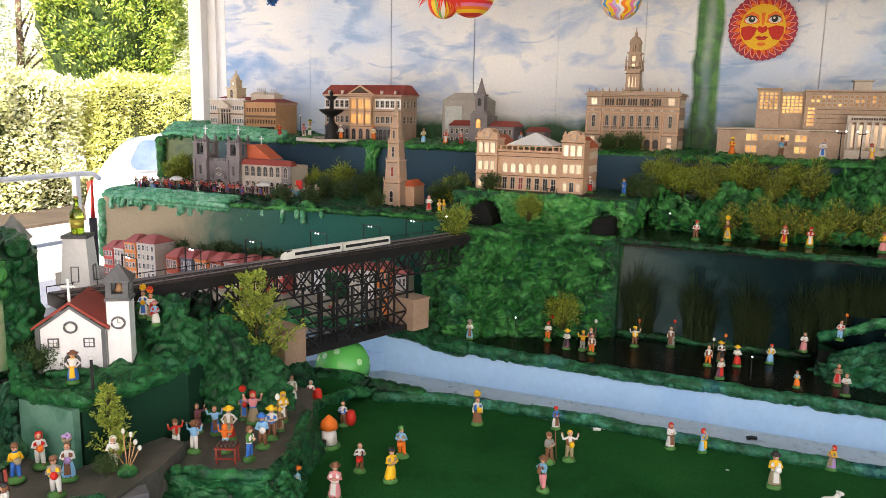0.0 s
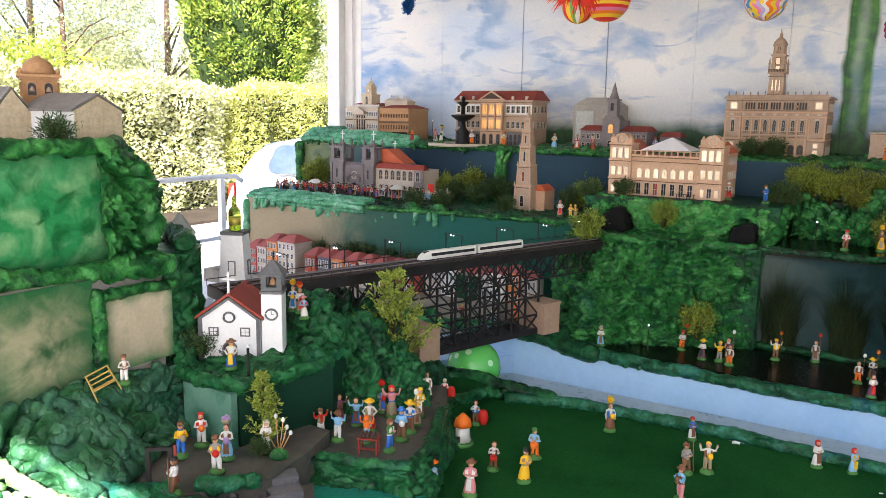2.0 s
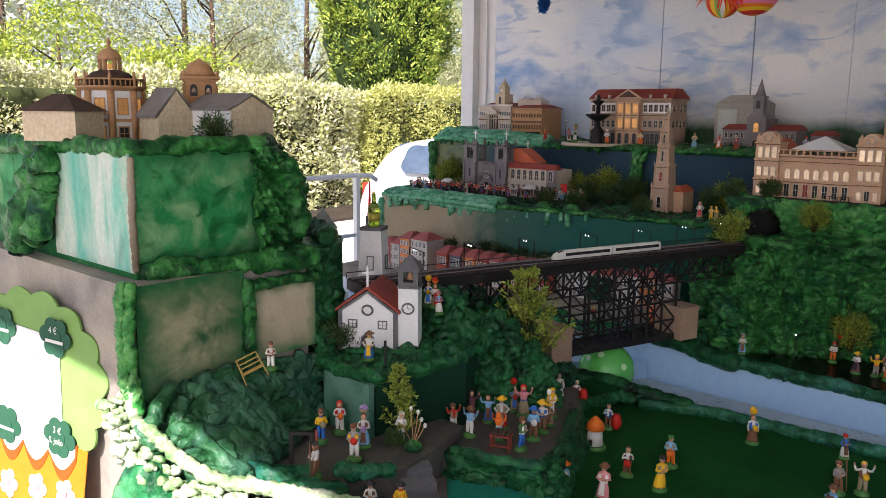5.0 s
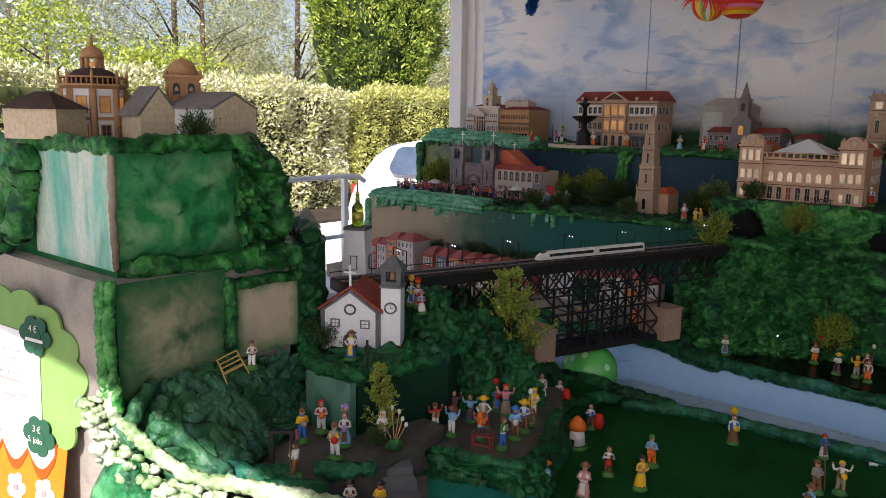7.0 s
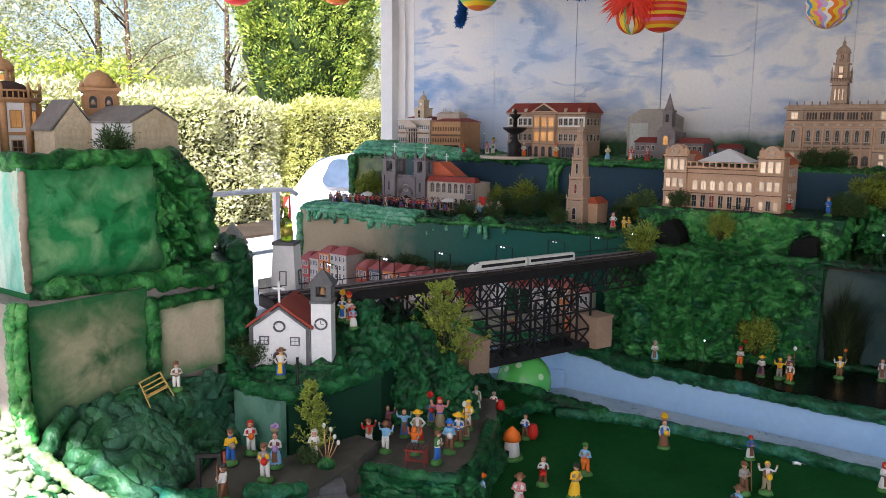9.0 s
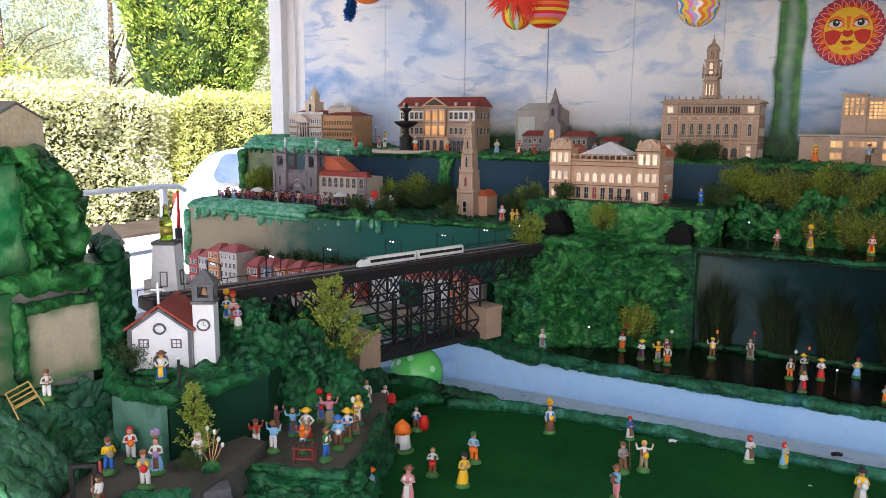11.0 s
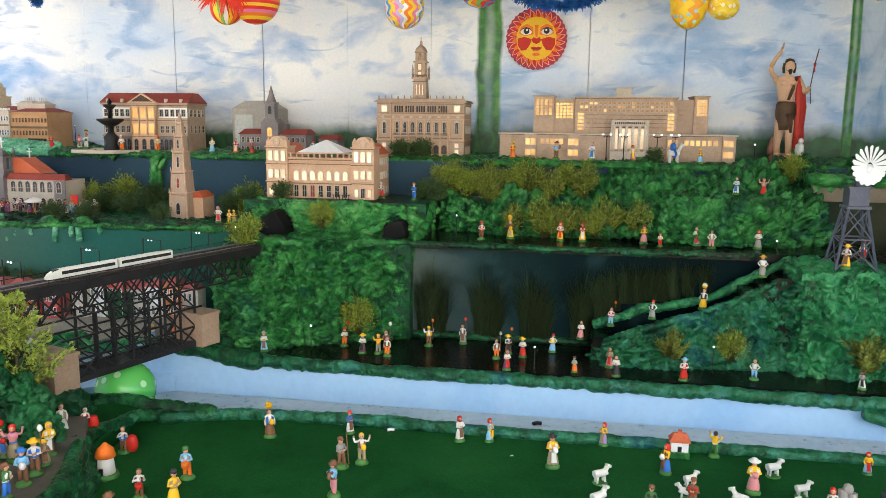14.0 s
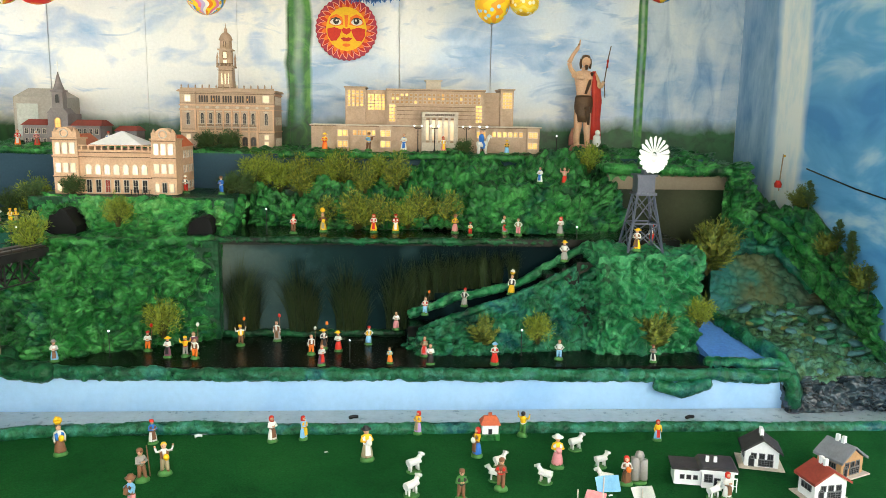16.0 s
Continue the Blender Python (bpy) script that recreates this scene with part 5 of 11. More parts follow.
def one(name, parent, mats, fill, label=""):
    bm = bmesh.new()
    fill(bm)
    return part(name, bm, mats, parent, label)


def one_bar(name, parent, p, q, r, mat):
    return one(name, parent, mat, lambda bm: tube(bm, [p, q], r, 6))


def cross(parent, x, y, z, h, mat):
    def fill(bm):
        t = h * 0.045
        box(bm, x - t, x + t, y - t, y + t, z, z + h)
        box(bm, x - h * 0.28, x - t, y - t, y + t, z + h * 0.62, z + h * 0.62 + 2 * t)
        box(bm, x + t, x + h * 0.28, y - t, y + t, z + h * 0.62, z + h * 0.62 + 2 * t)
    return one("cross", parent, mat, fill)


def palace_with_dome():
    t = thing("palace", "pale wooden model palace with red roofs and a domed tower", "building", pose(-3.73, 5.58, 1.205) @ Matrix.Diagonal((0.81, 1, 0.93, 1)))
    one("wall", t, mdf_pale, lambda bm: (box(bm, -0.37, 0.02, 0, 0.30, 0, 0.285), box(bm, -0.38, 0.03, -0.012, 0.31, 0.285, 0.297), box(bm, -0.375, 0.025, -0.006, -0.0005, 0.19, 0.198)), "pale board walls")
    one("side_wall", t, mdf_tan, lambda bm: (box(bm, 0.021, 0.37, 0.02, 0.30, 0, 0.27), box(bm, 0.021, 0.375, 0.008, 0.31, 0.271, 0.283), box(bm, 0.021, 0.372, 0.012, 0.0195, 0.175, 0.183)), "tan board side wing")
    one("roof", t, red_roof, lambda bm: (hip(bm, -0.36, 0.03, 0.0, 0.31, 0.298, 0.03, 0.06, 0.1), hip(bm, 0.045, 0.38, 0.0, 0.31, 0.284, 0.03, 0.07, 0.1)))
    one("parapet", t, white_wall, lambda bm: [box(bm, -0.38 + 0.0255 * i, -0.364 + 0.0255 * i, -0.012, -0.004, 0.2975, 0.312) for i in range(17)], "white crenellated parapet")
    dome = one("tower", t, cream_card, lambda bm: (box(bm, -0.19, -0.075, 0.02, 0.135, 0.298, 0.392), box(bm, -0.197, -0.068, 0.013, 0.142, 0.3925, 0.401),
               box(bm, -0.168, -0.098, 0.043, 0.113, 0.4015, 0.462), box(bm, -0.174, -0.092, 0.037, 0.119, 0.4625, 0.469),
               lathe(bm, [(0.033, 0.4695), (0.034, 0.482), (0.029, 0.497), (0.018, 0.508), (0.008, 0.515), (0.007, 0.53), (0.002, 0.548)], 14, (-0.133, 0.078, 0))), "cream two-stage clock tower")
    part("clock", window_mesh(0.022, 0.022, mdf_pale, white_paint, False, (0, 0)), None, dome, at=pose(-0.133, 0.043, 0.422))
    part("tower_window", window_mesh(0.026, 0.05, mdf_pale, dark_glass, True, (1, 1)), None, dome, at=pose(-0.133, 0.02, 0.318))
    one("portico", t, mdf_pale, lambda bm: ([lathe(bm, [(0.006, 0), (0.005, 0.14)], 8, (-0.25 + 0.03 * i, -0.03, 0.09)) for i in range(5)],
        box(bm, -0.265, -0.115, -0.045, -0.001, 0.231, 0.25), prism(bm, [(-0.265, 0.251), (-0.115, 0.251), (-0.19, 0.292)], -0.045, -0.013), box(bm, -0.265, -0.115, -0.05, -0.001, 0.07, 0.089)), "pale portico with pediment")
    one("portico_recess", t, dark_glass, lambda bm: [box(bm, -0.243 + 0.03 * i, -0.227 + 0.03 * i, -0.0035, -0.0005, 0.10, 0.22) for i in range(4)], "dark openings behind the columns")
    for x, w, h in ((0.10, 0.075, 0.05), (0.235, 0.06, 0.045)):
        one("roof_pavilion", t, mdf_pale, lambda bm: (box(bm, x - w, x + w, 0.09, 0.20, 0.29, 0.29 + h), box(bm, x - w - 0.008, x + w + 0.008, 0.082, 0.208, 0.2905 + h, 0.299 + h), hip(bm, x - w, x + w, 0.09, 0.20, 0.2995 + h, 0.02, 0.03, 0.03), [lathe(bm, [(0.003, 0), (0.002, 0.03)], 6, (x - 0.6 * w + 0.3 * w * k, 0.145, 0.319 + h)) for k in range(5)]), "pale pavilion on the roof")
    one("string_course", t, mdf_edge, lambda bm: (box(bm, -0.377, 0.0195, -0.008, -0.0062, 0.178, 0.188), box(bm, 0.03, 0.376, 0.006, 0.0115, 0.160, 0.176)), "burnt brown string course doubling as a ledge shadow")
    pane = window_mesh(0.017, 0.034, white_wall, dark_glass, False, (1, 1))
    for z in (0.025, 0.11, 0.215):
        windows(t, pane, spaced(-0.37, -0.268, 4) + spaced(-0.112, 0.02, 5), z)
    tan_w = window_mesh(0.016, 0.032, mdf_tan, dark_glass)
    for z in (0.11, 0.205):
        windows(t, tan_w, spaced(0.03, 0.37, 11), z, 0.02)
    for i in range(6):
        one("arch", t, black_iron, lambda bm: box(bm, 0.18 + 0.03 * i, 0.202 + 0.03 * i, 0.012, 0.0195, 0.01, 0.085), "dark ground floor arch")


def long_palace():
    t = thing("museum_palace", "brown wooden model palace with red roof and pediment", "building", pose(-2.66, 5.56, 1.205) @ Matrix.Diagonal((0.87, 1, 0.98, 1)))
    one("wall", t, mdf, lambda bm: (box(bm, -0.355, 0.355, 0, 0.26, 0, 0.325), box(bm, -0.37, 0.37, -0.014, 0.27, 0.325, 0.337), box(bm, -0.36, 0.36, -0.006, -0.0005, 0.112, 0.12), box(bm, -0.36, 0.36, -0.006, -0.0005, 0.222, 0.23)))
    for a, b in ((-0.358, -0.12), (0.12, 0.358)):
        one("white_band", t, white_wall, lambda bm: box(bm, a, b, -0.003, -0.0005, 0.235, 0.305), "white upper storey panel")
    one("roof", t, red_roof, lambda bm: hip(bm, -0.375, 0.375, -0.016, 0.275, 0.338, 0.07, 0.02, 0.10))
    for a, b in ((-0.358, -0.107), (0.107, 0.358)):
        one("ground_storey", t, mdf_grey, lambda bm: box(bm, a, b, -0.0045, -0.0005, 0, 0.104), "grey rusticated ground storey")
        for z in (0.02, 0.04, 0.06, 0.08):
            one("joint", t, mdf_edge, lambda bm: box(bm, a, b, -0.0052, -0.0047, z, z + 0.0025))
    one("bay", t, mdf_pink, lambda bm: (box(bm, -0.105, 0.105, -0.022, -0.0005, 0, 0.325), prism(bm, [(-0.125, 0.338), (0.125, 0.338), (0, 0.405)], -0.034, -0.017), [lathe(bm, [(0.006, 0.12), (0.005, 0.31)], 8, (x, -0.028, 0)) for x in (-0.1, -0.035, 0.035, 0.1)]), "projecting middle bay with pediment")
    one("pediment_panel", t, brown_roof, lambda bm: prism(bm, [(-0.09, 0.346), (0.09, 0.346), (0, 0.392)], -0.036, -0.0345))
    lw, dw = window_mesh(0.042, 0.062, mdf_pink, lit, False, (2, 2)), window_mesh(0.028, 0.045, mdf_pale, dark_glass, False, (1, 1))
    for z in (0.132, 0.237):
        windows(t, lw, (-0.066, 0, 0.066), z, -0.022)
    for z in (0.135, 0.247):
        windows(t, dw, spaced(-0.35, -0.12, 5) + spaced(0.12, 0.35, 5), z, -0.003 if z > 0.2 else 0)
        windows(t, dw, spaced(0.02, 0.25, 4), z, 0.355, 90)
    aw = window_mesh(0.028, 0.06, mdf_grey, dark_glass, True, (1, 1))
    windows(t, aw, spaced(-0.35, -0.12, 6) + spaced(0.12, 0.35, 6), 0.015, -0.0053)
    windows(t, aw, (-0.066, 0, 0.066), 0.015, -0.022)
    for a, b in ((-0.36, -0.107), (0.107, 0.36)):
        courses(t, a, b, -0.0065, (0.106, 0.216, 0.318))
    courses(t, -0.105, 0.105, -0.0225, (0.106, 0.216, 0.318))
    for x in spaced(-0.37, 0.37, 6):
        one("chimney", t, mdf_pale, lambda bm: box(bm, x - 0.01, x + 0.01, -0.012, 0.008, 0.338, 0.365))


def fountain():
    t = thing("fountain", "dark three-tiered model fountain in a stone ring", "fountain", pose(-2.83, 5.42, 1.205))
    one("column", t, black_iron, lambda bm: lathe(bm, [(0.055, 0), (0.05, 0.03), (0.035, 0.06), (0.05, 0.10), (0.022, 0.13), (0.018, 0.17)], 14))
    one("lower_bowl", t, black_iron, lambda bm: lathe(bm, [(0.02, 0.17), (0.05, 0.185), (0.085, 0.21), (0.088, 0.222), (0.02, 0.224)], 20))
    one("upper_bowl", t, black_iron, lambda bm: (lathe(bm, [(0.016, 0.224), (0.014, 0.28), (0.035, 0.30), (0.045, 0.315), (0.012, 0.317)], 16), lathe(bm, [(0.012, 0.317), (0.016, 0.335), (0.003, 0.355)], 10)))
    one("basin", t, mdf_pale, lambda bm: lathe(bm, [(0.25, 0), (0.25, 0.022), (0.235, 0.022), (0.23, 0.006), (0.05, 0.004)], 32))


def grey_hall():
    t = thing("exhibition_hall", "plain grey model hall with sloped roof and glass front", "building", pose(-1.96, 5.74, 1.205))
    one("wall", t, paint("grey_board", [(0.32, 0.29, 0.26), (0.38, 0.35, 0.31)], 6, 60, 0.6, 0.1, 0.001), lambda bm: (box(bm, -0.15, 0.17, 0, 0.22, 0, 0.30), hip(bm, -0.15, 0.17, 0, 0.22, 0.30, 0.055, 0.09, 0.02)))
    one("window", t, paint("pale_glass", [(0.42, 0.45, 0.42), (0.50, 0.52, 0.50)], 8, 60, 0.15, 0, 0), lambda bm: box(bm, -0.13, 0.0, -0.003, 0, 0.06, 0.26), "large pale glazed front")


def small_church():
    t = thing("parish_church", "small grey model church with red roofs and spire", "building", pose(-1.755, 5.54, 1.205))
    one("wall", t, mdf_grey, lambda bm: (box(bm, -0.215, -0.06, 0, 0.2, 0, 0.13), box(bm, 0.06, 0.245, 0, 0.2, 0, 0.13), box(bm, -0.0595, 0.0595, -0.01, 0.2, 0, 0.20), prism(bm, [(-0.065, 0.2005), (0.065, 0.2005), (0.035, 0.235), (-0.035, 0.235)], -0.012, 0.10)), "grey stone-like walls")
    for x0, x1 in ((-0.225, -0.065), (0.065, 0.255)):
        one("roof", t, red_roof, lambda bm: hip(bm, x0, x1, -0.008, 0.21, 0.1305, 0.035, 0.02, 0.07))
    tower = one("tower", t, mdf_grey, lambda bm: (box(bm, -0.032, 0.032, 0.0, 0.06, 0.2355, 0.33), box(bm, -0.038, 0.038, -0.006, 0.066, 0.331, 0.341), lathe(bm, [(0.036, 0.3415), (0.02, 0.385), (0.002, 0.45)], 8, (0, 0.03, 0))))
    part("belfry_window", window_mesh(0.022, 0.04, mdf_grey, dark_glass, True, (0, 0)), None, tower, at=pose(0, -0.001, 0.265))
    cross(t, 0, 0.03, 0.45, 0.06, white_paint)
    w = window_mesh(0.018, 0.03, mdf_pale, dark_glass, False, (1, 1))
    for z in (0.02, 0.08):
        windows(t, w, spaced(-0.21, -0.07, 4) + spaced(0.07, 0.24, 5), z)
    part("lit_window", window_mesh(0.03, 0.04, mdf_tan, lit, True, (1, 1)), None, t, at=pose(0, -0.011, 0.12))
    part("church_door", window_mesh(0.032, 0.05, mdf_tan, dark_glass, True, (1, 0)), None, t, at=pose(0, -0.011, 0.002))
    d = thing("house_row_wing", "low grey model wing with red roof", "building", pose(-1.45, 5.62, 1.205))
    one("wall", d, mdf_grey, lambda bm: box(bm, 0, 0.13, 0, 0.16, 0, 0.10))
    one("roof", d, red_roof, lambda bm: hip(bm, -0.008, 0.138, -0.008, 0.168, 0.101, 0.03, 0.02, 0.06))


def city_hall():
    t = thing("city_hall", "brown wooden model city hall with tall clock tower", "building", pose(-0.75, 5.58, 1.205) @ Matrix.Diagonal((0.95, 1, 1, 1)))
    one("wall", t, mdf, lambda bm: (box(bm, -0.30, 0.30, 0, 0.30, 0, 0.345), box(bm, -0.30, -0.20, -0.012, -0.0006, 0, 0.345), box(bm, 0.20, 0.30, -0.012, -0.0006, 0, 0.345)))
    one("cornice", t, mdf, lambda bm: (box(bm, -0.316, 0.316, -0.022, 0.31, 0.346, 0.353), box(bm, -0.31, 0.31, -0.016, 0.306, 0.3533, 0.36)), "stepped main cornice")
    for z in (0.104, 0.236, 0.262):
        one("ledge", t, mdf_pink, lambda bm: (box(bm, -0.306, 0.306, -0.018, -0.0125, z, z + 0.008), box(bm, -0.1995, 0.1995, -0.0124, -0.0004, z, z + 0.008)))
    for x in spaced(-0.31, 0.31, 14):
        one("finial", t, mdf, lambda bm: (box(bm, x - 0.004, x + 0.004, -0.012, -0.004, 0.3603, 0.374), lathe(bm, [(0.004, 0.3743), (0.005, 0.38), (0.001, 0.392)], 6, (x, -0.008, 0))))
    one("parapet", t, mdf, lambda bm: box(bm, -0.30, 0.30, 0.0, 0.008, 0.3603, 0.370))
    tower = one("tower", t, mdf, lambda bm: (hip(bm, -0.064, 0.032, 0.03, 0.126, 0.361, 0.135, 0.006, 0.006), box(bm, -0.07, 0.038, 0.024, 0.132, 0.4963, 0.506), box(bm, -0.053, 0.021, 0.041, 0.115, 0.5063, 0.60),
        box(bm, -0.062, 0.03, 0.032, 0.124, 0.6003, 0.609), lathe(bm, [(0.04, 0.6093), (0.038, 0.66), (0.045, 0.664), (0.045, 0.67)], 8, (-0.016, 0.078, 0), smooth=False),
        lathe(bm, [(0.041, 0.6703), (0.038, 0.684), (0.026, 0.70), (0.012, 0.708), (0.009, 0.72), (0.011, 0.726), (0.003, 0.74), (0.0015, 0.765)], 12, (-0.016, 0.078, 0))))
    for x in (-0.063, 0.031):
        for y in (0.032, 0.124):
            one("pinnacle", tower, mdf, lambda bm: lathe(bm, [(0.007, 0.5063), (0.006, 0.55), (0.009, 0.553), (0.006, 0.562), (0.001, 0.588)], 6, (x, y, 0)))
    one("gallery", tower, mdf_edge, lambda bm: ([box(bm, x - 0.0015, x + 0.0015, 0.0245, 0.0275, 0.5063, 0.519) for x in spaced(-0.068, 0.036, 12)], box(bm, -0.07, 0.038, 0.024, 0.028, 0.5193, 0.522)), "dark railed gallery")
    for z, h in ((0.519, 0.022), (0.553, 0.036)):
        part("lit_window", window_mesh(0.024, h, mdf_edge, lit_white, False, (0, 0)), None, tower, at=pose(-0.016, 0.041, z))
    for x in (-0.037, -0.016, 0.005):
        part("lit_window", window_mesh(0.009, 0.062, mdf_edge, lit_white, True, (0, 1)), None, tower, at=pose(x, 0.0325, 0.395))
    for z in (0.372, 0.478):
        one("band", tower, mdf_edge, lambda bm: box(bm, -0.066, 0.034, 0.027, 0.0295, z, z + 0.004))
    dome_w = window_mesh(0.012, 0.028, mdf_edge, dark_glass, True, (0, 0))
    part("lantern_window", dome_w, None, tower, at=pose(-0.016, 0.0425, 0.62))
    xs = spaced(-0.19, 0.19, 7)
    tall = window_mesh(0.020, 0.062, mdf_pale, dark_glass, True, (1, 1))
    windows(t, tall, xs, 0.148)
    windows(t, window_mesh(0.030, 0.036, mdf_edge, dark_glass, True, (1, 0)), xs, 0.022)
    windows(t, window_mesh(0.009, 0.036, mdf_edge, dark_glass, True, (0, 0)), [x for a in spaced(-0.19, 0.19, 5) for x in spaced(a - 0.032, a + 0.032, 4)], 0.284)
    for x in (-0.09, 0.13):
        part("lit_window", window_mesh(0.008, 0.012, mdf_edge, lit, False, (0, 0)), None, t, at=pose(x, -0.0006, 0.296))
    for x in (-0.25, 0.25):
        part("lit_window", window_mesh(0.036, 0.036, mdf_pale, lit_white, False, (1, 1)), None, t, at=pose(x, -0.012, 0.288))
        for z in (0.022, 0.062):
            part("lit_window", window_mesh(0.024, 0.024, mdf_pale, lit_white, False, (1, 0)), None, t, at=pose(x, -0.012, z))
        part("window", tall, None, t, at=pose(x, -0.012, 0.148))
        one("hood", t, mdf_pale, lambda bm: prism(bm, [(x - 0.024, 0.222), (x + 0.024, 0.222), (x, 0.234)], -0.022, -0.0125))
        for q in (-0.046, 0.046):
            one("pilaster", t, mdf_pink, lambda bm: box(bm, x + q - 0.005, x + q + 0.005, -0.0165, -0.0125, 0.1125, 0.2355))
    for x in spaced(-0.29, 0.29, 9):
        y = -0.0125 if abs(x) > 0.2 else -0.0004
        one("medallion", t, mdf_pale, lambda bm: prism(bm, [(x + 0.013 * math.cos(6.2832 * i / 14), 0.2535 + 0.0075 * math.sin(6.2832 * i / 14)) for i in range(14)], y - 0.006, y))
    for x in xs:
        balcony = one("balcony", t, mdf_pale, lambda bm: (box(bm, x - 0.022, x + 0.022, -0.022, -0.0006, 0.132, 0.137), box(bm, x - 0.022, x + 0.022, -0.022, -0.019, 0.1535, 0.157)))
        one("baluster", balcony, mdf_edge, lambda bm: [box(bm, q - 0.0014, q + 0.0014, -0.0215, -0.0195, 0.1372, 0.1533) for q in spaced(x - 0.022, x + 0.022, 7)])
        one("hood", t, mdf_pale, lambda bm: box(bm, x - 0.02, x + 0.02, -0.009, -0.0006, 0.226, 0.231))
    for x in spaced(-0.217, 0.217, 8):
        one("pilaster", t, mdf_pink, lambda bm: (box(bm, x - 0.005, x + 0.005, -0.008, -0.0006, 0.1125, 0.2355), box(bm, x - 0.007, x + 0.007, -0.010, -0.0006, 0.005, 0.1035)))
    courses(t, -0.199, 0.199, -0.0006, (0.118, 0.276, 0.334), 0.003)
    for x0, x1 in ((-0.30, -0.2005), (0.2005, 0.30)):
        courses(t, x0, x1, -0.0125, (0.01, 0.096, 0.118, 0.276, 0.334), 0.003)
    for z in (0.02, 0.15, 0.275):
        windows(t, window_mesh(0.02, 0.045, mdf_pale, dark_glass, False, (1, 1)), spaced(0.03, 0.28, 5), z, 0.30, 90)
    for z in (0.104, 0.236, 0.33):
        one("side_ledge", t, mdf_pink, lambda bm: box(bm, 0.3004, 0.307, 0.0, 0.30, z, z + 0.007))


def big_museum():
    t = thing("palace_of_justice", "wide brown wooden model building with lit windows", "building", pose(0.475, 5.46, 1.205))
    one("wall", t, mdf, lambda bm: (box(bm, -0.70, -0.03, 0, 0.34, 0, 0.155), box(bm, 0.19, 0.70, 0, 0.34, 0, 0.155), box(bm, -0.0299, 0.1899, 0.001, 0.34, 0, 0.154)))
    one("flat_roof", t, mdf_pale, lambda bm: (box(bm, -0.71, -0.03, -0.008, 0.35, 0.156, 0.163), box(bm, 0.19, 0.71, -0.008, 0.35, 0.156, 0.163)), "thin flat roof edges")
    one("middle_block", t, mdf, lambda bm: (box(bm, -0.245, 0.36, 0.06, 0.36, 0.165, 0.375), box(bm, -0.25, 0.365, 0.052, 0.37, 0.376, 0.384)), "tall middle block")
    one("left_tower", t, mdf, lambda bm: (box(bm, -0.50, -0.375, 0.09, 0.34, 0.164, 0.385), box(bm, -0.374, -0.246, 0.11, 0.34, 0.164, 0.375), box(bm, -0.508, -0.368, 0.08, 0.35, 0.386, 0.394)))
    one("right_tower", t, mdf, lambda bm: (box(bm, 0.462, 0.545, 0.09, 0.34, 0.164, 0.385), box(bm, 0.361, 0.461, 0.11, 0.34, 0.164, 0.37), box(bm, 0.455, 0.553, 0.08, 0.35, 0.386, 0.394),
        [box(bm, 0.362, 0.46, 0.095, 0.1095, 0.19 + 0.028 * i, 0.20 + 0.028 * i) for i in range(6)]), "right tower with louvred flank")
    one("cupola", t, mdf_pale, lambda bm: (box(bm, 0.0, 0.09, 0.12, 0.21, 0.385, 0.435), box(bm, -0.01, 0.10, 0.11, 0.22, 0.436, 0.443)))
    portico = one("portico", t, mdf_pale, lambda bm: (box(bm, -0.03, 0.19, -0.07, 0.0, 0, 0.06), box(bm, -0.03, 0.19, -0.07, 0.05, 0.212, 0.245), box(bm, -0.03, -0.02, -0.049, 0.0, 0.061, 0.211), box(bm, 0.18, 0.19, -0.049, 0.0, 0.061, 0.211)), "columned entrance portico")
    for x in spaced(-0.03, 0.19, 6):
        one("column", portico, mdf_pale, lambda bm: box(bm, x - 0.008, x + 0.008, -0.065, -0.05, 0.061, 0.211))
    for z in (0.20, 0.225, 0.25, 0.275):
        one("groove", t, mdf_edge, lambda bm: box(bm, -0.18, 0.30, 0.0575, 0.0598, z, z + 0.003))
    courses(t, -0.71, -0.03, -0.0085, (0.152,))
    courses(t, 0.19, 0.71, -0.0085, (0.152,))
    courses(t, -0.25, 0.365, 0.0515, (0.372,))
    for x in spaced(-0.02, 0.18, 5):
        part("lit_window", window_mesh(0.026, 0.12, mdf_pale, lit_white, False, (0, 2)), None, portico, at=pose(x, -0.002, 0.075))
    cell = window_mesh(0.016, 0.014, mdf_pale, lit, False, (0, 0))
    dcell = window_mesh(0.016, 0.014, mdf_pale, mdf_tan, False, (0, 0))
    rng = random.Random(2)
    for z in (0.34, 0.318, 0.296):
        for x in spaced(-0.22, 0.34, 20):
            part("window", cell if rng.random() < 0.3 else dcell, None, t, at=pose(x, 0.06, z))
    for i in range(5):
        for x in (-0.22, -0.20, 0.335, 0.315):
            part("lit_window", cell, None, t, at=pose(x, 0.06, 0.185 + 0.022 * i))
        for x in spaced(-0.49, -0.385, 4):
            part("lit_window", cell, None, t, at=pose(x, 0.09, 0.275 + 0.02 * i))
        for x in spaced(0.475, 0.535, 3):
            part("lit_window", cell, None, t, at=pose(x, 0.09, 0.275 + 0.02 * i))
        for x in spaced(-0.365, -0.255, 5):
            part("lit_window", cell, None, t, at=pose(x, 0.11, 0.255 + 0.02 * i))
    for x0, x1 in ((-0.55, -0.47), (-0.29, -0.21), (0.30, 0.37), (0.62, 0.69)):
        one("bay", t, mdf, lambda bm: box(bm, x0, x1, -0.016, -0.0005, 0, 0.155))
        for z in (0.03, 0.095):
            for x in spaced(x0 + 0.008, x1 - 0.008, 2):
                part("lit_window", window_mesh(0.026, 0.034, mdf_pale, lit, False, (1, 2)), None, t, at=pose(x, -0.016, z))
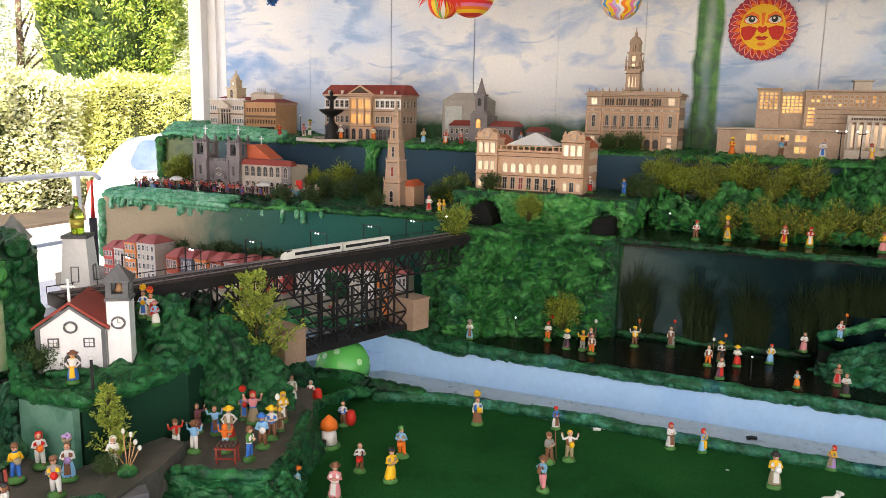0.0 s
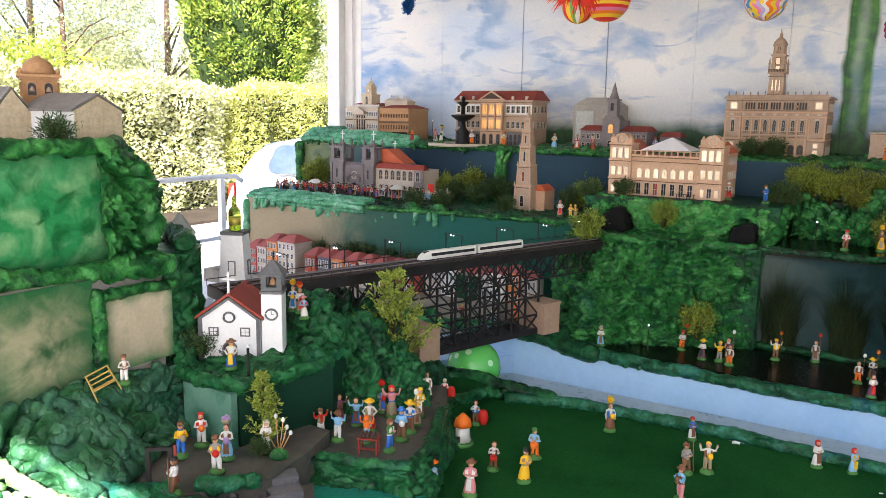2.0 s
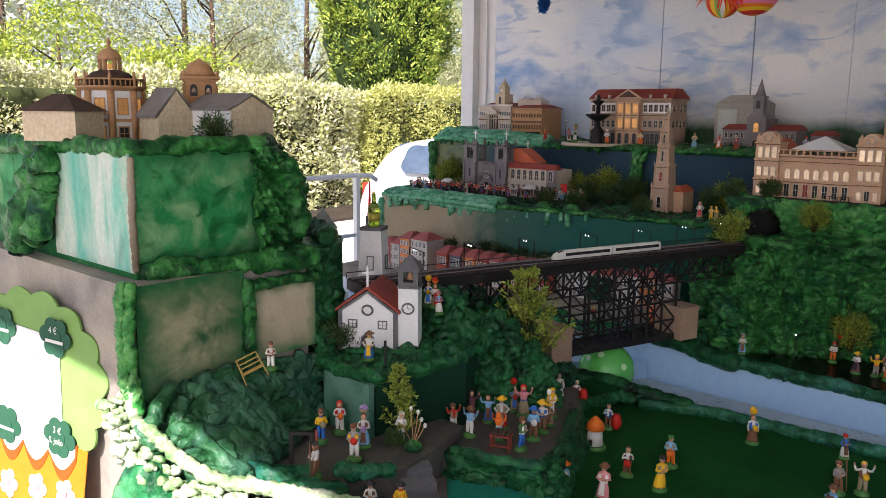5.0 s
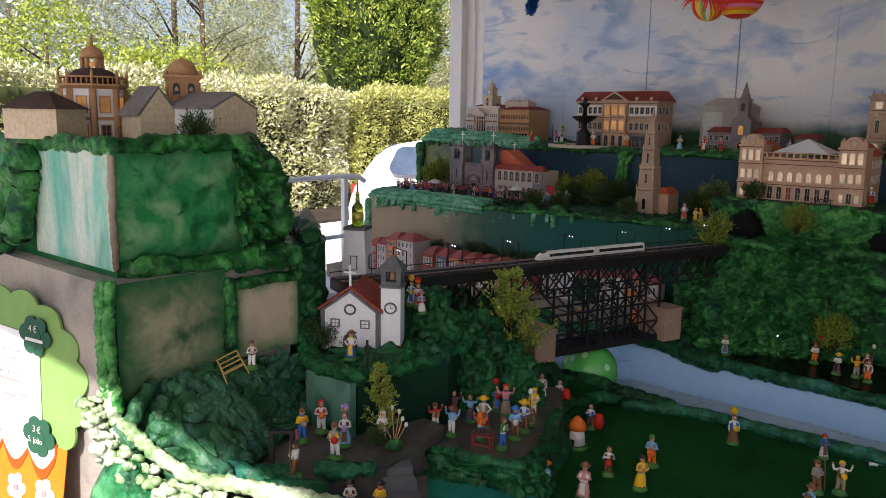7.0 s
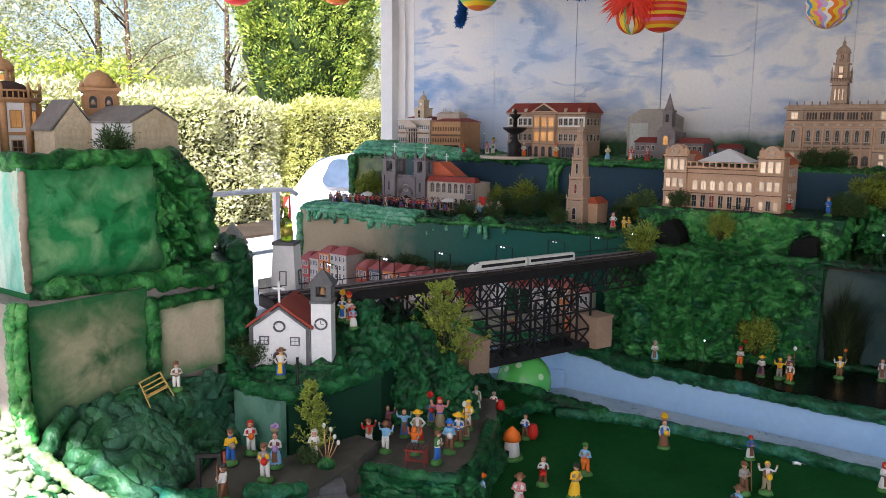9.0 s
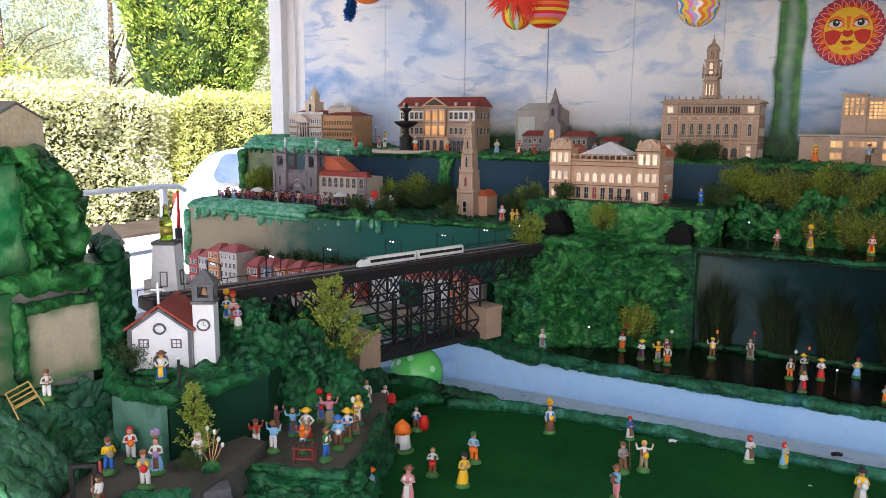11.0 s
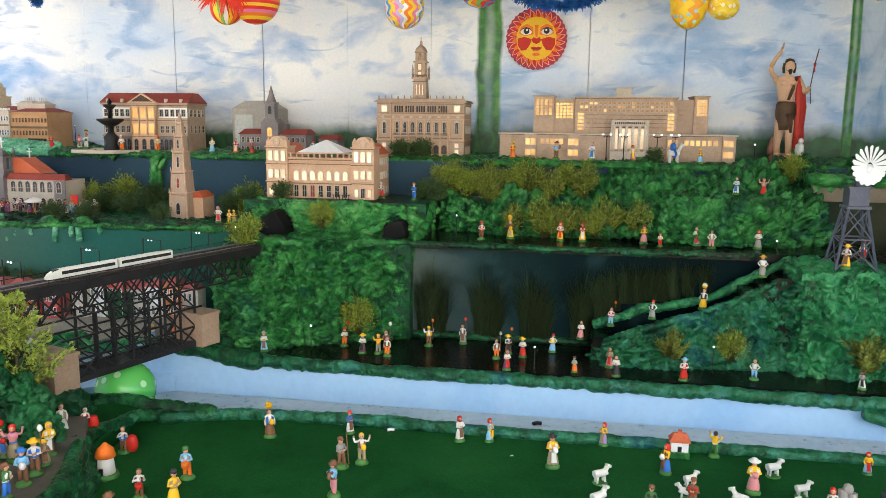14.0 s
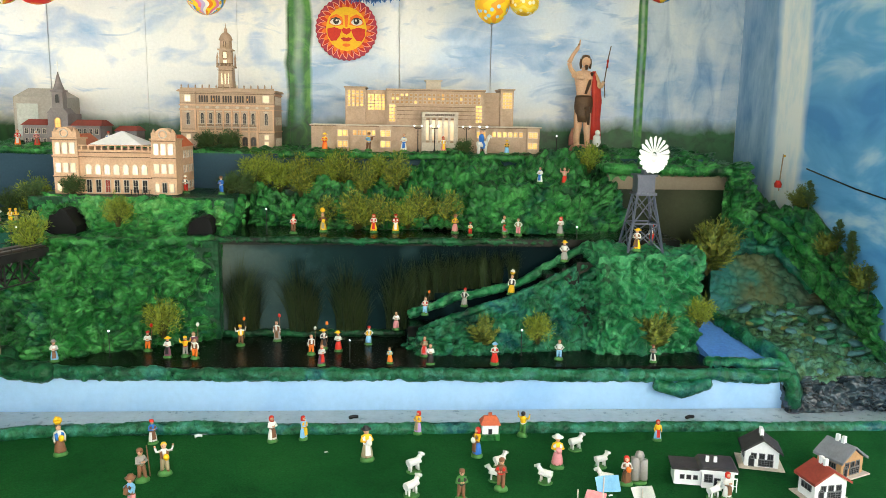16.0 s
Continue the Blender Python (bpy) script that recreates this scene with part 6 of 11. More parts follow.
    for x in spaced(-0.45, -0.31, 5) + spaced(0.40, 0.60, 6):
        part("lit_window", window_mesh(0.02, 0.028, mdf_pale, lit, False, (1, 1)), None, t, at=pose(x, 0, 0.10))
    one("sign_bars", portico, brown_roof, lambda bm: [box(bm, -0.01 + 0.012 * i, -0.002 + 0.012 * i, -0.072, -0.0703, 0.222, 0.234) for i in range(15)], "row of small dark letters")


def station():
    t = thing("railway_station", "pink-brown wooden model station with two domed towers", "building", pose(-1.185, 4.86, 0.99, 0, 0, -1))
    one("wall", t, mdf_pink, lambda bm: (box(bm, -0.19, 0.19, 0, 0.28, 0, 0.222), box(bm, -0.192, 0.192, -0.01, -0.0005, 0.195, 0.203), box(bm, -0.192, 0.192, -0.008, -0.0005, 0.085, 0.092)))
    one("cornice", t, mdf_pink, lambda bm: (box(bm, -0.192, 0.192, -0.014, 0.28, 0.223, 0.232), [box(bm, x - 0.004, x + 0.004, -0.01, 0.0, 0.2325, 0.252) for x in spaced(-0.19, 0.19, 11)], box(bm, -0.192, 0.192, -0.008, -0.002, 0.253, 0.258)), "balustraded cornice")
    one("glass_roof", t, white_paint, lambda bm: (hip(bm, -0.15, 0.13, 0.02, 0.25, 0.2585, 0.07, 0.135, 0.11),), "white hipped roof")
    for sx, w in ((-1, "left"), (1, "right")):
        cx = 0.255 * sx
        tw = one("tower", t, mdf_pink, lambda bm: (box(bm, cx - 0.064, cx + 0.064, -0.02, 0.10, 0, 0.285), box(bm, cx - 0.07, cx + 0.07, -0.028, 0.106, 0.286, 0.295), box(bm, cx - 0.068, cx + 0.068, -0.026, -0.0205, 0.195, 0.203), box(bm, cx - 0.068, cx + 0.068, -0.026, -0.0205, 0.092, 0.099),
            prism(bm, [(cx + 0.045 * math.cos(a), 0.2955 + 0.01 + 0.045 * max(0, math.sin(a))) for a in [math.pi * i / 10 for i in range(11)]] + [(cx - 0.045, 0.2955), (cx + 0.045, 0.2955)], -0.02, 0.07)), "corner tower with rounded gable")
        one("round_window", tw, mdf_pale, lambda bm: [tube(bm, [(cx + 0.02 * math.cos(a), -0.023, 0.318 + 0.02 * math.sin(a)) for a in [6.2832 * i / 14 for i in range(15)]], 0.004, 6)])
        one("side_wing", t, mdf_pink, lambda bm: box(bm, cx - 0.06, cx + 0.06, 0.1005, 0.32, 0, 0.25))
        one("wing_roof", t, orange_roof, lambda bm: hip(bm, cx - 0.066, cx + 0.066, 0.107, 0.33, 0.2505, 0.06, 0.05, 0.05))
        for x in (cx - 0.038, cx, cx + 0.038):
            for z, h in ((0.115, 0.045), (0.212, 0.055)):
                part("lit_window", window_mesh(0.024, h, mdf_pale, lit_white, False, (0, 1)), None, t, at=pose(x, -0.02, z))
        part("window", window_mesh(0.022, 0.05, mdf_pale, dark_glass, False, (1, 0)), None, t, at=pose(cx, -0.02, 0.012))
        for x in (cx - 0.038, cx + 0.038):
            part("lit_window", window_mesh(0.02, 0.04, mdf_pale, lit_white, False, (0, 0)), None, t, at=pose(x, -0.02, 0.015))
        for q in (-0.05, 0.05):
            one("pinnacle", t, mdf_pink, lambda bm: (box(bm, cx + q - 0.012, cx + q + 0.012, -0.02, 0.004, 0.2956, 0.325), lathe(bm, [(0.012, 0.3255), (0.002, 0.345)], 6, (cx + q, -0.008, 0))))
    for x in spaced(-0.17, 0.17, 7):
        part("lit_window", window_mesh(0.026, 0.036, mdf_pale, lit_white, True, (1, 0)), None, t, at=pose(x, 0, 0.105))
        part("door", window_mesh(0.024, 0.065, mdf_pale, red_roof if abs(x + 0.05) < 0.02 else dark_glass, False, (1, 1)), None, t, at=pose(x, 0, 0.008))
    for z in (0.02, 0.11, 0.19):
        windows(t, window_mesh(0.02, 0.036, mdf_pale, dark_glass, False, (1, 1)), spaced(0.11, 0.31, 4), z, 0.315, 90)
    courses(t, -0.19, 0.19, -0.0105, (0.083, 0.193, 0.217))
    for cx in (-0.255, 0.255):
        courses(t, cx - 0.066, cx + 0.066, -0.0265, (0.088, 0.191, 0.281))
    one("platform_rail", t, black_iron, lambda bm: (box(bm, 0.08, 0.19, -0.05, -0.047, 0.025, 0.028), [box(bm, x - 0.0015, x + 0.0015, -0.05, -0.047, 0, 0.0249) for x in spaced(0.08, 0.19, 6)]), "low black railing")


def clock_tower_church():
    t = thing("bell_tower", "slender tapering brown wooden model bell tower", "building", pose(-2.045, 4.88, 0.845) @ Matrix.Diagonal((0.74, 0.74, 1.04, 1)))
    if t:
        for z0, z1, a, b in ((0, 0.15, 0.075, 0.068), (0.155, 0.27, 0.062, 0.056), (0.275, 0.38, 0.05, 0.044), (0.385, 0.47, 0.038, 0.032), (0.475, 0.54, 0.026, 0.02)):
            one("tier", t, mdf, lambda bm: hip(bm, -a * 1.1, a * 1.1, -a * 1.1, a * 1.1, z0, z1 - z0, (a - b) * 1.1, (a - b) * 1.1))
            one("ledge", t, mdf_pink, lambda bm: box(bm, -b * 1.1 - 0.006, b * 1.1 + 0.006, -b * 1.1 - 0.006, b * 1.1 + 0.006, z1 + 0.0003, z1 + 0.0047))
            one("string_course", t, mdf_edge, lambda bm: box(bm, -b * 1.1 - 0.0035, b * 1.1 + 0.0035, -b * 1.1 - 0.0035, -b * 1.1 + 0.002, z1 - 0.012, z1 - 0.008))
            for s in (-1, 1):
                one("pinnacle", t, mdf_pale, lambda bm: lathe(bm, [(0.006, z1 + 0.005), (0.004, z1 + 0.014), (0.001, z1 + 0.026)], 6, (s * b * 1.1, -b * 1.1, 0)))
            for q in (-1, 1):
                one_bar("rib", t, (q * a * 0.98, -a * 1.1, z0), (q * b * 0.98, -b * 1.1, z1), 0.006, mdf_pink)
        one("spire", t, mdf, lambda bm: lathe(bm, [(0.022, 0.546), (0.014, 0.575), (0.005, 0.60), (0.002, 0.62)], 8))
    for z, w, h, y, m in ((0.03, 0.03, 0.05, -0.083, dark_glass), (0.18, 0.022, 0.045, -0.069, red_roof), (0.295, 0.018, 0.05, -0.056, dark_glass), (0.40, 0.014, 0.04, -0.042, dark_glass)):
        part("window", window_mesh(w, h, mdf_pale, m, True, (0, 1)), None, t, at=pose(0, y, z))
    nave = one("nave", t, mdf_pink, lambda bm: box(bm, 0.05, 0.16, 0.02, 0.22, 0, 0.12), "low church nave")
    one("roof", nave, orange_roof, lambda bm: hip(bm, 0.045, 0.166, 0.014, 0.226, 0.121, 0.035, 0.05, 0.03))


def cathedral():
    t = thing("cathedral", "dark grey model cathedral with twin towers and cloister wing", "building", pose(-3.44, 4.92, 0.85))
    for x0, x1 in ((-0.19, -0.075), (0.095, 0.20)):
        tw = one("tower", t, mdf_grey, lambda bm: (box(bm, x0, x1, -0.02, 0.10, 0, 0.245), box(bm, x0 - 0.006, x1 + 0.006, -0.026, 0.106, 0.2455, 0.254), box(bm, x0 - 0.006, x1 + 0.006, -0.026, 0.106, 0.33, 0.34), box(bm, x0 - 0.005, x1 + 0.005, -0.025, -0.0205, 0.225, 0.231),
            [box(bm, p, p + 0.03, q, q + 0.03, 0.2545, 0.3295) for p in (x0, x1 - 0.03) for q in (-0.02, 0.07)], [box(bm, p, p + 0.016, -0.029, -0.0205, 0, 0.224) for p in (x0, x1 - 0.016)],
            [box(bm, p - 0.006, p + 0.006, -0.024, -0.012, 0.3405, 0.356) for p in spaced(x0 + 0.018, x1 - 0.018, 4)],
            [lathe(bm, [(0.009, 0.3405), (0.009, 0.36), (0.012, 0.366), (0.002, 0.395)], 6, (x, y, 0)) for x in (x0 + 0.01, x1 - 0.01) for y in (-0.01, 0.09)],
            lathe(bm, [(0.03, 0.3405), (0.026, 0.36), (0.012, 0.375), (0.003, 0.385)], 10, ((x0 + x1) / 2, 0.04, 0))))
        one("bell", tw, black_iron, lambda bm: lathe(bm, [(0.022, 0.268), (0.02, 0.275), (0.014, 0.295), (0.01, 0.306), (0.003, 0.31), (0.003, 0.33)], 12, ((x0 + x1) / 2, 0.0, 0)))
        part("slit_window", window_mesh(0.012, 0.06, mdf_grey, dark_glass, False, (0, 0)), None, tw, at=pose((x0 + x1) / 2, -0.021, 0.12))
    one("front", t, mdf_grey, lambda bm: (box(bm, -0.0745, 0.0945, 0.0, 0.25, 0, 0.21), [box(bm, x - 0.007, x + 0.007, -0.004, 0.01, 0.2105, 0.232) for x in spaced(-0.07, 0.09, 8)], box(bm, -0.07, 0.09, -0.006, -0.0005, 0.185, 0.192)), "battlemented front wall")
    one("rose_window", t, mdf_pale, lambda bm: ([tube(bm, [(0.01 + 0.026 * math.cos(a), -0.004, 0.14 + 0.026 * math.sin(a)) for a in [6.2832 * i / 16 for i in range(17)]], 0.004, 6)], [tube(bm, [(0.01, -0.003, 0.14), (0.01 + 0.025 * math.cos(a), -0.003, 0.14 + 0.025 * math.sin(a))], 0.002, 4) for a in [6.2832 * i / 8 for i in range(8)]]))
    one("portal_arch", t, mdf_grey, lambda bm: [tube(bm, [(0.01 + r * math.cos(a), -0.006, 0.09 + r * math.sin(a)) for a in [math.pi * i / 12 for i in range(13)]] , 0.005, 6) for r in (0.05, 0.062)])
    part("portal", window_mesh(0.05, 0.06, mdf_grey, dark_glass, True, (1, 0)), None, t, at=pose(0.01, -0.001, 0.002))
    cross(t, -0.13, 0.04, 0.385, 0.07, white_paint)
    cross(t, 0.15, 0.04, 0.385, 0.07, white_paint)
    cross(t, 0.28, 0.12, 0.33, 0.06, white_paint)
    one("nave_roof", t, orange_roof, lambda bm: prism(bm, [(0.205, 0.235), (0.40, 0.235), (0.26, 0.33), (0.205, 0.33)], 0.06, 0.20))
    one("nave", t, mdf_grey, lambda bm: box(bm, 0.201, 0.40, 0.055, 0.21, 0.0, 0.234))
    one("wing", t, mdf_pale, lambda bm: (box(bm, 0.2005, 0.60, 0.0, 0.0545, 0, 0.20), box(bm, 0.4005, 0.60, 0.055, 0.20, 0, 0.20), box(bm, 0.2005, 0.602, -0.006, -0.0005, 0.105, 0.112)), "pale cloister wing")
    one("wing_roof", t, red_roof, lambda bm: hip(bm, 0.202, 0.615, -0.015, 0.054, 0.2005, 0.035, 0.015, 0.02))
    one("wing_end", t, mdf_grey, lambda bm: box(bm, 0.53, 0.606, -0.012, -0.0065, 0, 0.198))
    w = window_mesh(0.03, 0.05, mdf_pale, dark_glass, True, (1, 1))
    for z in (0.022, 0.125):
        windows(t, w, spaced(0.22, 0.52, 6), z)
        part("window", w, None, t, at=pose(0.565, -0.012, z))


for build in (palace_with_dome, long_palace, fountain, grey_hall, small_church, city_hall, big_museum, station, clock_tower_church, cathedral):
    build()


def street_house(x, w, h, wall_mat, roof_mat, floors, cols, y=4.22, z=0.36, d=0.16, group="riverside houses", label="narrow painted model town house with pink roof"):
    t = thing("town_house", label, "house", pose(x, y, z, 0, 0, -4), group)
    one("wall", t, wall_mat, lambda bm: (box(bm, 0, w - 0.002, 0, d, 0, h), box(bm, -0.002, w, -0.004, -0.0003, h - 0.008, h)))
    one("roof", t, roof_mat, lambda bm: hip(bm, -0.003, w + 0.001, -0.008, d + 0.005, h + 0.0005, 0.042, w * 0.3, d * 0.42))
    win = window_mesh(w / cols * 0.45, h / floors * 0.55, white_wall, dark_glass, False, (1, 1))
    for f in range(floors):
        windows(t, win, spaced(0.004, w - 0.006, cols), h * (f + 0.2) / floors)
    return t


w_pink = paint("pink_render", [(0.46, 0.07, 0.06), (0.52, 0.10, 0.08)], 12, 80, 0.6, 0.2, 0.001)
w_orange = paint("orange_render", [(0.68, 0.22, 0.06), (0.74, 0.28, 0.09)], 12, 80, 0.6, 0.2, 0.001)
w_pale = paint("pale_render", [(0.62, 0.56, 0.50), (0.56, 0.50, 0.46)], 12, 80, 0.6, 0.2, 0.001)
w_brick = paint("brick_render", [(0.34, 0.06, 0.035), (0.40, 0.09, 0.05)], 12, 80, 0.7, 0.2, 0.001)
w_slate = paint("slate_render", [(0.12, 0.13, 0.18), (0.16, 0.17, 0.22)], 12, 80, 0.7, 0.2, 0.001)
x = -3.80
for w, h, m, fl, co in ((0.09, 0.17, w_pink, 3, 3), (0.09, 0.18, w_pale, 3, 3), (0.10, 0.225, w_orange, 4, 3), (0.16, 0.23, w_pale, 4, 4)):
    street_house(x, w, h, m, pink_roof, fl, co, label="tall %s model town house with pink roof" % m.name.split("_")[0])
    x += w
x = -3.27
for i, m in enumerate((w_brick, w_slate, w_orange, w_brick, w_pale, w_pink, w_brick, w_pink)):
    street_house(x, 0.098, 0.17 - 0.002 * i, m, pink_roof, 2, 3, 4.20 + 0.012 * i, label="low %s model terrace house with pink roof" % m.name.split("_")[0])
    x += 0.1
x = -2.44
for i, m in enumerate((w_pale, white_wall, w_pink, w_pale, white_wall, w_orange, w_pale)):
    street_house(x, 0.098, 0.155 + 0.012 * (i % 3), m, pink_roof, 2, 3, 4.355 + 0.15 * (x + 2.4), 0.3605, 0.08, label="low %s model terrace house under the railway bridge" % m.name.split("_")[0])
    x += 0.1

# ---- chapel, bottle tower, bridge, train ----


def chapel():
    t = thing("chapel", "small white model chapel with red roof and grey trim", "church", pose(-1.985, 2.235, 0.585, 0, 0, 31) @ Matrix.Diagonal((1.10, 1.0, 1.0, 1)))
    W, E, A, D = 0.188, 0.15, 0.225, 0.21
    one("wall", t, white_wall, lambda bm: prism(bm, [(0, 0), (W, 0), (W, E), (W / 2, A), (0, E)], 0, D))
    one("roof", t, red_roof, lambda bm: (prism(bm, [(-0.012, E - 0.004), (W / 2, A + 0.005), (W / 2, A + 0.014), (-0.012, E + 0.006)], -0.006, D + 0.006), prism(bm, [(W + 0.012, E - 0.004), (W + 0.012, E + 0.006), (W / 2, A + 0.0141), (W / 2, A + 0.0051)], -0.006, D + 0.006)))
    one("corner_trim", t, grey_trim, lambda bm: (box(bm, -0.003, 0.010, -0.004, -0.0004, 0, E), box(bm, W - 0.010, W + 0.001, -0.004, -0.0004, 0, E), box(bm, -0.004, -0.0004, 0, 0.01, 0, E), box(bm, 0.0105, W - 0.0105, -0.004, -0.0004, 0, 0.010)))
    one("gable_trim", t, grey_trim, lambda bm: (prism(bm, [(-0.002, E + 0.0005), (-0.002, E - 0.010), (W / 2, A - 0.010), (W / 2, A)], -0.0042, -0.0004), prism(bm, [(W, E + 0.0005), (W / 2 + 0.0002, A), (W / 2 + 0.0002, A - 0.010), (W, E - 0.010)], -0.0042, -0.0004)))
    one("round_window", t, grey_trim, lambda bm: tube(bm, [(W / 2 + 0.017 * math.cos(a), -0.003, 0.155 + 0.017 * math.sin(a)) for a in [6.2832 * i / 18 for i in range(19)]], 0.0035, 6))
    w = window_mesh(0.024, 0.024, grey_trim, white_wall, False, (1, 1), 0.005)
    windows(t, w, (0.045, W - 0.045), 0.092)
    door = part("door", window_mesh(0.036, 0.045, grey_trim, brown_roof, True, (1, 0), 0.006), None, t, at=pose(W / 2, 0, 0.002))
    c = cross(t, W / 2, 0.004, A + 0.012, 0.075, white_paint)
    tower = one("tower", t, white_wall, lambda bm: box(bm, W + 0.004, W + 0.068, 0.01, 0.075, 0, 0.235), "white bell tower")
    one("belfry_floor", tower, grey_trim, lambda bm: box(bm, W + 0.0, W + 0.072, 0.006, 0.079, 0.2355, 0.245))
    one("belfry_parapet", tower, grey_trim, lambda bm: box(bm, W + 0.0045, W + 0.0675, 0.0105, 0.0745, 0.2455, 0.258))
    one("belfry_cornice", tower, grey_trim, lambda bm: box(bm, W - 0.002, W + 0.074, 0.004, 0.081, 0.2955, 0.303))
    for x in (W + 0.004, W + 0.052):
        for y in (0.01, 0.059):
            one("belfry_post", tower, grey_trim, lambda bm: box(bm, x, x + 0.016, y, y + 0.016, 0.2455, 0.295))
    one("spire", tower, grey_trim, lambda bm: hip(bm, W - 0.004, W + 0.076, 0.002, 0.083, 0.3035, 0.045, 0.036, 0.037), "grey pyramid roof")
    one("bell", tower, mdf_tan, lambda bm: lathe(bm, [(0.013, 0.262), (0.01, 0.27), (0.007, 0.282), (0.002, 0.288)], 10, (W + 0.036, 0.042, 0)))
    one("clock", tower, [white_wall, grey_trim], lambda bm: (prism(bm, [(W + 0.036 + 0.017 * math.cos(6.2832 * i / 18), 0.165 + 0.017 * math.sin(6.2832 * i / 18)) for i in range(18)], 0.006, 0.0095), tube(bm, [(W + 0.036 + 0.018 * math.cos(a), 0.007, 0.165 + 0.018 * math.sin(a)) for a in [6.2832 * i / 18 for i in range(19)]], 0.0035, 6, 1), box(bm, W + 0.035, W + 0.037, 0.004, 0.0058, 0.165, 0.178, 1), box(bm, W + 0.037, W + 0.045, 0.004, 0.0058, 0.164, 0.166, 1)), "round clock face with grey rim")
    part("tower_door", window_mesh(0.022, 0.022, grey_trim, dark_glass, True, (0, 0)), None, tower, at=pose(W + 0.036, 0.0095, 0.002))
    one("lean_to", t, [white_wall, grey_trim], lambda bm: (box(bm, -0.05, -0.0045, 0.05, 0.13, 0, 0.05), prism(bm, [(-0.06, 0.050), (-0.004, 0.075), (-0.004, 0.082), (-0.06, 0.058)], 0.042, 0.138, 1)), "lean-to with grey roof")


def bottle_tower():
    t = thing("watch_tower", "white tapering model tower with grey framed openings", "tower", pose(-2.145, 2.56, 0.60, 0, 0, 28))
    def body(bm):
        v = [bm.verts.new((sx * r, sy * r, z)) for z, r in ((0, 0.062), (0.37, 0.040)) for sx, sy in ((-1, -1), (1, -1), (1, 1), (-1, 1))]
        for q in ((3, 2, 1, 0), (4, 5, 6, 7), (0, 1, 5, 4), (1, 2, 6, 5), (2, 3, 7, 6), (3, 0, 4, 7)):
            bm.faces.new([v[i] for i in q])
    one("shaft", t, white_wall, body)
    one("cap", t, grey_trim, lambda bm: box(bm, -0.044, 0.044, -0.044, 0.044, 0.3705, 0.383))
    for x, y, turn in ((0, -0.049, 0), (0.049, 0, 90)):
        part("opening", window_mesh(0.022, 0.05, grey_trim, white_wall, False, (0, 0), 0.005), None, t, at=pose(x, y, 0.22, -4 if turn == 0 else 0, 0 if turn == 0 else -4, turn))
        part("opening", window_mesh(0.022, 0.05, grey_trim, white_wall, False, (0, 0), 0.005), None, t, at=pose(x * 1.15, y * 1.15, 0.10, -4 if turn == 0 else 0, 0 if turn == 0 else -4, turn))
    m, nt, b = nodes_of("green_bottle_glass")
    b.inputs["Base Color"].default_value = (0.42, 0.55, 0.05, 1)
    b.inputs["Roughness"].default_value = 0.06
    b.inputs["Transmission Weight"].default_value = 0.92
    s = thing("bottle", "small green glass bottle standing on the tower", "bottle", pose(-2.145, 2.56, 0.9835))
    one("glass", s, m, lambda bm: lathe(bm, [(0.02, 0), (0.0235, 0.004), (0.0235, 0.072), (0.0175, 0.085), (0.0092, 0.093), (0.0082, 0.122), (0.0098, 0.1225), (0.0098, 0.1262)], 20))
    one("foil", s, paint("gold_foil", [(0.5, 0.42, 0.08), (0.6, 0.5, 0.1)], 40, 200, 0.4, 0.1, 0.001, 0.6), lambda bm: lathe(bm, [(0.0242, 0.022), (0.0242, 0.052)], 20), "gold label band")
    one("cork", s, mdf_tan, lambda bm: lathe(bm, [(0.007, 0.1265), (0.0072, 0.134)], 12))


BEAM = {}


def beam(name, parent, p, q, w, mat, h=None):
    """A straight bar from p to q; all bars of a material share one mesh."""
    if mat.name not in BEAM:
        bm = bmesh.new()
        box(bm, -0.5, 0.5, -0.5, 0.5, 0, 1)
        BEAM[mat.name] = mesh_of("bar", bm, mat)
    p, q = Vector(p), Vector(q)
    d = q - p
    r = d.to_track_quat("Z", "Y").to_matrix().to_4x4()
    return part(name, BEAM[mat.name], None, parent, at=Matrix.Translation(p) @ r @ Matrix.Diagonal((w, h or w, d.length, 1)))


A0, B0 = Vector((-1.345, 4.50, 0.80)), Vector((-2.10, 2.36, 0.80))
ALONG = (B0 - A0).normalized()
SIDE = Vector((-ALONG.y, ALONG.x, 0))


def on_line(y, side=0.0, z=0.80):
    k = (y - A0.y) / ALONG.y
    p = A0 + ALONG * k + SIDE * side
    return Vector((p.x, p.y, z))


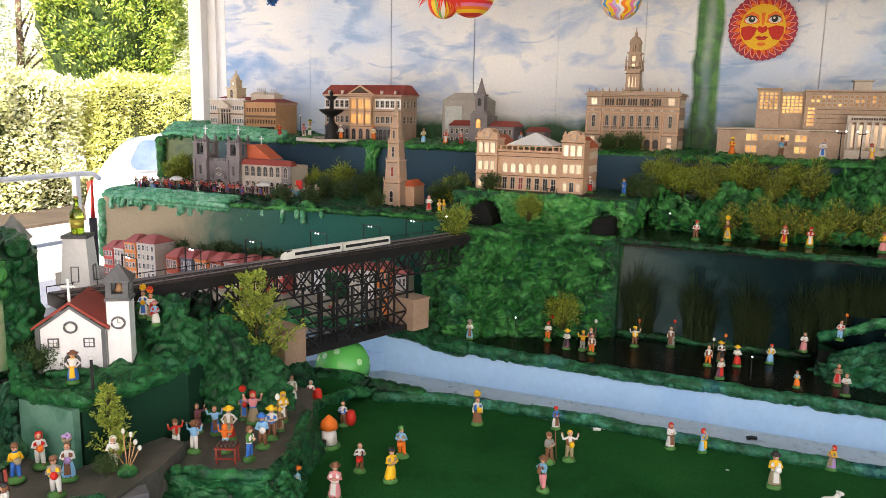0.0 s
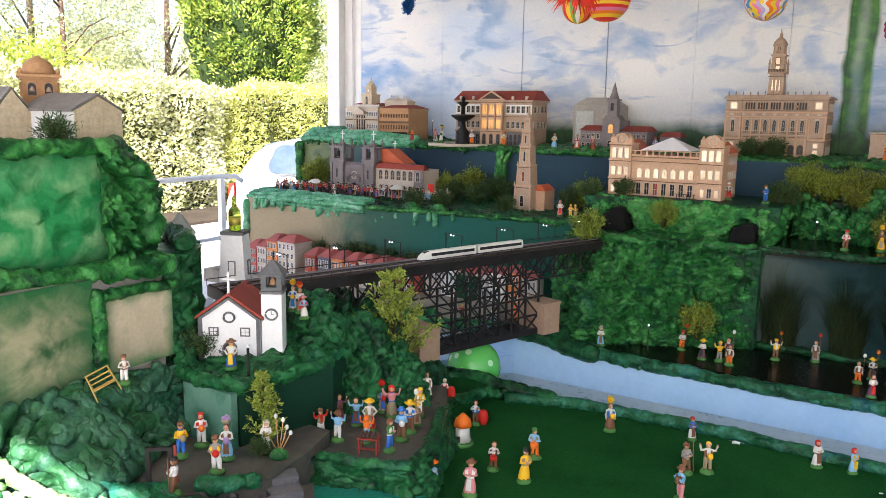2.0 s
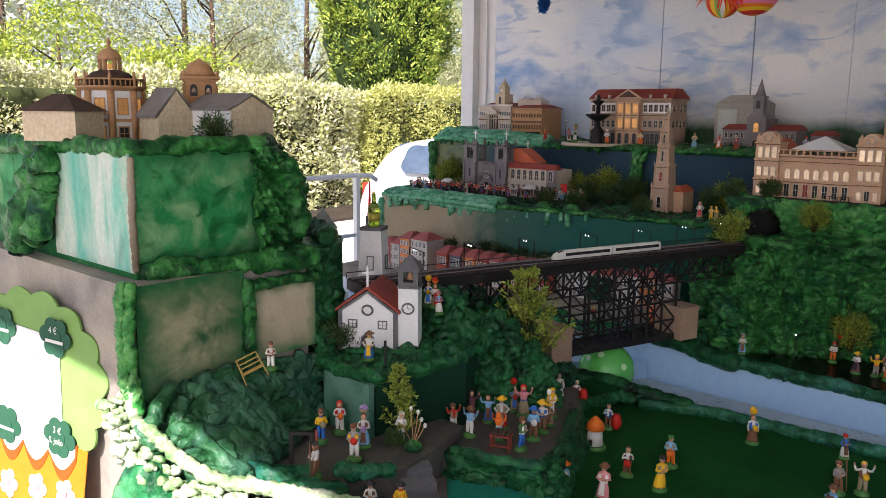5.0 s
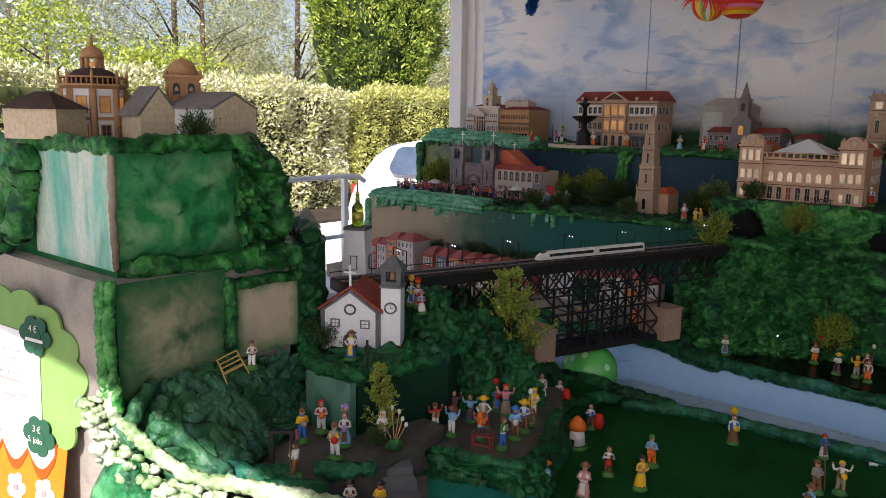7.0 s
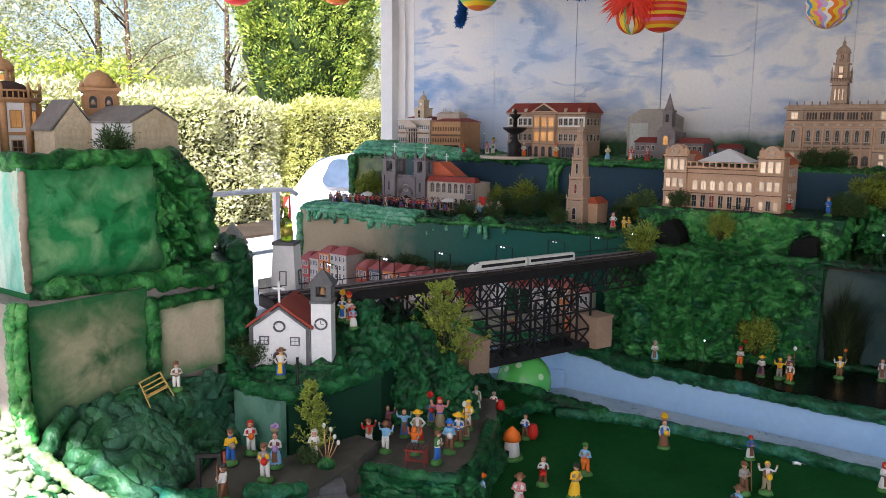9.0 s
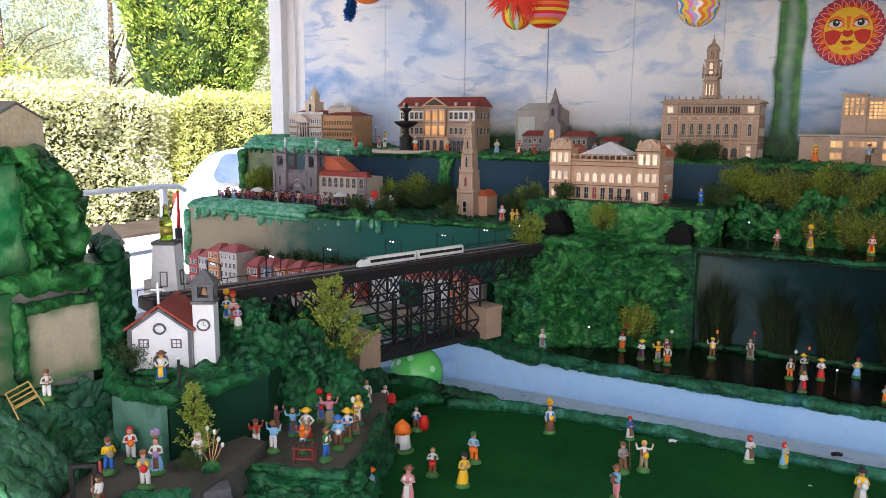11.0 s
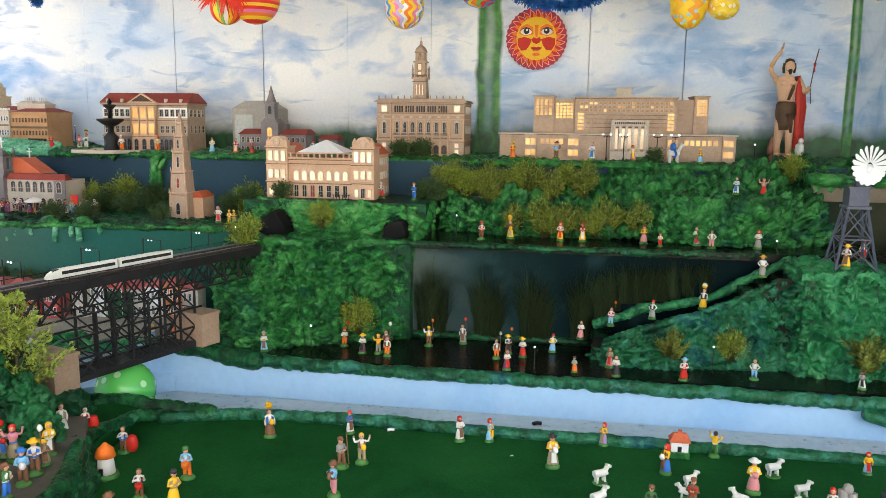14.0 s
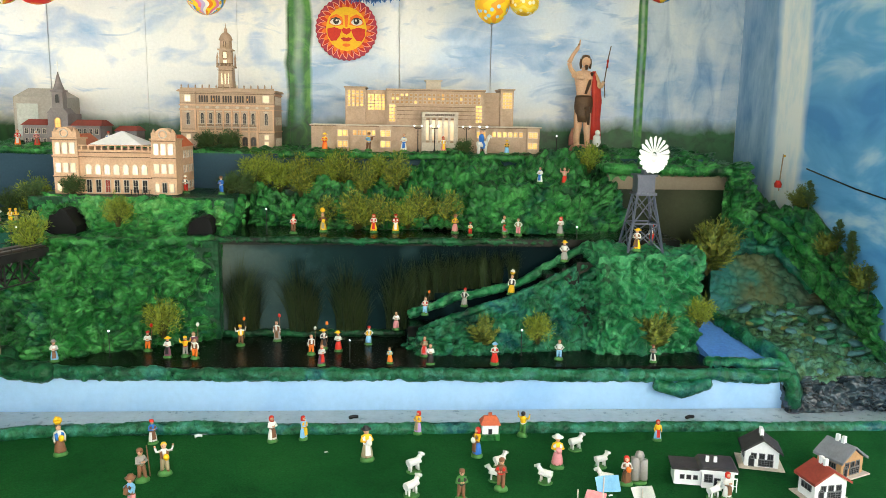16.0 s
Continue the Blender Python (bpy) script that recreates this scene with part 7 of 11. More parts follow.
def bridge():
    t = tagged(new("railway_bridge"), "black iron lattice railway bridge on tan stone piers", "bridge")
    def deck(bm):
        a, b, s = on_line(4.35), on_line(2.4), SIDE * 0.075
        slab(bm, [(a - s)[:2], (a + s)[:2], (b + s)[:2], (b - s)[:2]], 0.752, 0.792)
    one("deck", t, black_iron, deck)
    def bed(bm):
        a, b, s = on_line(4.35), on_line(2.4), SIDE * 0.062
        slab(bm, [(a - s)[:2], (a + s)[:2], (b + s)[:2], (b - s)[:2]], 0.7925, 0.799)
    one("track_bed", t, track_brown, bed, "brown ballasted track bed")
    for off in (-0.042, -0.024, 0.02, 0.038):
        beam("rail", t, on_line(4.35, off, 0.801), on_line(2.4, off, 0.801), 0.002, mdf_grey, 0.004)
    for off in (-0.078, 0.078):
        beam("handrail", t, on_line(4.31, off, 0.815), on_line(2.4, off, 0.815), 0.003, black_iron)
        for i in range(24):
            y = 4.31 - 0.083 * i
            beam("handrail_post", t, on_line(y, off, 0.79), on_line(y, off, 0.815), 0.002, black_iron)
    # shallow lattice along the whole deck
    ys = [4.30 - 0.092 * i for i in range(20)]
    for off in (-0.06, 0.06):
        beam("chord", t, on_line(4.34, off, 0.645), on_line(2.45, off, 0.645), 0.007, black_iron)
        for a, b in zip(ys, ys[1:]):
            beam("post", t, on_line(a, off, 0.645), on_line(a, off, 0.752), 0.0065, black_iron)
            beam("brace", t, on_line(a, off, 0.645), on_line(b, off, 0.752), 0.0055, black_iron)
            beam("brace", t, on_line(b, off, 0.645), on_line(a, off, 0.752), 0.0055, black_iron)
    # deep lattice between the piers
    ys = [3.92 - 0.083 * i for i in range(8)]
    for off in (-0.066, 0.066):
        for z in (0.395, 0.47, 0.56):
            beam("chord", t, on_line(3.96, off, z), on_line(3.27, off, z), 0.008 if z > 0.4 else 0.016, black_iron)
        for i, (a, b) in enumerate(zip(ys, ys[1:])):
            beam("post", t, on_line(a, off, 0.388), on_line(a, off, 0.645), 0.009, black_iron)
            if i % 3 == 2:
                beam("brace", t, on_line(a, off, 0.395), on_line(b, off, 0.47), 0.004, black_iron)
                continue
            for z0, z1 in ((0.395, 0.47), (0.47, 0.56), (0.56, 0.645)):
                beam("brace", t, on_line(a, off, z0), on_line(b, off, z1), 0.006, black_iron)
                if (i + (z0 > 0.4)) % 2 == 0:
                    beam("brace", t, on_line(b, off, z0), on_line(a, off, z1), 0.006, black_iron)
    for y in ys[::3]:
        for z in (0.395, 0.47, 0.56, 0.645):
            beam("cross_beam", t, on_line(y, -0.066, z), on_line(y, 0.066, z), 0.004, black_iron)
    for y, off, foot, top in ((3.26, 0.02, 0.37, 0.505), (3.965, 0.03, 0.375, 0.52)):
        c = on_line(y, off, 0)
        one("pier", t, pier_tan, lambda bm: (slab(bm, [(c + SIDE * a + ALONG * b)[:2] for a, b in ((-0.085, -0.055), (0.085, -0.055), (0.085, 0.055), (-0.085, 0.055))], foot, top), slab(bm, [(c + SIDE * a + ALONG * b)[:2] for a, b in ((-0.09, -0.06), (0.09, -0.06), (0.09, 0.06), (-0.09, 0.06))], top + 0.0003, top + 0.012)), "tan stone pier")
    foot = on_line(3.25, 0.03, 0)
    one("pier_foot", t, foam_dark, lambda bm: foam_sheet(bm, lambda u, v: (foot.x + 0.15 * math.cos(6.2832 * u) * math.cos(1.5 * v) ** 0.7, foot.y + 0.11 * math.sin(6.2832 * u) * math.cos(1.5 * v) ** 0.7, 0.19 + 0.20 * math.sin(1.5 * v)), 36, 16, 0.012, 0.06), "dark green foam foot of the pier")
    one("sill", t, black_iron, lambda bm: (slab(bm, [(on_line(3.93, o))[:2] for o in (-0.075, 0.075)] + [(on_line(3.31, o))[:2] for o in (0.075, -0.075)], 0.376, 0.394)))
    for i, y in enumerate((4.30, 4.05, 3.78, 3.48, 3.16, 2.90, 2.66)):
        m = tagged(new("mast"), "thin black track mast with small lamps", "mast", group="masts on the bridge")
        off = -0.085
        beam("pole", m, on_line(y, off, 0.792), on_line(y, off, 0.895), 0.004, black_iron)
        beam("arm", m, on_line(y, off, 0.893), on_line(y, 0.03, 0.893), 0.003, black_iron)
        beam("pole", m, on_line(y, 0.03, 0.83), on_line(y, 0.03, 0.893), 0.003, black_iron)
        for k in (-0.05, -0.03):
            bm = bmesh.new()
            ball(bm, on_line(y, k, 0.887), 0.0035, 8)
            part("lamp", bm, lamp_glow, m)


def train():
    t = tagged(new("train"), "white and grey model passenger train on the bridge", "train")
    body = paint("silver_white_paint", [(0.66, 0.66, 0.60), (0.74, 0.74, 0.68)], 20, 90, 0.35, 0.05, 0.001, vary=0.04)
    prof = [(-0.016, 0.004), (0.016, 0.004), (0.0165, 0.022), (0.014, 0.036), (0.008, 0.040), (-0.008, 0.040), (-0.014, 0.036), (-0.0165, 0.022)]
    z = 0.805
    def car(y0, y1, nose):
        a, b = on_line(y0, 0.029, z), on_line(y1, 0.029, z)
        L = (b - a).length
        d = (b - a).normalized()
        at = Matrix.Translation(a) @ Matrix.Rotation(math.atan2(d.y, d.x), 4, "Z")
        e = new("carriage")
        e.parent = t
        e.matrix_basis = at
        bm = bmesh.new()
        stations = [(0, 1, 1), (L - (0.055 if nose else 0), 1, 1)] + ([(L - 0.03, 0.95, 0.88), (L - 0.012, 0.8, 0.6), (L, 0.45, 0.3)] if nose else [])
        rings = [[bm.verts.new((x, q * sy, 0.004 + (h - 0.004) * sz)) for q, h in prof] for x, sy, sz in stations]
        for r, s in zip(rings, rings[1:]):
            for i in range(8):
                bm.faces.new((r[i], r[(i + 1) % 8], s[(i + 1) % 8], s[i]))
        bm.faces.new(rings[0])
        bm.faces.new(rings[-1])
        part("body", bm, body, e)
        for s in (-1, 1):
            bm = bmesh.new()
            box(bm, 0.012, L - 0.06 if nose else L - 0.012, s * 0.0166 - 0.0006, s * 0.0166 + 0.0006, 0.017, 0.030)
            part("window_band", bm, dark_glass, e, "dark window band")
        for x in (0.035, L - 0.05):
            bm = bmesh.new()
            box(bm, x - 0.02, x + 0.02, -0.013, 0.013, -0.003, 0.0035)
            part("bogie", bm, black_iron, e)
        if nose:
            bm = bmesh.new()
            prism(bm, [(L - 0.052, 0.0405), (L - 0.03, 0.0372), (L - 0.024, 0.031), (L - 0.046, 0.034)], -0.011, 0.011)
            part("windscreen", bm, dark_glass, e)
    car(3.55, 3.25, True)
    car(3.83, 3.56, False)


chapel()
bottle_tower()
bridge()
train()

# ---- buildings on the tall block ----


def domed_church():
    t = thing("domed_church", "tan octagonal model church with dome and balustrade", "church", pose(-2.61, 1.765, 1.305, 0, 0, 62) @ Matrix.Diagonal((0.86, 0.86, 0.9, 1)))
    R = 0.115
    def oct_ring(bm, r0, z0, r1, z1):
        lathe(bm, [(r0, z0), (r1, z1)], 8, smooth=False)
    one("wall", t, white_wall, lambda bm: oct_ring(bm, R, 0, R, 0.20))
    for i in range(8):
        one("pilaster", t, mdf_tan, lambda bm: lathe(bm, [(0.014, 0), (0.014, 0.20)], 6, (R * math.cos(6.2832 * i / 8), R * math.sin(6.2832 * i / 8), 0)), "tan corner pilaster")
    one("cornice", t, mdf_tan, lambda bm: (lathe(bm, [(R + 0.006, 0.085), (R + 0.006, 0.097)], 8, smooth=False), lathe(bm, [(R + 0.004, 0.2005), (R + 0.018, 0.212), (R + 0.018, 0.218)], 8, smooth=False)))
    one("balustrade", t, mdf_tan, lambda bm: ([lathe(bm, [(0.003, 0.2185), (0.003, 0.240)], 5, ((R + 0.008) * math.cos(6.2832 * i / 40), (R + 0.008) * math.sin(6.2832 * i / 40), 0)) for i in range(40)], lathe(bm, [(R + 0.013, 0.2405), (R + 0.013, 0.246), (R + 0.002, 0.246), (R + 0.002, 0.2405)], 24), [lathe(bm, [(0.006, 0.2185), (0.006, 0.255), (0.002, 0.272)], 6, ((R + 0.01) * math.cos(6.2832 * i / 8), (R + 0.01) * math.sin(6.2832 * i / 8), 0)) for i in range(8)]), "pierced balustrade with finials")
    one("dome", t, brown_roof, lambda bm: lathe(bm, [(0.10, 0.2186), (0.095, 0.245), (0.07, 0.268), (0.04, 0.278)], 24), "dark low dome")
    lantern = one("lantern", t, mdf_tan, lambda bm: (lathe(bm, [(0.045, 0.3155), (0.042, 0.335), (0.028, 0.352), (0.008, 0.36), (0.006, 0.372), (0.009, 0.38), (0.002, 0.40)], 16)), "open lantern with small dome")
    for i in range(6):
        one("column", lantern, mdf_tan, lambda bm: lathe(bm, [(0.008, 0.276), (0.008, 0.315)], 6, (0.036 * math.cos(6.2832 * i / 6), 0.036 * math.sin(6.2832 * i / 6), 0)))
    one("lamp", lantern, lit, lambda bm: ball(bm, (0, 0, 0.292), 0.012, 8))
    for k in range(8):
        a = 6.2832 * (k + 0.5) / 8
        r = R * math.cos(math.pi / 8)
        for z, h, m in ((0.02, 0.045, lit if k % 2 else dark_glass), (0.115, 0.055, lit)):
            part("window", window_mesh(0.034, h, mdf_tan, m, False, (1, 1)), None, t, at=pose(r * math.cos(a), r * math.sin(a), z, 0, 0, math.degrees(a) + 90))


def gable_house(name, label, at, w, d, e, a, wall_mat, roof_mat):
    t = thing(name, label, "house", at, "houses on the block")
    one("wall", t, wall_mat, lambda bm: prism(bm, [(0, 0), (w, 0), (w, e), (w / 2, a), (0, e)], 0, d))
    one("roof", t, roof_mat, lambda bm: (prism(bm, [(-0.01, e - 0.003), (w / 2, a + 0.004), (w / 2, a + 0.011), (-0.01, e + 0.005)], 0.002, d + 0.006), prism(bm, [(w + 0.01, e - 0.003), (w + 0.01, e + 0.005), (w / 2, a + 0.0111), (w / 2, a + 0.0041)], 0.002, d + 0.006)))
    return t


slate_card = paint("slate_grey_card", [(0.17, 0.155, 0.145), (0.25, 0.23, 0.22)], 14, 90, 0.7, 0.3, 0.001)
domed_church()
t = gable_house("chapel_house", "cream model house with white side and grey roof", pose(-2.145, 1.93, 1.31, 0, 0, 100), 0.19, 0.21, 0.115, 0.16, cream_card, slate_card)
one("side_panel", t, white_wall, lambda bm: box(bm, -0.003, -0.0005, 0.004, 0.2, 0.0, 0.112), "white side wall")
gable_house("gable_house", "cream model house with steep brown roof", pose(-2.325, 1.775, 1.31, 0, 0, 88), 0.135, 0.13, 0.09, 0.175, cream_card, slate_card)
t = gable_house("low_house", "low cream model house with brown hipped roof", pose(-2.50, 1.535, 1.322, 0, 0, 28) @ Matrix.Diagonal((0.84, 1, 1.1, 1)), 0.002, 0.002, 0.002, 0.003, cream_card, brown_roof)
one("main_wall", t, cream_card, lambda bm: box(bm, -0.16, 0.07, 0.0, 0.14, 0, 0.085))
one("hipped_roof", t, brown_roof, lambda bm: hip(bm, -0.175, 0.085, -0.012, 0.152, 0.0855, 0.05, 0.10, 0.07))
t = thing("belfry", "tan model belfry with arches and dome", "tower", pose(-2.42, 1.99, 1.325, 0, 0, 62))
one("nave", t, cream_card, lambda bm: box(bm, -0.05, 0.20, -0.05, 0.05, 0, 0.12))
one("nave_roof", t, slate_card, lambda bm: hip(bm, -0.06, 0.21, -0.06, 0.06, 0.1205, 0.02, 0.03, 0.045))
one("drum", t, mdf_tan, lambda bm: (box(bm, -0.058, 0.058, -0.058, 0.058, 0.1207, 0.136), box(bm, -0.05, 0.05, -0.05, 0.05, 0.1363, 0.196)))
arch_w = window_mesh(0.024, 0.028, mdf_tan, dark_glass, True, (0, 0), 0.006)
for q in (-0.024, 0.024):
    for k in range(4):
        part("arch", arch_w, None, t, at=pose(0, 0, 0, 0, 0, 90 * k) @ pose(q, -0.0502, 0.146))
    one("bell", t, mdf, lambda bm: lathe(bm, [(0.009, 0.158), (0.006, 0.168), (0.002, 0.174)], 8, (q, -0.054, 0)))
one("cornice", t, mdf_tan, lambda bm: (box(bm, -0.056, 0.056, -0.056, 0.056, 0.1963, 0.203), box(bm, -0.064, 0.064, -0.064, 0.064, 0.2033, 0.213)))
for x in (-0.055, 0.055):
    for y in (-0.055, 0.055):
        one("finial", t, mdf_tan, lambda bm: lathe(bm, [(0.005, 0.2133), (0.006, 0.222), (0.002, 0.234)], 6, (x, y, 0)))
one("dome", t, mdf_tan, lambda bm: lathe(bm, [(0.05, 0.2133), (0.05, 0.224), (0.044, 0.244), (0.03, 0.260), (0.012, 0.268), (0.004, 0.274)], 20))

# ---- windmill, saint, lawn houses ----


def wind_pump():
    t = thing("wind_pump", "model wind pump with white wheel on a grey tower", "windmill", pose(1.49, 4.33, 0.795))
    foot, top, zt = 0.085, 0.04, 0.27
    for sx in (-1, 1):
        for sy in (-1, 1):
            beam("leg", t, (sx * foot, sy * foot, 0), (sx * top, sy * top, zt), 0.009, grey_blue_metal)
    def at(k, sx, sy):
        r = foot + (top - foot) * k
        return (sx * r, sy * r, zt * k)
    sides = (((-1, -1), (1, -1)), ((1, -1), (1, 1)), ((1, 1), (-1, 1)), ((-1, 1), (-1, -1)))
    for (a, b), i in zip(sides, range(4)):
        for k0, k1 in ((0.02, 0.5), (0.5, 0.98)):
            beam("brace", t, at(k0, *a), at(k1, *b), 0.005, grey_blue_metal)
            beam("brace", t, at(k0, *b), at(k1, *a), 0.005, grey_blue_metal)
        beam("girt", t, at(0.5, *a), at(0.5, *b), 0.006, grey_blue_metal)
    one("head", t, grey_blue_metal, lambda bm: (box(bm, -0.052, 0.052, -0.052, 0.052, zt, zt + 0.012), box(bm, -0.042, 0.042, -0.042, 0.042, zt + 0.0125, zt + 0.09), box(bm, -0.05, 0.05, -0.05, 0.05, zt + 0.0905, zt + 0.10)), "boxy grey tower head")
    one("tail", t, grey_blue_metal, lambda bm: (box(bm, -0.004, 0.004, -0.06, 0.10, zt + 0.12, zt + 0.13), box(bm, -0.01, 0.01, -0.02, 0.02, zt + 0.1005, zt + 0.1195)))
    wheel = new("wheel")
    wheel.parent = t
    wheel.matrix_basis = pose(0.02, -0.075, zt + 0.195, 0, 0, 20)
    tagged(wheel, "white many-bladed wheel")
    bm = bmesh.new()
    n = 18
    v = [bm.verts.new(p) for p in ((-0.003, 0, 0.014), (0.003, 0.002, 0.014), (0.0125, 0.006, 0.082), (0.004, 0.002, 0.09), (-0.0125, -0.006, 0.08), (-0.003, 0.0015, 0.014), (0.003, 0.0035, 0.014), (0.0125, 0.0075, 0.082), (0.004, 0.0035, 0.09), (-0.0125, -0.0045, 0.08))]
    bm.faces.new(v[:5])
    bm.faces.new(list(reversed(v[5:])))
    for i in range(5):
        bm.faces.new((v[i], v[5 + i], v[5 + (i + 1) % 5], v[(i + 1) % 5]))
    blade = mesh_of("blade", bm, white_paint)
    for i in range(n):
        part("blade", blade, None, wheel, at=Matrix.Rotation(6.2832 * i / n, 4, "Y"))
    one("hub", t, white_paint, lambda bm: tube(bm, [(0.02, -0.082, zt + 0.195), (0.01, -0.06, zt + 0.16)], 0.014, 12))


def saint():
    skin, red, fur, pink = (paint(n, c, 14, 120, 0.5, 0.2, 0.001) for n, c in (("painted_skin", [(0.64, 0.38, 0.24), (0.70, 0.44, 0.29)]), ("red_cloak", [(0.46, 0.03, 0.02), (0.56, 0.05, 0.03)]), ("brown_fur", [(0.06, 0.03, 0.016), (0.11, 0.06, 0.03)]), ("rose_base", [(0.40, 0.16, 0.12), (0.46, 0.20, 0.15)])))
    bm = bmesh.new()
    lathe(bm, [(0.085, 0), (0.088, 0.02), (0.075, 0.045), (0.05, 0.055)], 16, (0, 0, 0), 3, 1.0, 0.8)
    tube(bm, [(-0.035, 0.0, 0.04), (-0.038, 0.005, 0.11), (-0.034, -0.004, 0.17), (-0.034, 0.0, 0.24), (-0.026, 0.002, 0.33)], 0.019, 10, 0, 1.75)
    tube(bm, [(0.03, -0.02, 0.04), (0.028, -0.012, 0.11), (0.022, -0.024, 0.175), (0.022, -0.014, 0.24), (0.018, 0.0, 0.33)], 0.018, 10, 0, 1.8)
    for x, y in ((-0.037, -0.018), (0.032, -0.04)):
        ball(bm, (x, y, 0.052), 0.022, 10, 0, 0.55)
    lathe(bm, [(0.056, 0.20), (0.058, 0.25), (0.062, 0.31), (0.058, 0.36), (0.05, 0.375)], 14, (-0.002, -0.002, 0), 2, 1.0, 0.72)
    tube(bm, [(0.01, -0.04, 0.30), (0.022, -0.043, 0.24), (0.026, -0.04, 0.185)], 0.022, 8, 2, 0.5)
    lathe(bm, [(0.048, 0.37), (0.048, 0.40), (0.055, 0.44), (0.066, 0.485), (0.066, 0.51), (0.05, 0.528), (0.02, 0.536), (0.018, 0.555)], 18, (-0.004, 0, 0), 0, 1.0, 0.66)
    for s in (-1, 1):
        ball(bm, (-0.004 + s * 0.026, -0.026, 0.488), 0.028, 10, 0, 0.75)
        ball(bm, (-0.004 + s * 0.064, 0.0, 0.508), 0.022, 10, 0)
    ball(bm, (0.004, -0.008, 0.588), 0.029, 14, 0, 1.25)
    lathe(bm, [(0.022, 0.572), (0.029, 0.60), (0.030, 0.618), (0.023, 0.632), (0.006, 0.637)], 14, (0.004, 0.008, 0), 2)
    for s in (-1, 1):
        tube(bm, [(0.004 + s * 0.027, 0.010, 0.61), (0.004 + s * 0.033, 0.012, 0.58), (0.004 + s * 0.029, 0.014, 0.55)], 0.010, 8, 2, 0.8)
    tube(bm, [(0.004, -0.020, 0.564), (0.004, -0.027, 0.553), (0.004, -0.026, 0.54)], 0.014, 8, 2, 0.5)
    tube(bm, [(-0.066, 0, 0.51), (-0.098, -0.012, 0.545), (-0.112, -0.016, 0.582)], 0.017, 10, 0, 0.85)
    tube(bm, [(-0.112, -0.016, 0.582), (-0.088, -0.02, 0.63), (-0.058, -0.022, 0.675), (-0.05, -0.022, 0.70)], 0.0145, 10, 0, 0.65)
    tube(bm, [(-0.05, -0.022, 0.695), (-0.044, -0.022, 0.73)], 0.006, 6, 0, 0.7)
    tube(bm, [(0.064, 0, 0.51), (0.088, -0.006, 0.46), (0.10, -0.03, 0.43)], 0.017, 10, 0, 0.85)
    tube(bm, [(0.10, -0.03, 0.43), (0.108, -0.05, 0.45), (0.112, -0.056, 0.465)], 0.013, 8, 0, 0.8)
    for dx, dy, r in ((0, 0, 0.024), (0.016, 0.012, 0.026), (0.03, 0.02, 0.024), (0.012, 0.03, 0.026)):
        tube(bm, [(0.036 + 0.6 * dx, -0.02 + dy, 0.525), (0.062 + 0.8 * dx, -0.012 + dy, 0.46), (0.072 + dx, 0.0 + dy, 0.34), (0.068 + dx, 0.004 + dy, 0.22), (0.074 + 1.1 * dx, 0.0 + dy, 0.09)], 0.8 * r, 8, 1, 1.25)
    tube(bm, [(0.04, -0.034, 0.52), (0.02, -0.046, 0.45), (0.0, -0.044, 0.385)], 0.012, 8, 2, 0.8)
    tube(bm, [(0.125, -0.05, 0.36), (0.115, -0.058, 0.46), (0.135, -0.056, 0.60), (0.15, -0.054, 0.69)], 0.003, 6, 2)
    tube(bm, [(0.134, -0.058, 0.60), (0.128, -0.064, 0.575), (0.134, -0.064, 0.55)], 0.009, 6, 1, 0.5)
    tube(bm, [(-0.058, 0.03, 0.05), (-0.062, 0.03, 0.10), (-0.05, 0.034, 0.16)], 0.03, 8, 3, 0.5)
    lathe(bm, [(0.02, 0.045), (0.034, 0.07), (0.03, 0.11), (0.012, 0.125)], 10, (0.085, -0.05, 0), 4, 0.8, 1.2)
    ball(bm, (0.082, -0.082, 0.135), 0.018, 8, 4)
    for v in bm.verts:
        v.co += 0.0035 * noise.noise_vector(v.co * 38)
    solid("saint_statue", bm, [skin, red, fur, pink, white_wall], "painted plaster saint statue with red cloak, standing", "statue", pose(1.52, 5.80, 1.20))


def meadow_house(at, w, d, e, a, roof_mat, label, wall_mat=None, porch=False):
    t = thing("meadow_house", label, "house", at, "houses on the meadow")
    wm = wall_mat or white_wall
    one("wall", t, wm, lambda bm: prism(bm, [(0, 0), (w, 0), (w, e), (w / 2, a), (0, e)], 0, d))
    one("roof", t, roof_mat, lambda bm: (prism(bm, [(-0.012, e - 0.005), (w / 2, a + 0.004), (w / 2, a + 0.011), (-0.012, e + 0.004)], -0.012, d + 0.012), prism(bm, [(w + 0.012, e - 0.005), (w + 0.012, e + 0.004), (w / 2, a + 0.0111), (w / 2, a + 0.0041)], -0.012, d + 0.012)))
    for k in (0.35, 0.6):
        one("chimney", t, white_wall, lambda bm: box(bm, w / 2 - 0.006, w / 2 + 0.006, d * k, d * k + 0.012, a, a + 0.032))
    win = window_mesh(0.016, 0.018, grey_trim, dark_glass, False, (1, 0), 0.003)
    windows(t, win, spaced(0.015, w - 0.015, 3), e * 0.55)
    part("picture_window", window_mesh(w * 0.4, e * 0.36, grey_trim, dark_glass, False, (4, 2), 0.003), None, t, at=pose(w * 0.62, 0, e * 0.1))
    part("door", window_mesh(0.016, 0.03, grey_trim, dark_glass, True, (0, 0), 0.003), None, t, at=pose(w * 0.2, 0, 0.002))
    for x in spaced(0.02, d - 0.02, 3):
        part("window", win, None, t, at=pose(0, x, e * 0.45, 0, 0, -90))
    one("plinth", t, mdf_pale, lambda bm: box(bm, -0.02, w + 0.02, -0.02, d + 0.02, -0.004, -0.0003))
    return t


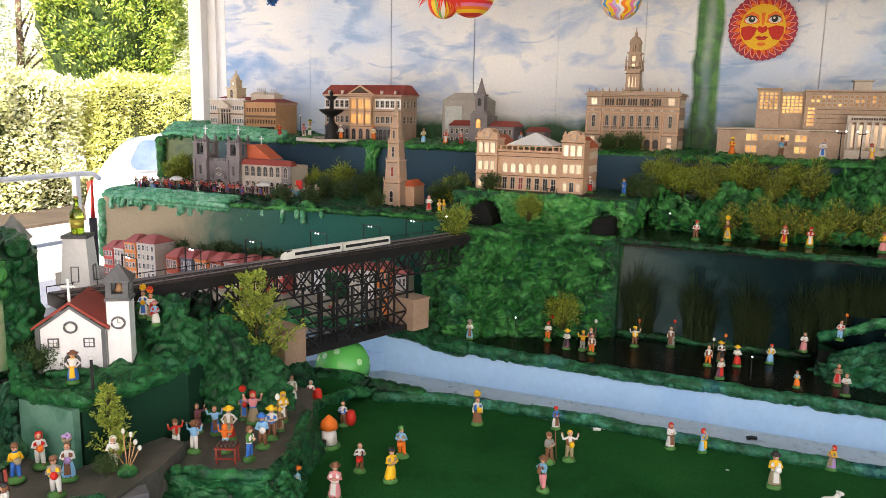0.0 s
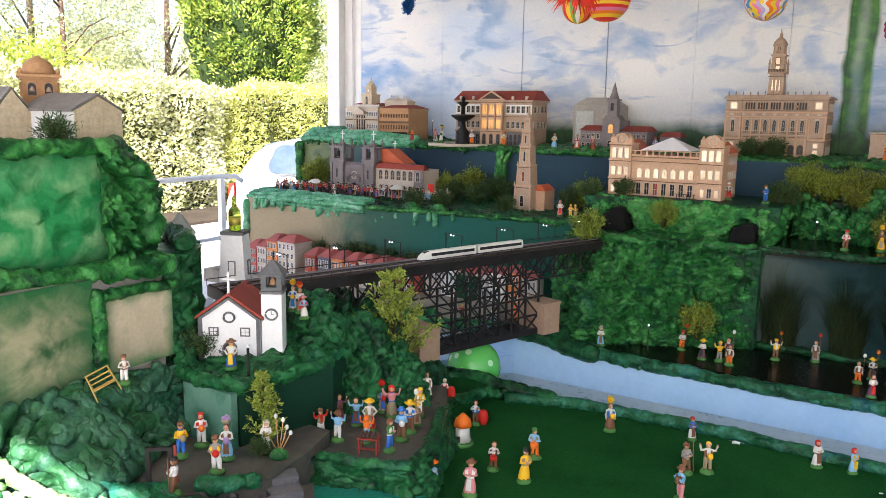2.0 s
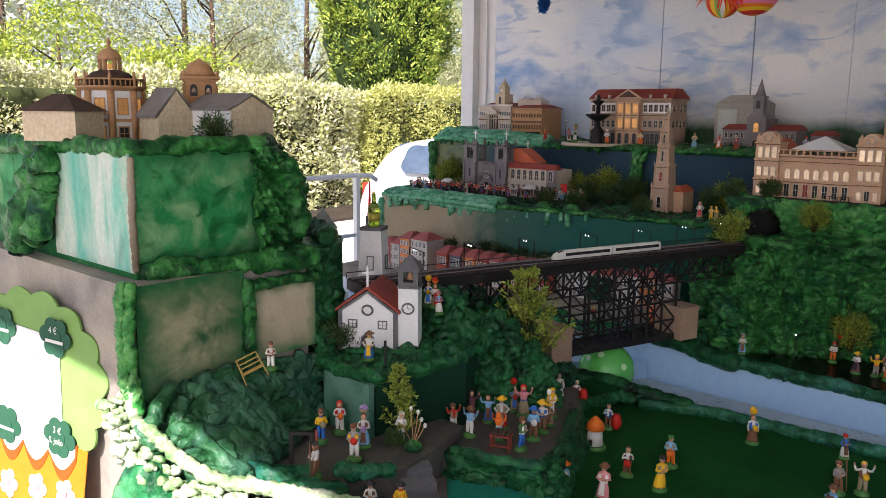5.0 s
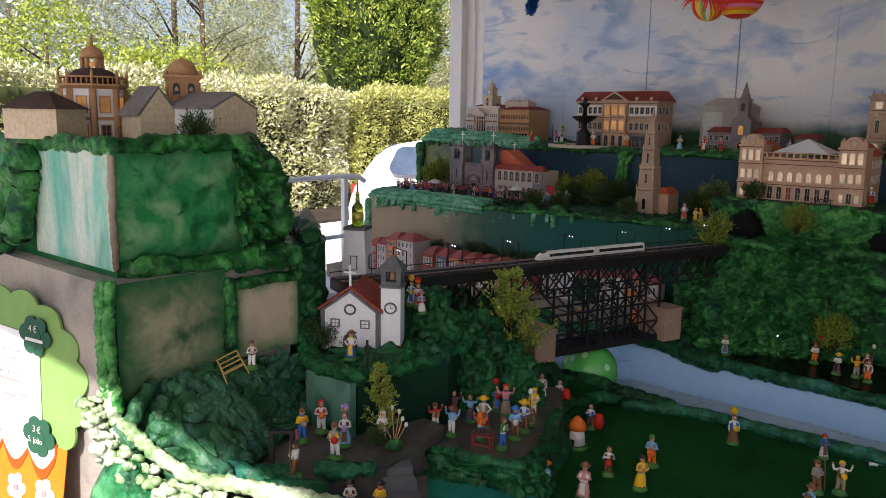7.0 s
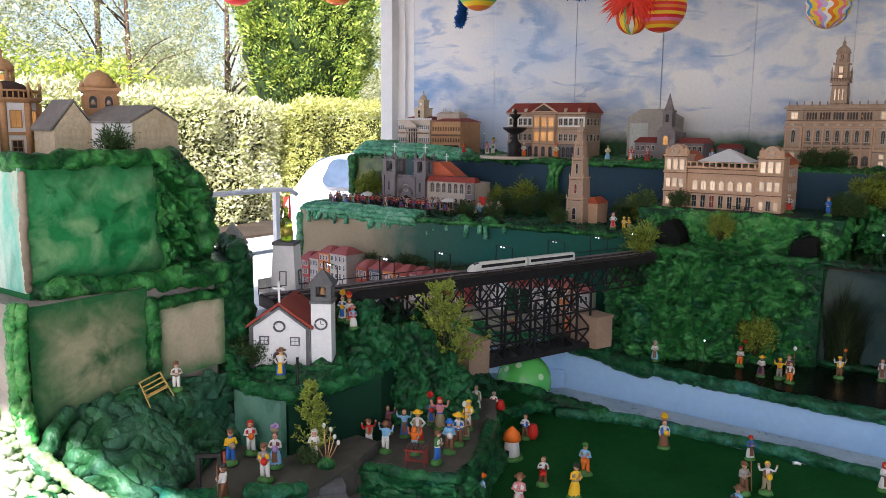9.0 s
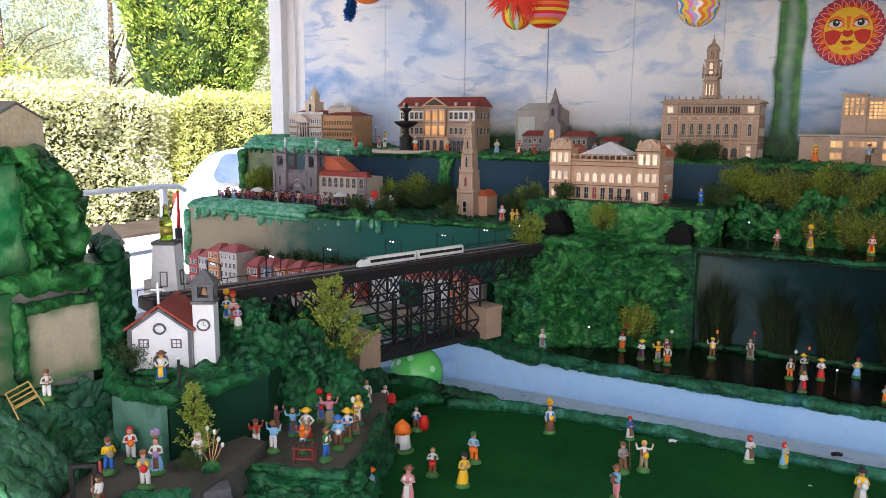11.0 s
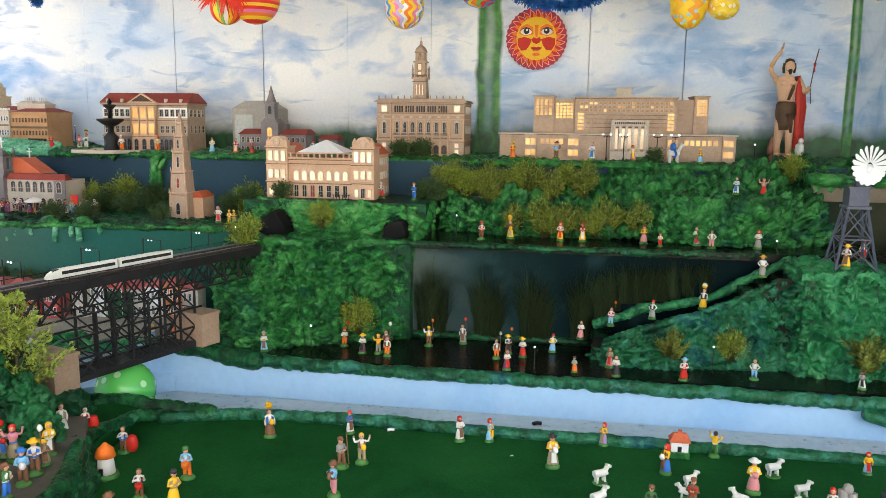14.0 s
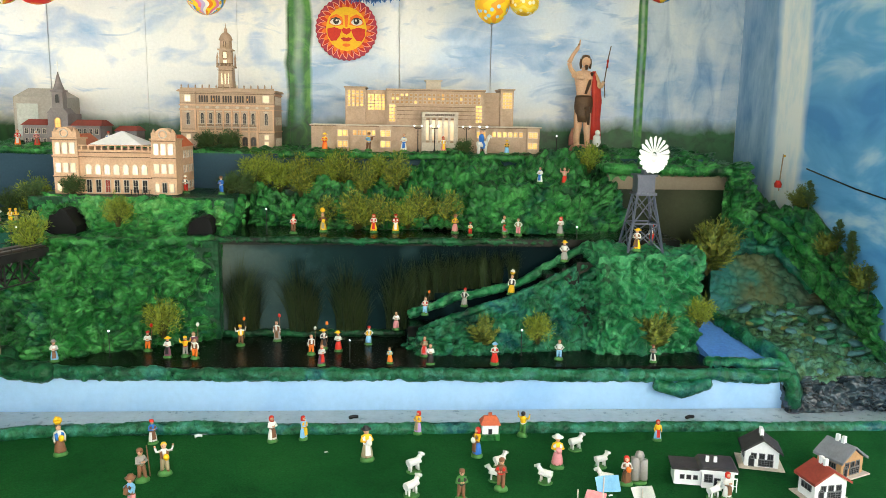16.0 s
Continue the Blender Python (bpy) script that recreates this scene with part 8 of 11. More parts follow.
wind_pump()
saint()
dark_roof = paint("dark_slate_roof", [(0.035, 0.03, 0.034), (0.06, 0.052, 0.056)], 20, 160, 0.6, 0.5, 0.001)
grey_roof = paint("grey_slate_roof", [(0.16, 0.17, 0.19), (0.22, 0.23, 0.25)], 20, 160, 0.6, 0.5, 0.001)
meadow_house(pose(1.565, 3.21, 0.195, 0, 0, -16), 0.115, 0.09, 0.058, 0.098, dark_roof, "white model house with dark gabled roof")
t = thing("meadow_villa", "long white model villa with dark roof and veranda", "house", pose(1.258, 3.075, 0.195, 0, 0, -12) @ Matrix.Diagonal((0.88, 0.68, 0.76, 1)), "houses on the meadow")
one("wall", t, white_wall, lambda bm: (box(bm, 0, 0.10, 0, 0.12, 0, 0.072), box(bm, 0.1005, 0.22, -0.02, 0.12, 0, 0.085)))
one("roof", t, dark_roof, lambda bm: (prism(bm, [(-0.012, 0.0725), (0.1005, 0.0725), (0.1005, 0.082), (-0.012, 0.08)], -0.012, 0.132), prism(bm, [(0.09, 0.0855), (0.235, 0.0855), (0.225, 0.10), (0.101, 0.10)], -0.032, 0.132)))
one("eave_trim", t, white_wall, lambda bm: box(bm, 0.09, 0.23, -0.034, -0.0325, 0.079, 0.088))
for x in (0.03, 0.055, 0.08):
    part("window", window_mesh(0.014, 0.018, grey_trim, dark_glass, False, (0, 0), 0.003), None, t, at=pose(x, 0, 0.028))
part("window", window_mesh(0.026, 0.032, grey_trim, dark_glass, False, (1, 2), 0.003), None, t, at=pose(0.125, -0.02, 0.03))
part("door", window_mesh(0.02, 0.045, grey_trim, dark_glass, False, (0, 0), 0.003), None, t, at=pose(0.158, -0.02, 0.002))
one("veranda", t, white_paint, lambda bm: ([box(bm, x, x + 0.003, -0.045, -0.042, 0, 0.06) for x in (0.17, 0.19, 0.21, 0.225)], box(bm, 0.17, 0.228, -0.046, -0.041, 0.0605, 0.064), box(bm, 0.17, 0.228, -0.045, -0.043, 0.025, 0.028)))
for x in (0.12, 0.15):
    one("chimney", t, white_wall, lambda bm: box(bm, x, x + 0.012, 0.04, 0.052, 0.09, 0.125))
t = meadow_house(pose(1.675, 2.93, 0.195, 0, 0, 8), 0.115, 0.085, 0.065, 0.10, red_roof, "white model house with red roof")
meadow_house(pose(1.86, 3.10, 0.195, 0, 0, 24), 0.115, 0.095, 0.058, 0.098, grey_roof, "yellow model house with grey roof", mdf_tan)
t = thing("tiny_chapel", "tiny white model chapel with red roof on green base", "house", pose(0.64, 3.46, 0.192, 0, 0, 0))
one("wall", t, white_wall, lambda bm: box(bm, 0, 0.062, 0, 0.05, 0.022, 0.06))
one("roof", t, orange_roof, lambda bm: (hip(bm, -0.008, 0.070, -0.008, 0.058, 0.0605, 0.028, 0.016, 0.026), box(bm, 0.024, 0.038, 0.018, 0.03, 0.088, 0.10)))
one("base", t, foam_green, lambda bm: box(bm, -0.005, 0.067, -0.008, 0.055, -0.001, 0.0217))
part("door", window_mesh(0.012, 0.02, grey_trim, dark_glass, False, (0, 0), 0.002), None, t, at=pose(0.03, 0, 0.0225))

# ---- clay figurines ----
CLAY = {n: paint("clay_" + n, c, 60, 300, 0.55, 0.2, 0.0006, vary=0.08) for n, c in {
    "white": [(0.74, 0.72, 0.68), (0.64, 0.62, 0.58)], "red": [(0.62, 0.03, 0.015), (0.50, 0.02, 0.012)], "blue": [(0.04, 0.18, 0.58), (0.02, 0.12, 0.42)],
    "sky": [(0.25, 0.50, 0.72), (0.18, 0.42, 0.66)], "yellow": [(0.85, 0.52, 0.02), (0.78, 0.42, 0.015)], "brown": [(0.16, 0.07, 0.035), (0.22, 0.10, 0.05)],
    "pink": [(0.66, 0.28, 0.28), (0.60, 0.20, 0.22)], "grey": [(0.26, 0.24, 0.22), (0.32, 0.30, 0.28)], "black": [(0.02, 0.018, 0.02), (0.035, 0.03, 0.03)],
    "orange": [(0.85, 0.20, 0.02), (0.75, 0.14, 0.015)], "plum": [(0.15, 0.05, 0.09), (0.20, 0.07, 0.12)], "skin": [(0.62, 0.34, 0.22), (0.56, 0.29, 0.18)],
    "green": [(0.07, 0.22, 0.05), (0.05, 0.16, 0.035)], "khaki": [(0.34, 0.28, 0.17), (0.28, 0.22, 0.13)], "lilac": [(0.42, 0.28, 0.52), (0.36, 0.22, 0.46)]}.items()}
FIGS = {}


def figurine(upper, lower, head="brown", hat="none", skirt=False, arms="down", held="", base=True):
    """A hand-modelled clay doll one unit high: mesh shared by all that look alike."""
    key = (upper, lower, head, hat, skirt, arms, held, base)
    if key in FIGS:
        return FIGS[key]
    rng = random.Random(repr(key))
    bm = bmesh.new()
    trim = ("white", "brown", "red", "khaki", "black", "white", "yellow", "blue")[rng.randrange(8)]
    if trim == upper:
        trim = "brown" if upper != "brown" else "red"
    mats = ["green", lower, upper, "skin", head, held.split(":")[1] if ":" in held else "white", "brown", trim, "black"]
    if base:
        lathe(bm, [(0.19, 0), (0.205, 0.04), (0.18, 0.10), (0.11, 0.15), (0.03, 0.16)], 12, (0, 0, 0), 0, 1.0, 0.85)
    if skirt:
        lathe(bm, [(0.155, 0.12), (0.16, 0.16), (0.15, 0.26), (0.125, 0.38), (0.085, 0.51)], 14, (0, 0, 0), 1, 1.0, 0.82)
        if rng.random() < 0.6:
            prism(bm, [(-0.075, 0.20), (0.075, 0.20), (0.055, 0.50), (-0.055, 0.50)], -0.142, -0.07, 7)
        for q in (-0.05, 0.05):
            ball(bm, (q, -0.10, 0.13), 0.035, 8, 6, 0.6)
    else:
        for q in (-1, 1):
            step = 0.03 * q
            tube(bm, [(q * 0.072, -0.01 - step, 0.12), (q * 0.066, -0.015 - 0.5 * step, 0.22), (q * 0.06, -0.012, 0.34), (q * 0.048, 0, 0.50)], 0.046, 8, 1, 1.45)
            ball(bm, (q * 0.074, -0.045 - step, 0.135), 0.046, 8, 6, 0.6)
    lathe(bm, [(0.092, 0.47), (0.088, 0.53), (0.105, 0.60), (0.122, 0.67), (0.115, 0.715), (0.075, 0.755), (0.036, 0.765), (0.034, 0.80)], 14, (0, 0, 0), 2, 1.0, 0.74)
    lathe(bm, [(0.096, 0.485), (0.100, 0.50), (0.097, 0.525)], 12, (0, 0, 0), 7, 1.0, 0.78)
    if rng.random() < 0.55:
        for q in (-1, 1):
            prism(bm, [(q * x, z) for x, z in ((0.04, 0.53), (0.108, 0.53), (0.125, 0.68), (0.055, 0.735))], -0.094, -0.03, 7)
    else:
        lathe(bm, [(0.07, 0.748), (0.062, 0.768), (0.045, 0.782)], 10, (0, -0.01, 0), 7, 1.0, 0.85)
    ball(bm, (0, -0.014, 0.852), 0.072, 12, 3, 1.16)
    ball(bm, (0, -0.088, 0.845), 0.014, 6, 3)
    for q in (-1, 1):
        ball(bm, (q * 0.028, -0.078, 0.868), 0.010, 6, 8)
    lathe(bm, [(0.062, 0.80), (0.078, 0.85), (0.076, 0.90), (0.05, 0.935), (0.01, 0.945)], 12, (0, 0.016, 0), 6 if hat not in ("none", "scarf") else 4)
    for q in (-1, 1):
        if arms == "up":
            pts = [(q * 0.105, 0, 0.70), (q * 0.20, -0.02, 0.70), (q * 0.235, -0.03, 0.83)]
            palm = (q * 0.237, -0.03, 0.865)
        elif arms == "fold":
            pts = [(q * 0.105, 0, 0.70), (q * 0.155, -0.04, 0.58), (q * 0.06, -0.13, 0.60)]
            palm = (q * 0.03, -0.145, 0.61)
        elif arms == "hips":
            pts = [(q * 0.105, 0, 0.70), (q * 0.20, 0.0, 0.60), (q * 0.11, -0.05, 0.51)]
            palm = (q * 0.10, -0.06, 0.50)
        elif arms == "play":
            pts = [(q * 0.105, 0, 0.70), (q * 0.155, -0.10, 0.62), (0.10 + q * 0.05, -0.17, 0.70)]
            palm = (0.10 + q * 0.05, -0.18, 0.71)
        else:
            pts = [(q * 0.105, 0, 0.70), (q * 0.15, -0.01, 0.57), (q * 0.14, -0.06, 0.47)]
            palm = (q * 0.14, -0.07, 0.45)
        ball(bm, pts[0], 0.04, 8, 2)
        tube(bm, pts, 0.038, 7, 2, 0.85)
        ball(bm, palm, 0.03, 8, 3)
    if hat == "straw":
        lathe(bm, [(0.155, 0.885), (0.16, 0.898), (0.08, 0.92), (0.072, 0.965), (0.03, 0.98)], 14, (0, 0.02, 0), 4)
    elif hat == "cap":
        lathe(bm, [(0.082, 0.885), (0.088, 0.91), (0.075, 0.95), (0.03, 0.972)], 12, (0, 0.005, 0), 4)
        box(bm, -0.045, 0.045, -0.13, -0.06, 0.895, 0.908, 4)
    elif hat == "brim":
        lathe(bm, [(0.135, 0.895), (0.135, 0.908), (0.078, 0.92), (0.072, 0.975), (0.045, 0.99)], 14, (0, 0, 0), 4)
    elif hat == "scarf":
        lathe(bm, [(0.085, 0.77), (0.092, 0.83), (0.088, 0.91), (0.05, 0.95), (0.01, 0.958)], 12, (0, 0.024, 0), 4)
        ball(bm, (0, -0.045, 0.775), 0.03, 8, 4, 0.8)
    elif hat == "basket":
        lathe(bm, [(0.07, 0.967), (0.12, 1.05), (0.125, 1.07), (0.05, 1.07)], 12, (0, 0, 0), 4)
        lathe(bm, [(0.05, 0.945), (0.06, 0.966)], 10, (0, 0, 0), 7)
        for k in range(7):
            ball(bm, (0.07 * math.cos(k * 0.9), 0.07 * math.sin(k * 0.9), 1.10 + 0.02 * (k % 3)), 0.045, 7, 5)
    what = held.split(":")[0]
    if what == "balloon":
        tube(bm, [(0.16, -0.06, 0.35), (0.17, -0.05, 0.8), (0.17, -0.05, 1.15)], 0.012, 5, 6)
        ball(bm, (0.17, -0.05, 1.23), 0.07, 10, 5, 1.3)
    elif what == "drum":
        lathe(bm, [(0.10, 0.44), (0.105, 0.5), (0.10, 0.58)], 12, (0.0, -0.2, 0), 5)
    elif what == "pole":
        tube(bm, [(0.2, -0.05, 0.12), (0.17, -0.07, 1.0)], 0.016, 6, 6)
    elif what == "violin":
        lathe(bm, [(0.03, -0.10), (0.07, -0.06), (0.05, 0), (0.065, 0.06), (0.02, 0.10)], 8, (0.14, -0.20, 0.68), 5)
        tube(bm, [(0.1, -0.2, 0.76), (0.3, -0.26, 0.80)], 0.012, 5, 6)
    elif what == "bundle":
        ball(bm, (0.03, -0.16, 0.57), 0.085, 10, 5, 1.1)
    elif what == "barrel":
        lathe(bm, [(0.13, 0.05), (0.19, 0.2), (0.20, 0.35), (0.15, 0.55), (0.10, 0.6)], 12, (0.27, 0.05, 0), 5)
    lean, twist, off = rng.uniform(-0.05, 0.05), rng.uniform(-0.25, 0.25), Vector((rng.uniform(0, 9), rng.uniform(0, 9), 0))
    for v in bm.verts:
        if v.co.z > 0.15:
            h = v.co.z - 0.15
            a = twist * h
            x, y = v.co.x, v.co.y
            v.co.x, v.co.y = x * math.cos(a) - y * math.sin(a) + lean * h, x * math.sin(a) + y * math.cos(a)
        v.co += (0.018 if v.co.z < 0.16 and v.co.z > 0.005 else 0.009) * noise.noise_vector(v.co * 9 + off)
    me = mesh_of("clay_figure", bm, [CLAY[m] for m in mats])
    FIGS[key] = me
    return me


HATS = {"straw": "wide straw hat", "cap": "cap", "brim": "brimmed hat", "scarf": "headscarf", "basket": "basket on the head", "none": "bare head"}


def place(x, y, z, h, turn, upper, lower, head="brown", hat="none", skirt=False, arms="down", held="", base=True, group="", name="clay_figurine", on="the meadow"):
    ob = new(name, figurine(upper, lower, head, hat, skirt, arms, held, base))
    ob.matrix_basis = pose(x, y, z, 0, 0, turn) @ Matrix.Diagonal((h, h, h, 1))
    word = "skirt" if skirt else "trousers"
    return tagged(ob, "clay figurine, %s top, %s %s, %s %s" % (upper, lower, word, head, HATS[hat]), "figurine", group)


L = 0.189
for row in (
    (-1.048, 2.956, L, 0.125, 20, "sky", "orange", "green", "cap", False, "fold", "drum:orange"),
    (-0.998, 2.765, L, 0.13, 50, "yellow", "yellow", "black", "cap", True, "fold"),
    (-1.129, 2.785, L, 0.115, 30, "white", "brown", "brown", "none", False, "play", "drum:red"),
    (-1.104, 2.576, L, 0.135, 10, "pink", "pink", "brown", "brim", True, "fold"),
    (-1.223, 2.531, L, 0.12, 0, "sky", "red", "orange", "straw", True, "fold"),
    (-0.906, 3.355, L, 0.125, 30, "white", "brown", "yellow", "basket", True, "down", "bundle:yellow"),
    (-0.607, 3.453, L, 0.10, 40, "blue", "white", "red", "cap", True, "fold"),
    (-0.547, 3.140, L, 0.125, 40, "grey", "brown", "brown", "cap", False, "fold", "pole"),
    (-0.486, 3.19, L, 0.125, 30, "white", "khaki", "yellow", "none", False, "up", "bundle:yellow"),
    (-0.508, 2.925, L, 0.13, -40, "sky", "pink", "brown", "brim", False, "play", "violin:brown"),
    (-0.163, 3.461, L, 0.11, 40, "white", "white", "red", "scarf", True, "fold"),
    (-0.048, 3.48, L, 0.10, 60, "sky", "sky", "red", "scarf", True, "fold"),
):
    place(*row, group="figurines on the meadow")
for row in (
    (0.204, 3.289, L, 0.135, 20, "yellow", "khaki", "black", "brim", True, "fold", "bundle:white"),
    (0.391, 3.527, L, 0.10, -30, "yellow", "lilac", "red", "scarf", True, "fold"),
    (0.605, 3.315, L, 0.12, -60, "yellow", "blue", "red", "scarf", True, "fold", "bundle:white"),
    (0.801, 3.498, L, 0.11, 150, "yellow", "green", "black", "none", False, "up"),
    (0.883, 3.215, L, 0.13, -10, "yellow", "pink", "white", "straw", True, "fold", "bundle:pink"),
    (1.095, 3.079, L, 0.11, 0, "white", "brown", "red", "scarf", True, "fold", "bundle:orange"),
    (1.323, 3.446, L, 0.09, 0, "yellow", "sky", "red", "scarf", True, "down"),
    (0.66, 3.05, L, 0.12, -20, "brown", "brown", "brown", "cap", False, "fold"),
    (1.40, 2.97, L, 0.10, 20, "white", "white", "red", "scarf", True, "fold"),
    (0.52, 2.98, L, 0.115, 10, "green", "brown", "brown", "cap", False, "fold"),
):
    place(*row, group="figurines on the meadow")
place(-1.385, 3.11, L, 0.11, 20, "white", "brown", "brown", "none", False, "play", "barrel:red", group="figurines on the meadow")
bm = bmesh.new()
lathe(bm, [(0.045, 0), (0.04, 0.015)], 12, (0, 0, 0), 1)
lathe(bm, [(0.032, 0.0155), (0.026, 0.075)], 14, (0, 0, 0), 0)
lathe(bm, [(0.036, 0.0755), (0.03, 0.10), (0.005, 0.125)], 14, (0, 0, 0), 2)
box(bm, -0.007, 0.007, -0.034, -0.028, 0.018, 0.04, 3)
solid("clay_mill", bm, [CLAY["white"], CLAY["green"], CLAY["orange"], CLAY["black"]], "small clay windmill with orange cap", "ornament", pose(-1.335, 2.92, L))
bm = bmesh.new()
lathe(bm, [(0.04, 0), (0.035, 0.012)], 12, (0, 0, 0), 1)
tube(bm, [(-0.02, 0, 0.012), (-0.02, 0.01, 0.11)], 0.022, 8, 0)
tube(bm, [(0.02, 0, 0.012), (0.02, 0.01, 0.10)], 0.022, 8, 0)
ball(bm, (0, 0.01, 0.115), 0.025, 8, 0)
solid("clay_grotto", bm, [CLAY["grey"], CLAY["green"]], "grey clay rock with two peaks", "ornament", pose(1.145, 3.10, L) @ Matrix.Diagonal((0.72, 0.72, 0.8, 1)))


def sheep(x, y, turn, s=1.0):
    if "sheep" not in FIGS:
        bm = bmesh.new()
        lathe(bm, [(0.035, 0), (0.033, 0.008)], 12, (0, 0, 0), 1)
        for sx, sy in ((-1, -1), (1, -1), (-1, 1), (1, 1)):
            tube(bm, [(sx * 0.02, sy * 0.009, 0.007), (sx * 0.018, sy * 0.009, 0.036)], 0.005, 6, 0)
        tube(bm, [(-0.032, 0, 0.046), (-0.022, 0, 0.047), (0, 0, 0.048), (0.02, 0, 0.05), (0.03, 0, 0.054)], 0.018, 10, 0, 0.95, 0.4)
        tube(bm, [(0.022, 0, 0.056), (0.034, 0, 0.074)], 0.011, 8, 0)
        tube(bm, [(0.03, 0, 0.080), (0.04, 0, 0.078), (0.053, 0, 0.072)], 0.010, 8, 0, 0.7)
        tube(bm, [(0.034, -0.016, 0.08), (0.034, 0.016, 0.08)], 0.004, 6, 0)
        FIGS["sheep"] = mesh_of("clay_sheep", bm, [CLAY["white"], CLAY["green"]])
    ob = new("clay_sheep", FIGS["sheep"])
    ob.matrix_basis = pose(x, y, L, 0, 0, turn) @ Matrix.Diagonal((s, s, s, 1))
    tagged(ob, "small white clay sheep on a green base", "sheep", "flock of sheep")


for x, y, a, s in ((0.982, 3.366, 20, 0.76), (0.677, 3.226, 25, 0.66), (0.819, 3.10, 150, 0.74), (1.041, 3.218, 15, 0.68), (1.02, 3.07, 160, 0.76), (0.371, 3.194, 30, 0.78), (0.36, 3.02, 40, 0.80), (0.649, 3.12, 170, 0.68), (1.357, 2.976, 20, 0.66)):
    sheep(x, y, a, s)
P = 0.299
for row in (
    (-1.218, 4.06, 0.315, 0.105, 20, "white", "sky", "grey", "brim", True, "fold"),
    (-0.876, 4.271, P, 0.105, 10, "white", "orange", "red", "cap", False, "fold", "balloon:red"),
    (-0.755, 4.173, P, 0.105, 0, "white", "plum", "yellow", "straw", True, "fold"),
    (-0.677, 4.182, P, 0.105, 30, "yellow", "grey", "yellow", "cap", False, "up"),
    (-0.645, 4.215, P, 0.12, 10, "plum", "brown", "brown", "none", False, "fold", "balloon:white"),
    (-0.625, 4.15, P, 0.105, 0, "white", "orange", "brown", "none", False, "down"),
    (-0.459, 4.364, P, 0.11, 20, "white", "brown", "yellow", "cap", False, "up", "balloon:orange"),
    (-0.293, 4.443, P, 0.11, 0, "white", "grey", "brown", "none", True, "down", "balloon:red"),
    (-0.099, 4.215, P, 0.105, 20, "white", "orange", "brown", "none", False, "down", "balloon:white"),
    (-0.049, 4.307, P, 0.105, 20, "white", "brown", "yellow", "straw", True, "fold", "balloon:orange"),
    (-0.035, 4.05, P, 0.105, 30, "white", "plum", "brown", "none", True, "fold"),
):
    place(*row, group="figurines on the lower path")
for row in (
    (0.025, 4.269, P, 0.105, 0, "white", "red", "yellow", "straw", True, "fold"),
    (0.164, 4.383, P, 0.10, 0, "white", "sky", "red", "cap", True, "hips"),
    (0.275, 4.08, P, 0.08, 0, "sky", "orange", "brown", "cap", True, "fold"),
    (0.435, 4.185, P, 0.105, -10, "khaki", "pink", "brown", "none", True, "fold"),
    (0.46, 4.06, P, 0.105, 0, "white", "black", "brown", "none", True, "fold"),
    (0.755, 4.06, P, 0.11, -10, "white", "red", "sky", "brim", True, "fold"),
    (1.069, 4.131, P, 0.105, -20, "white", "sky", "brown", "none", False, "hips"),
    (1.507, 4.09, P, 0.09, -20, "grey", "white", "brown", "cap", True, "fold"),
    (0.30, 4.40, 0.37, 0.10, -10, "white", "pink", "brown", "none", True, "fold"),
    (0.443, 4.40, 0.445, 0.10, -10, "white", "sky", "brown", "none", False, "fold", "balloon:orange"),
    (0.639, 4.40, 0.49, 0.10, -20, "white", "grey", "red", "cap", True, "hips"),
    (0.873, 4.40, 0.55, 0.11, -20, "white", "yellow", "yellow", "basket", True, "down"),
    (1.133, 4.40, 0.72, 0.11, -20, "white", "grey", "yellow", "straw", True, "hips"),
    (1.45, 4.26, 0.80, 0.115, -30, "white", "yellow", "yellow", "straw", True, "fold"),
    (1.60, 4.50, 0.80, 0.10, -10, "white", "red", "red", "cap", False, "down"),
):
    place(*row, group="figurines on the paths")
U = 0.814
for row in (
    (-0.233, 4.642, U, 0.105, 0, "white", "brown", "red", "cap", False, "fold"),
    (-0.085, 4.71, U, 0.11, 0, "brown", "yellow", "yellow", "basket", True, "fold", "bundle:yellow"),
    (0.178, 4.70, U, 0.105, 0, "white", "yellow", "red", "scarf", True, "fold"),
    (0.294, 4.70, U, 0.105, 0, "red", "yellow", "red", "cap", True, "fold"),
    (0.606, 4.70, U, 0.105, 0, "yellow", "pink", "brown", "straw", True, "fold"),
    (0.682, 4.628, U, 0.075, 0, "white", "red", "red", "cap", False, "fold"),
    (0.871, 4.69, U, 0.105, -10, "white", "grey", "brown", "none", True, "fold"),
    (0.932, 4.621, U, 0.10, -10, "white", "pink", "brown", "none", False, "hips"),
    (1.159, 4.652, U, 0.105, -20, "white", "grey", "red", "scarf", True, "fold"),
):
    place(*row, group="figurines on the upper path")
S = 1.212
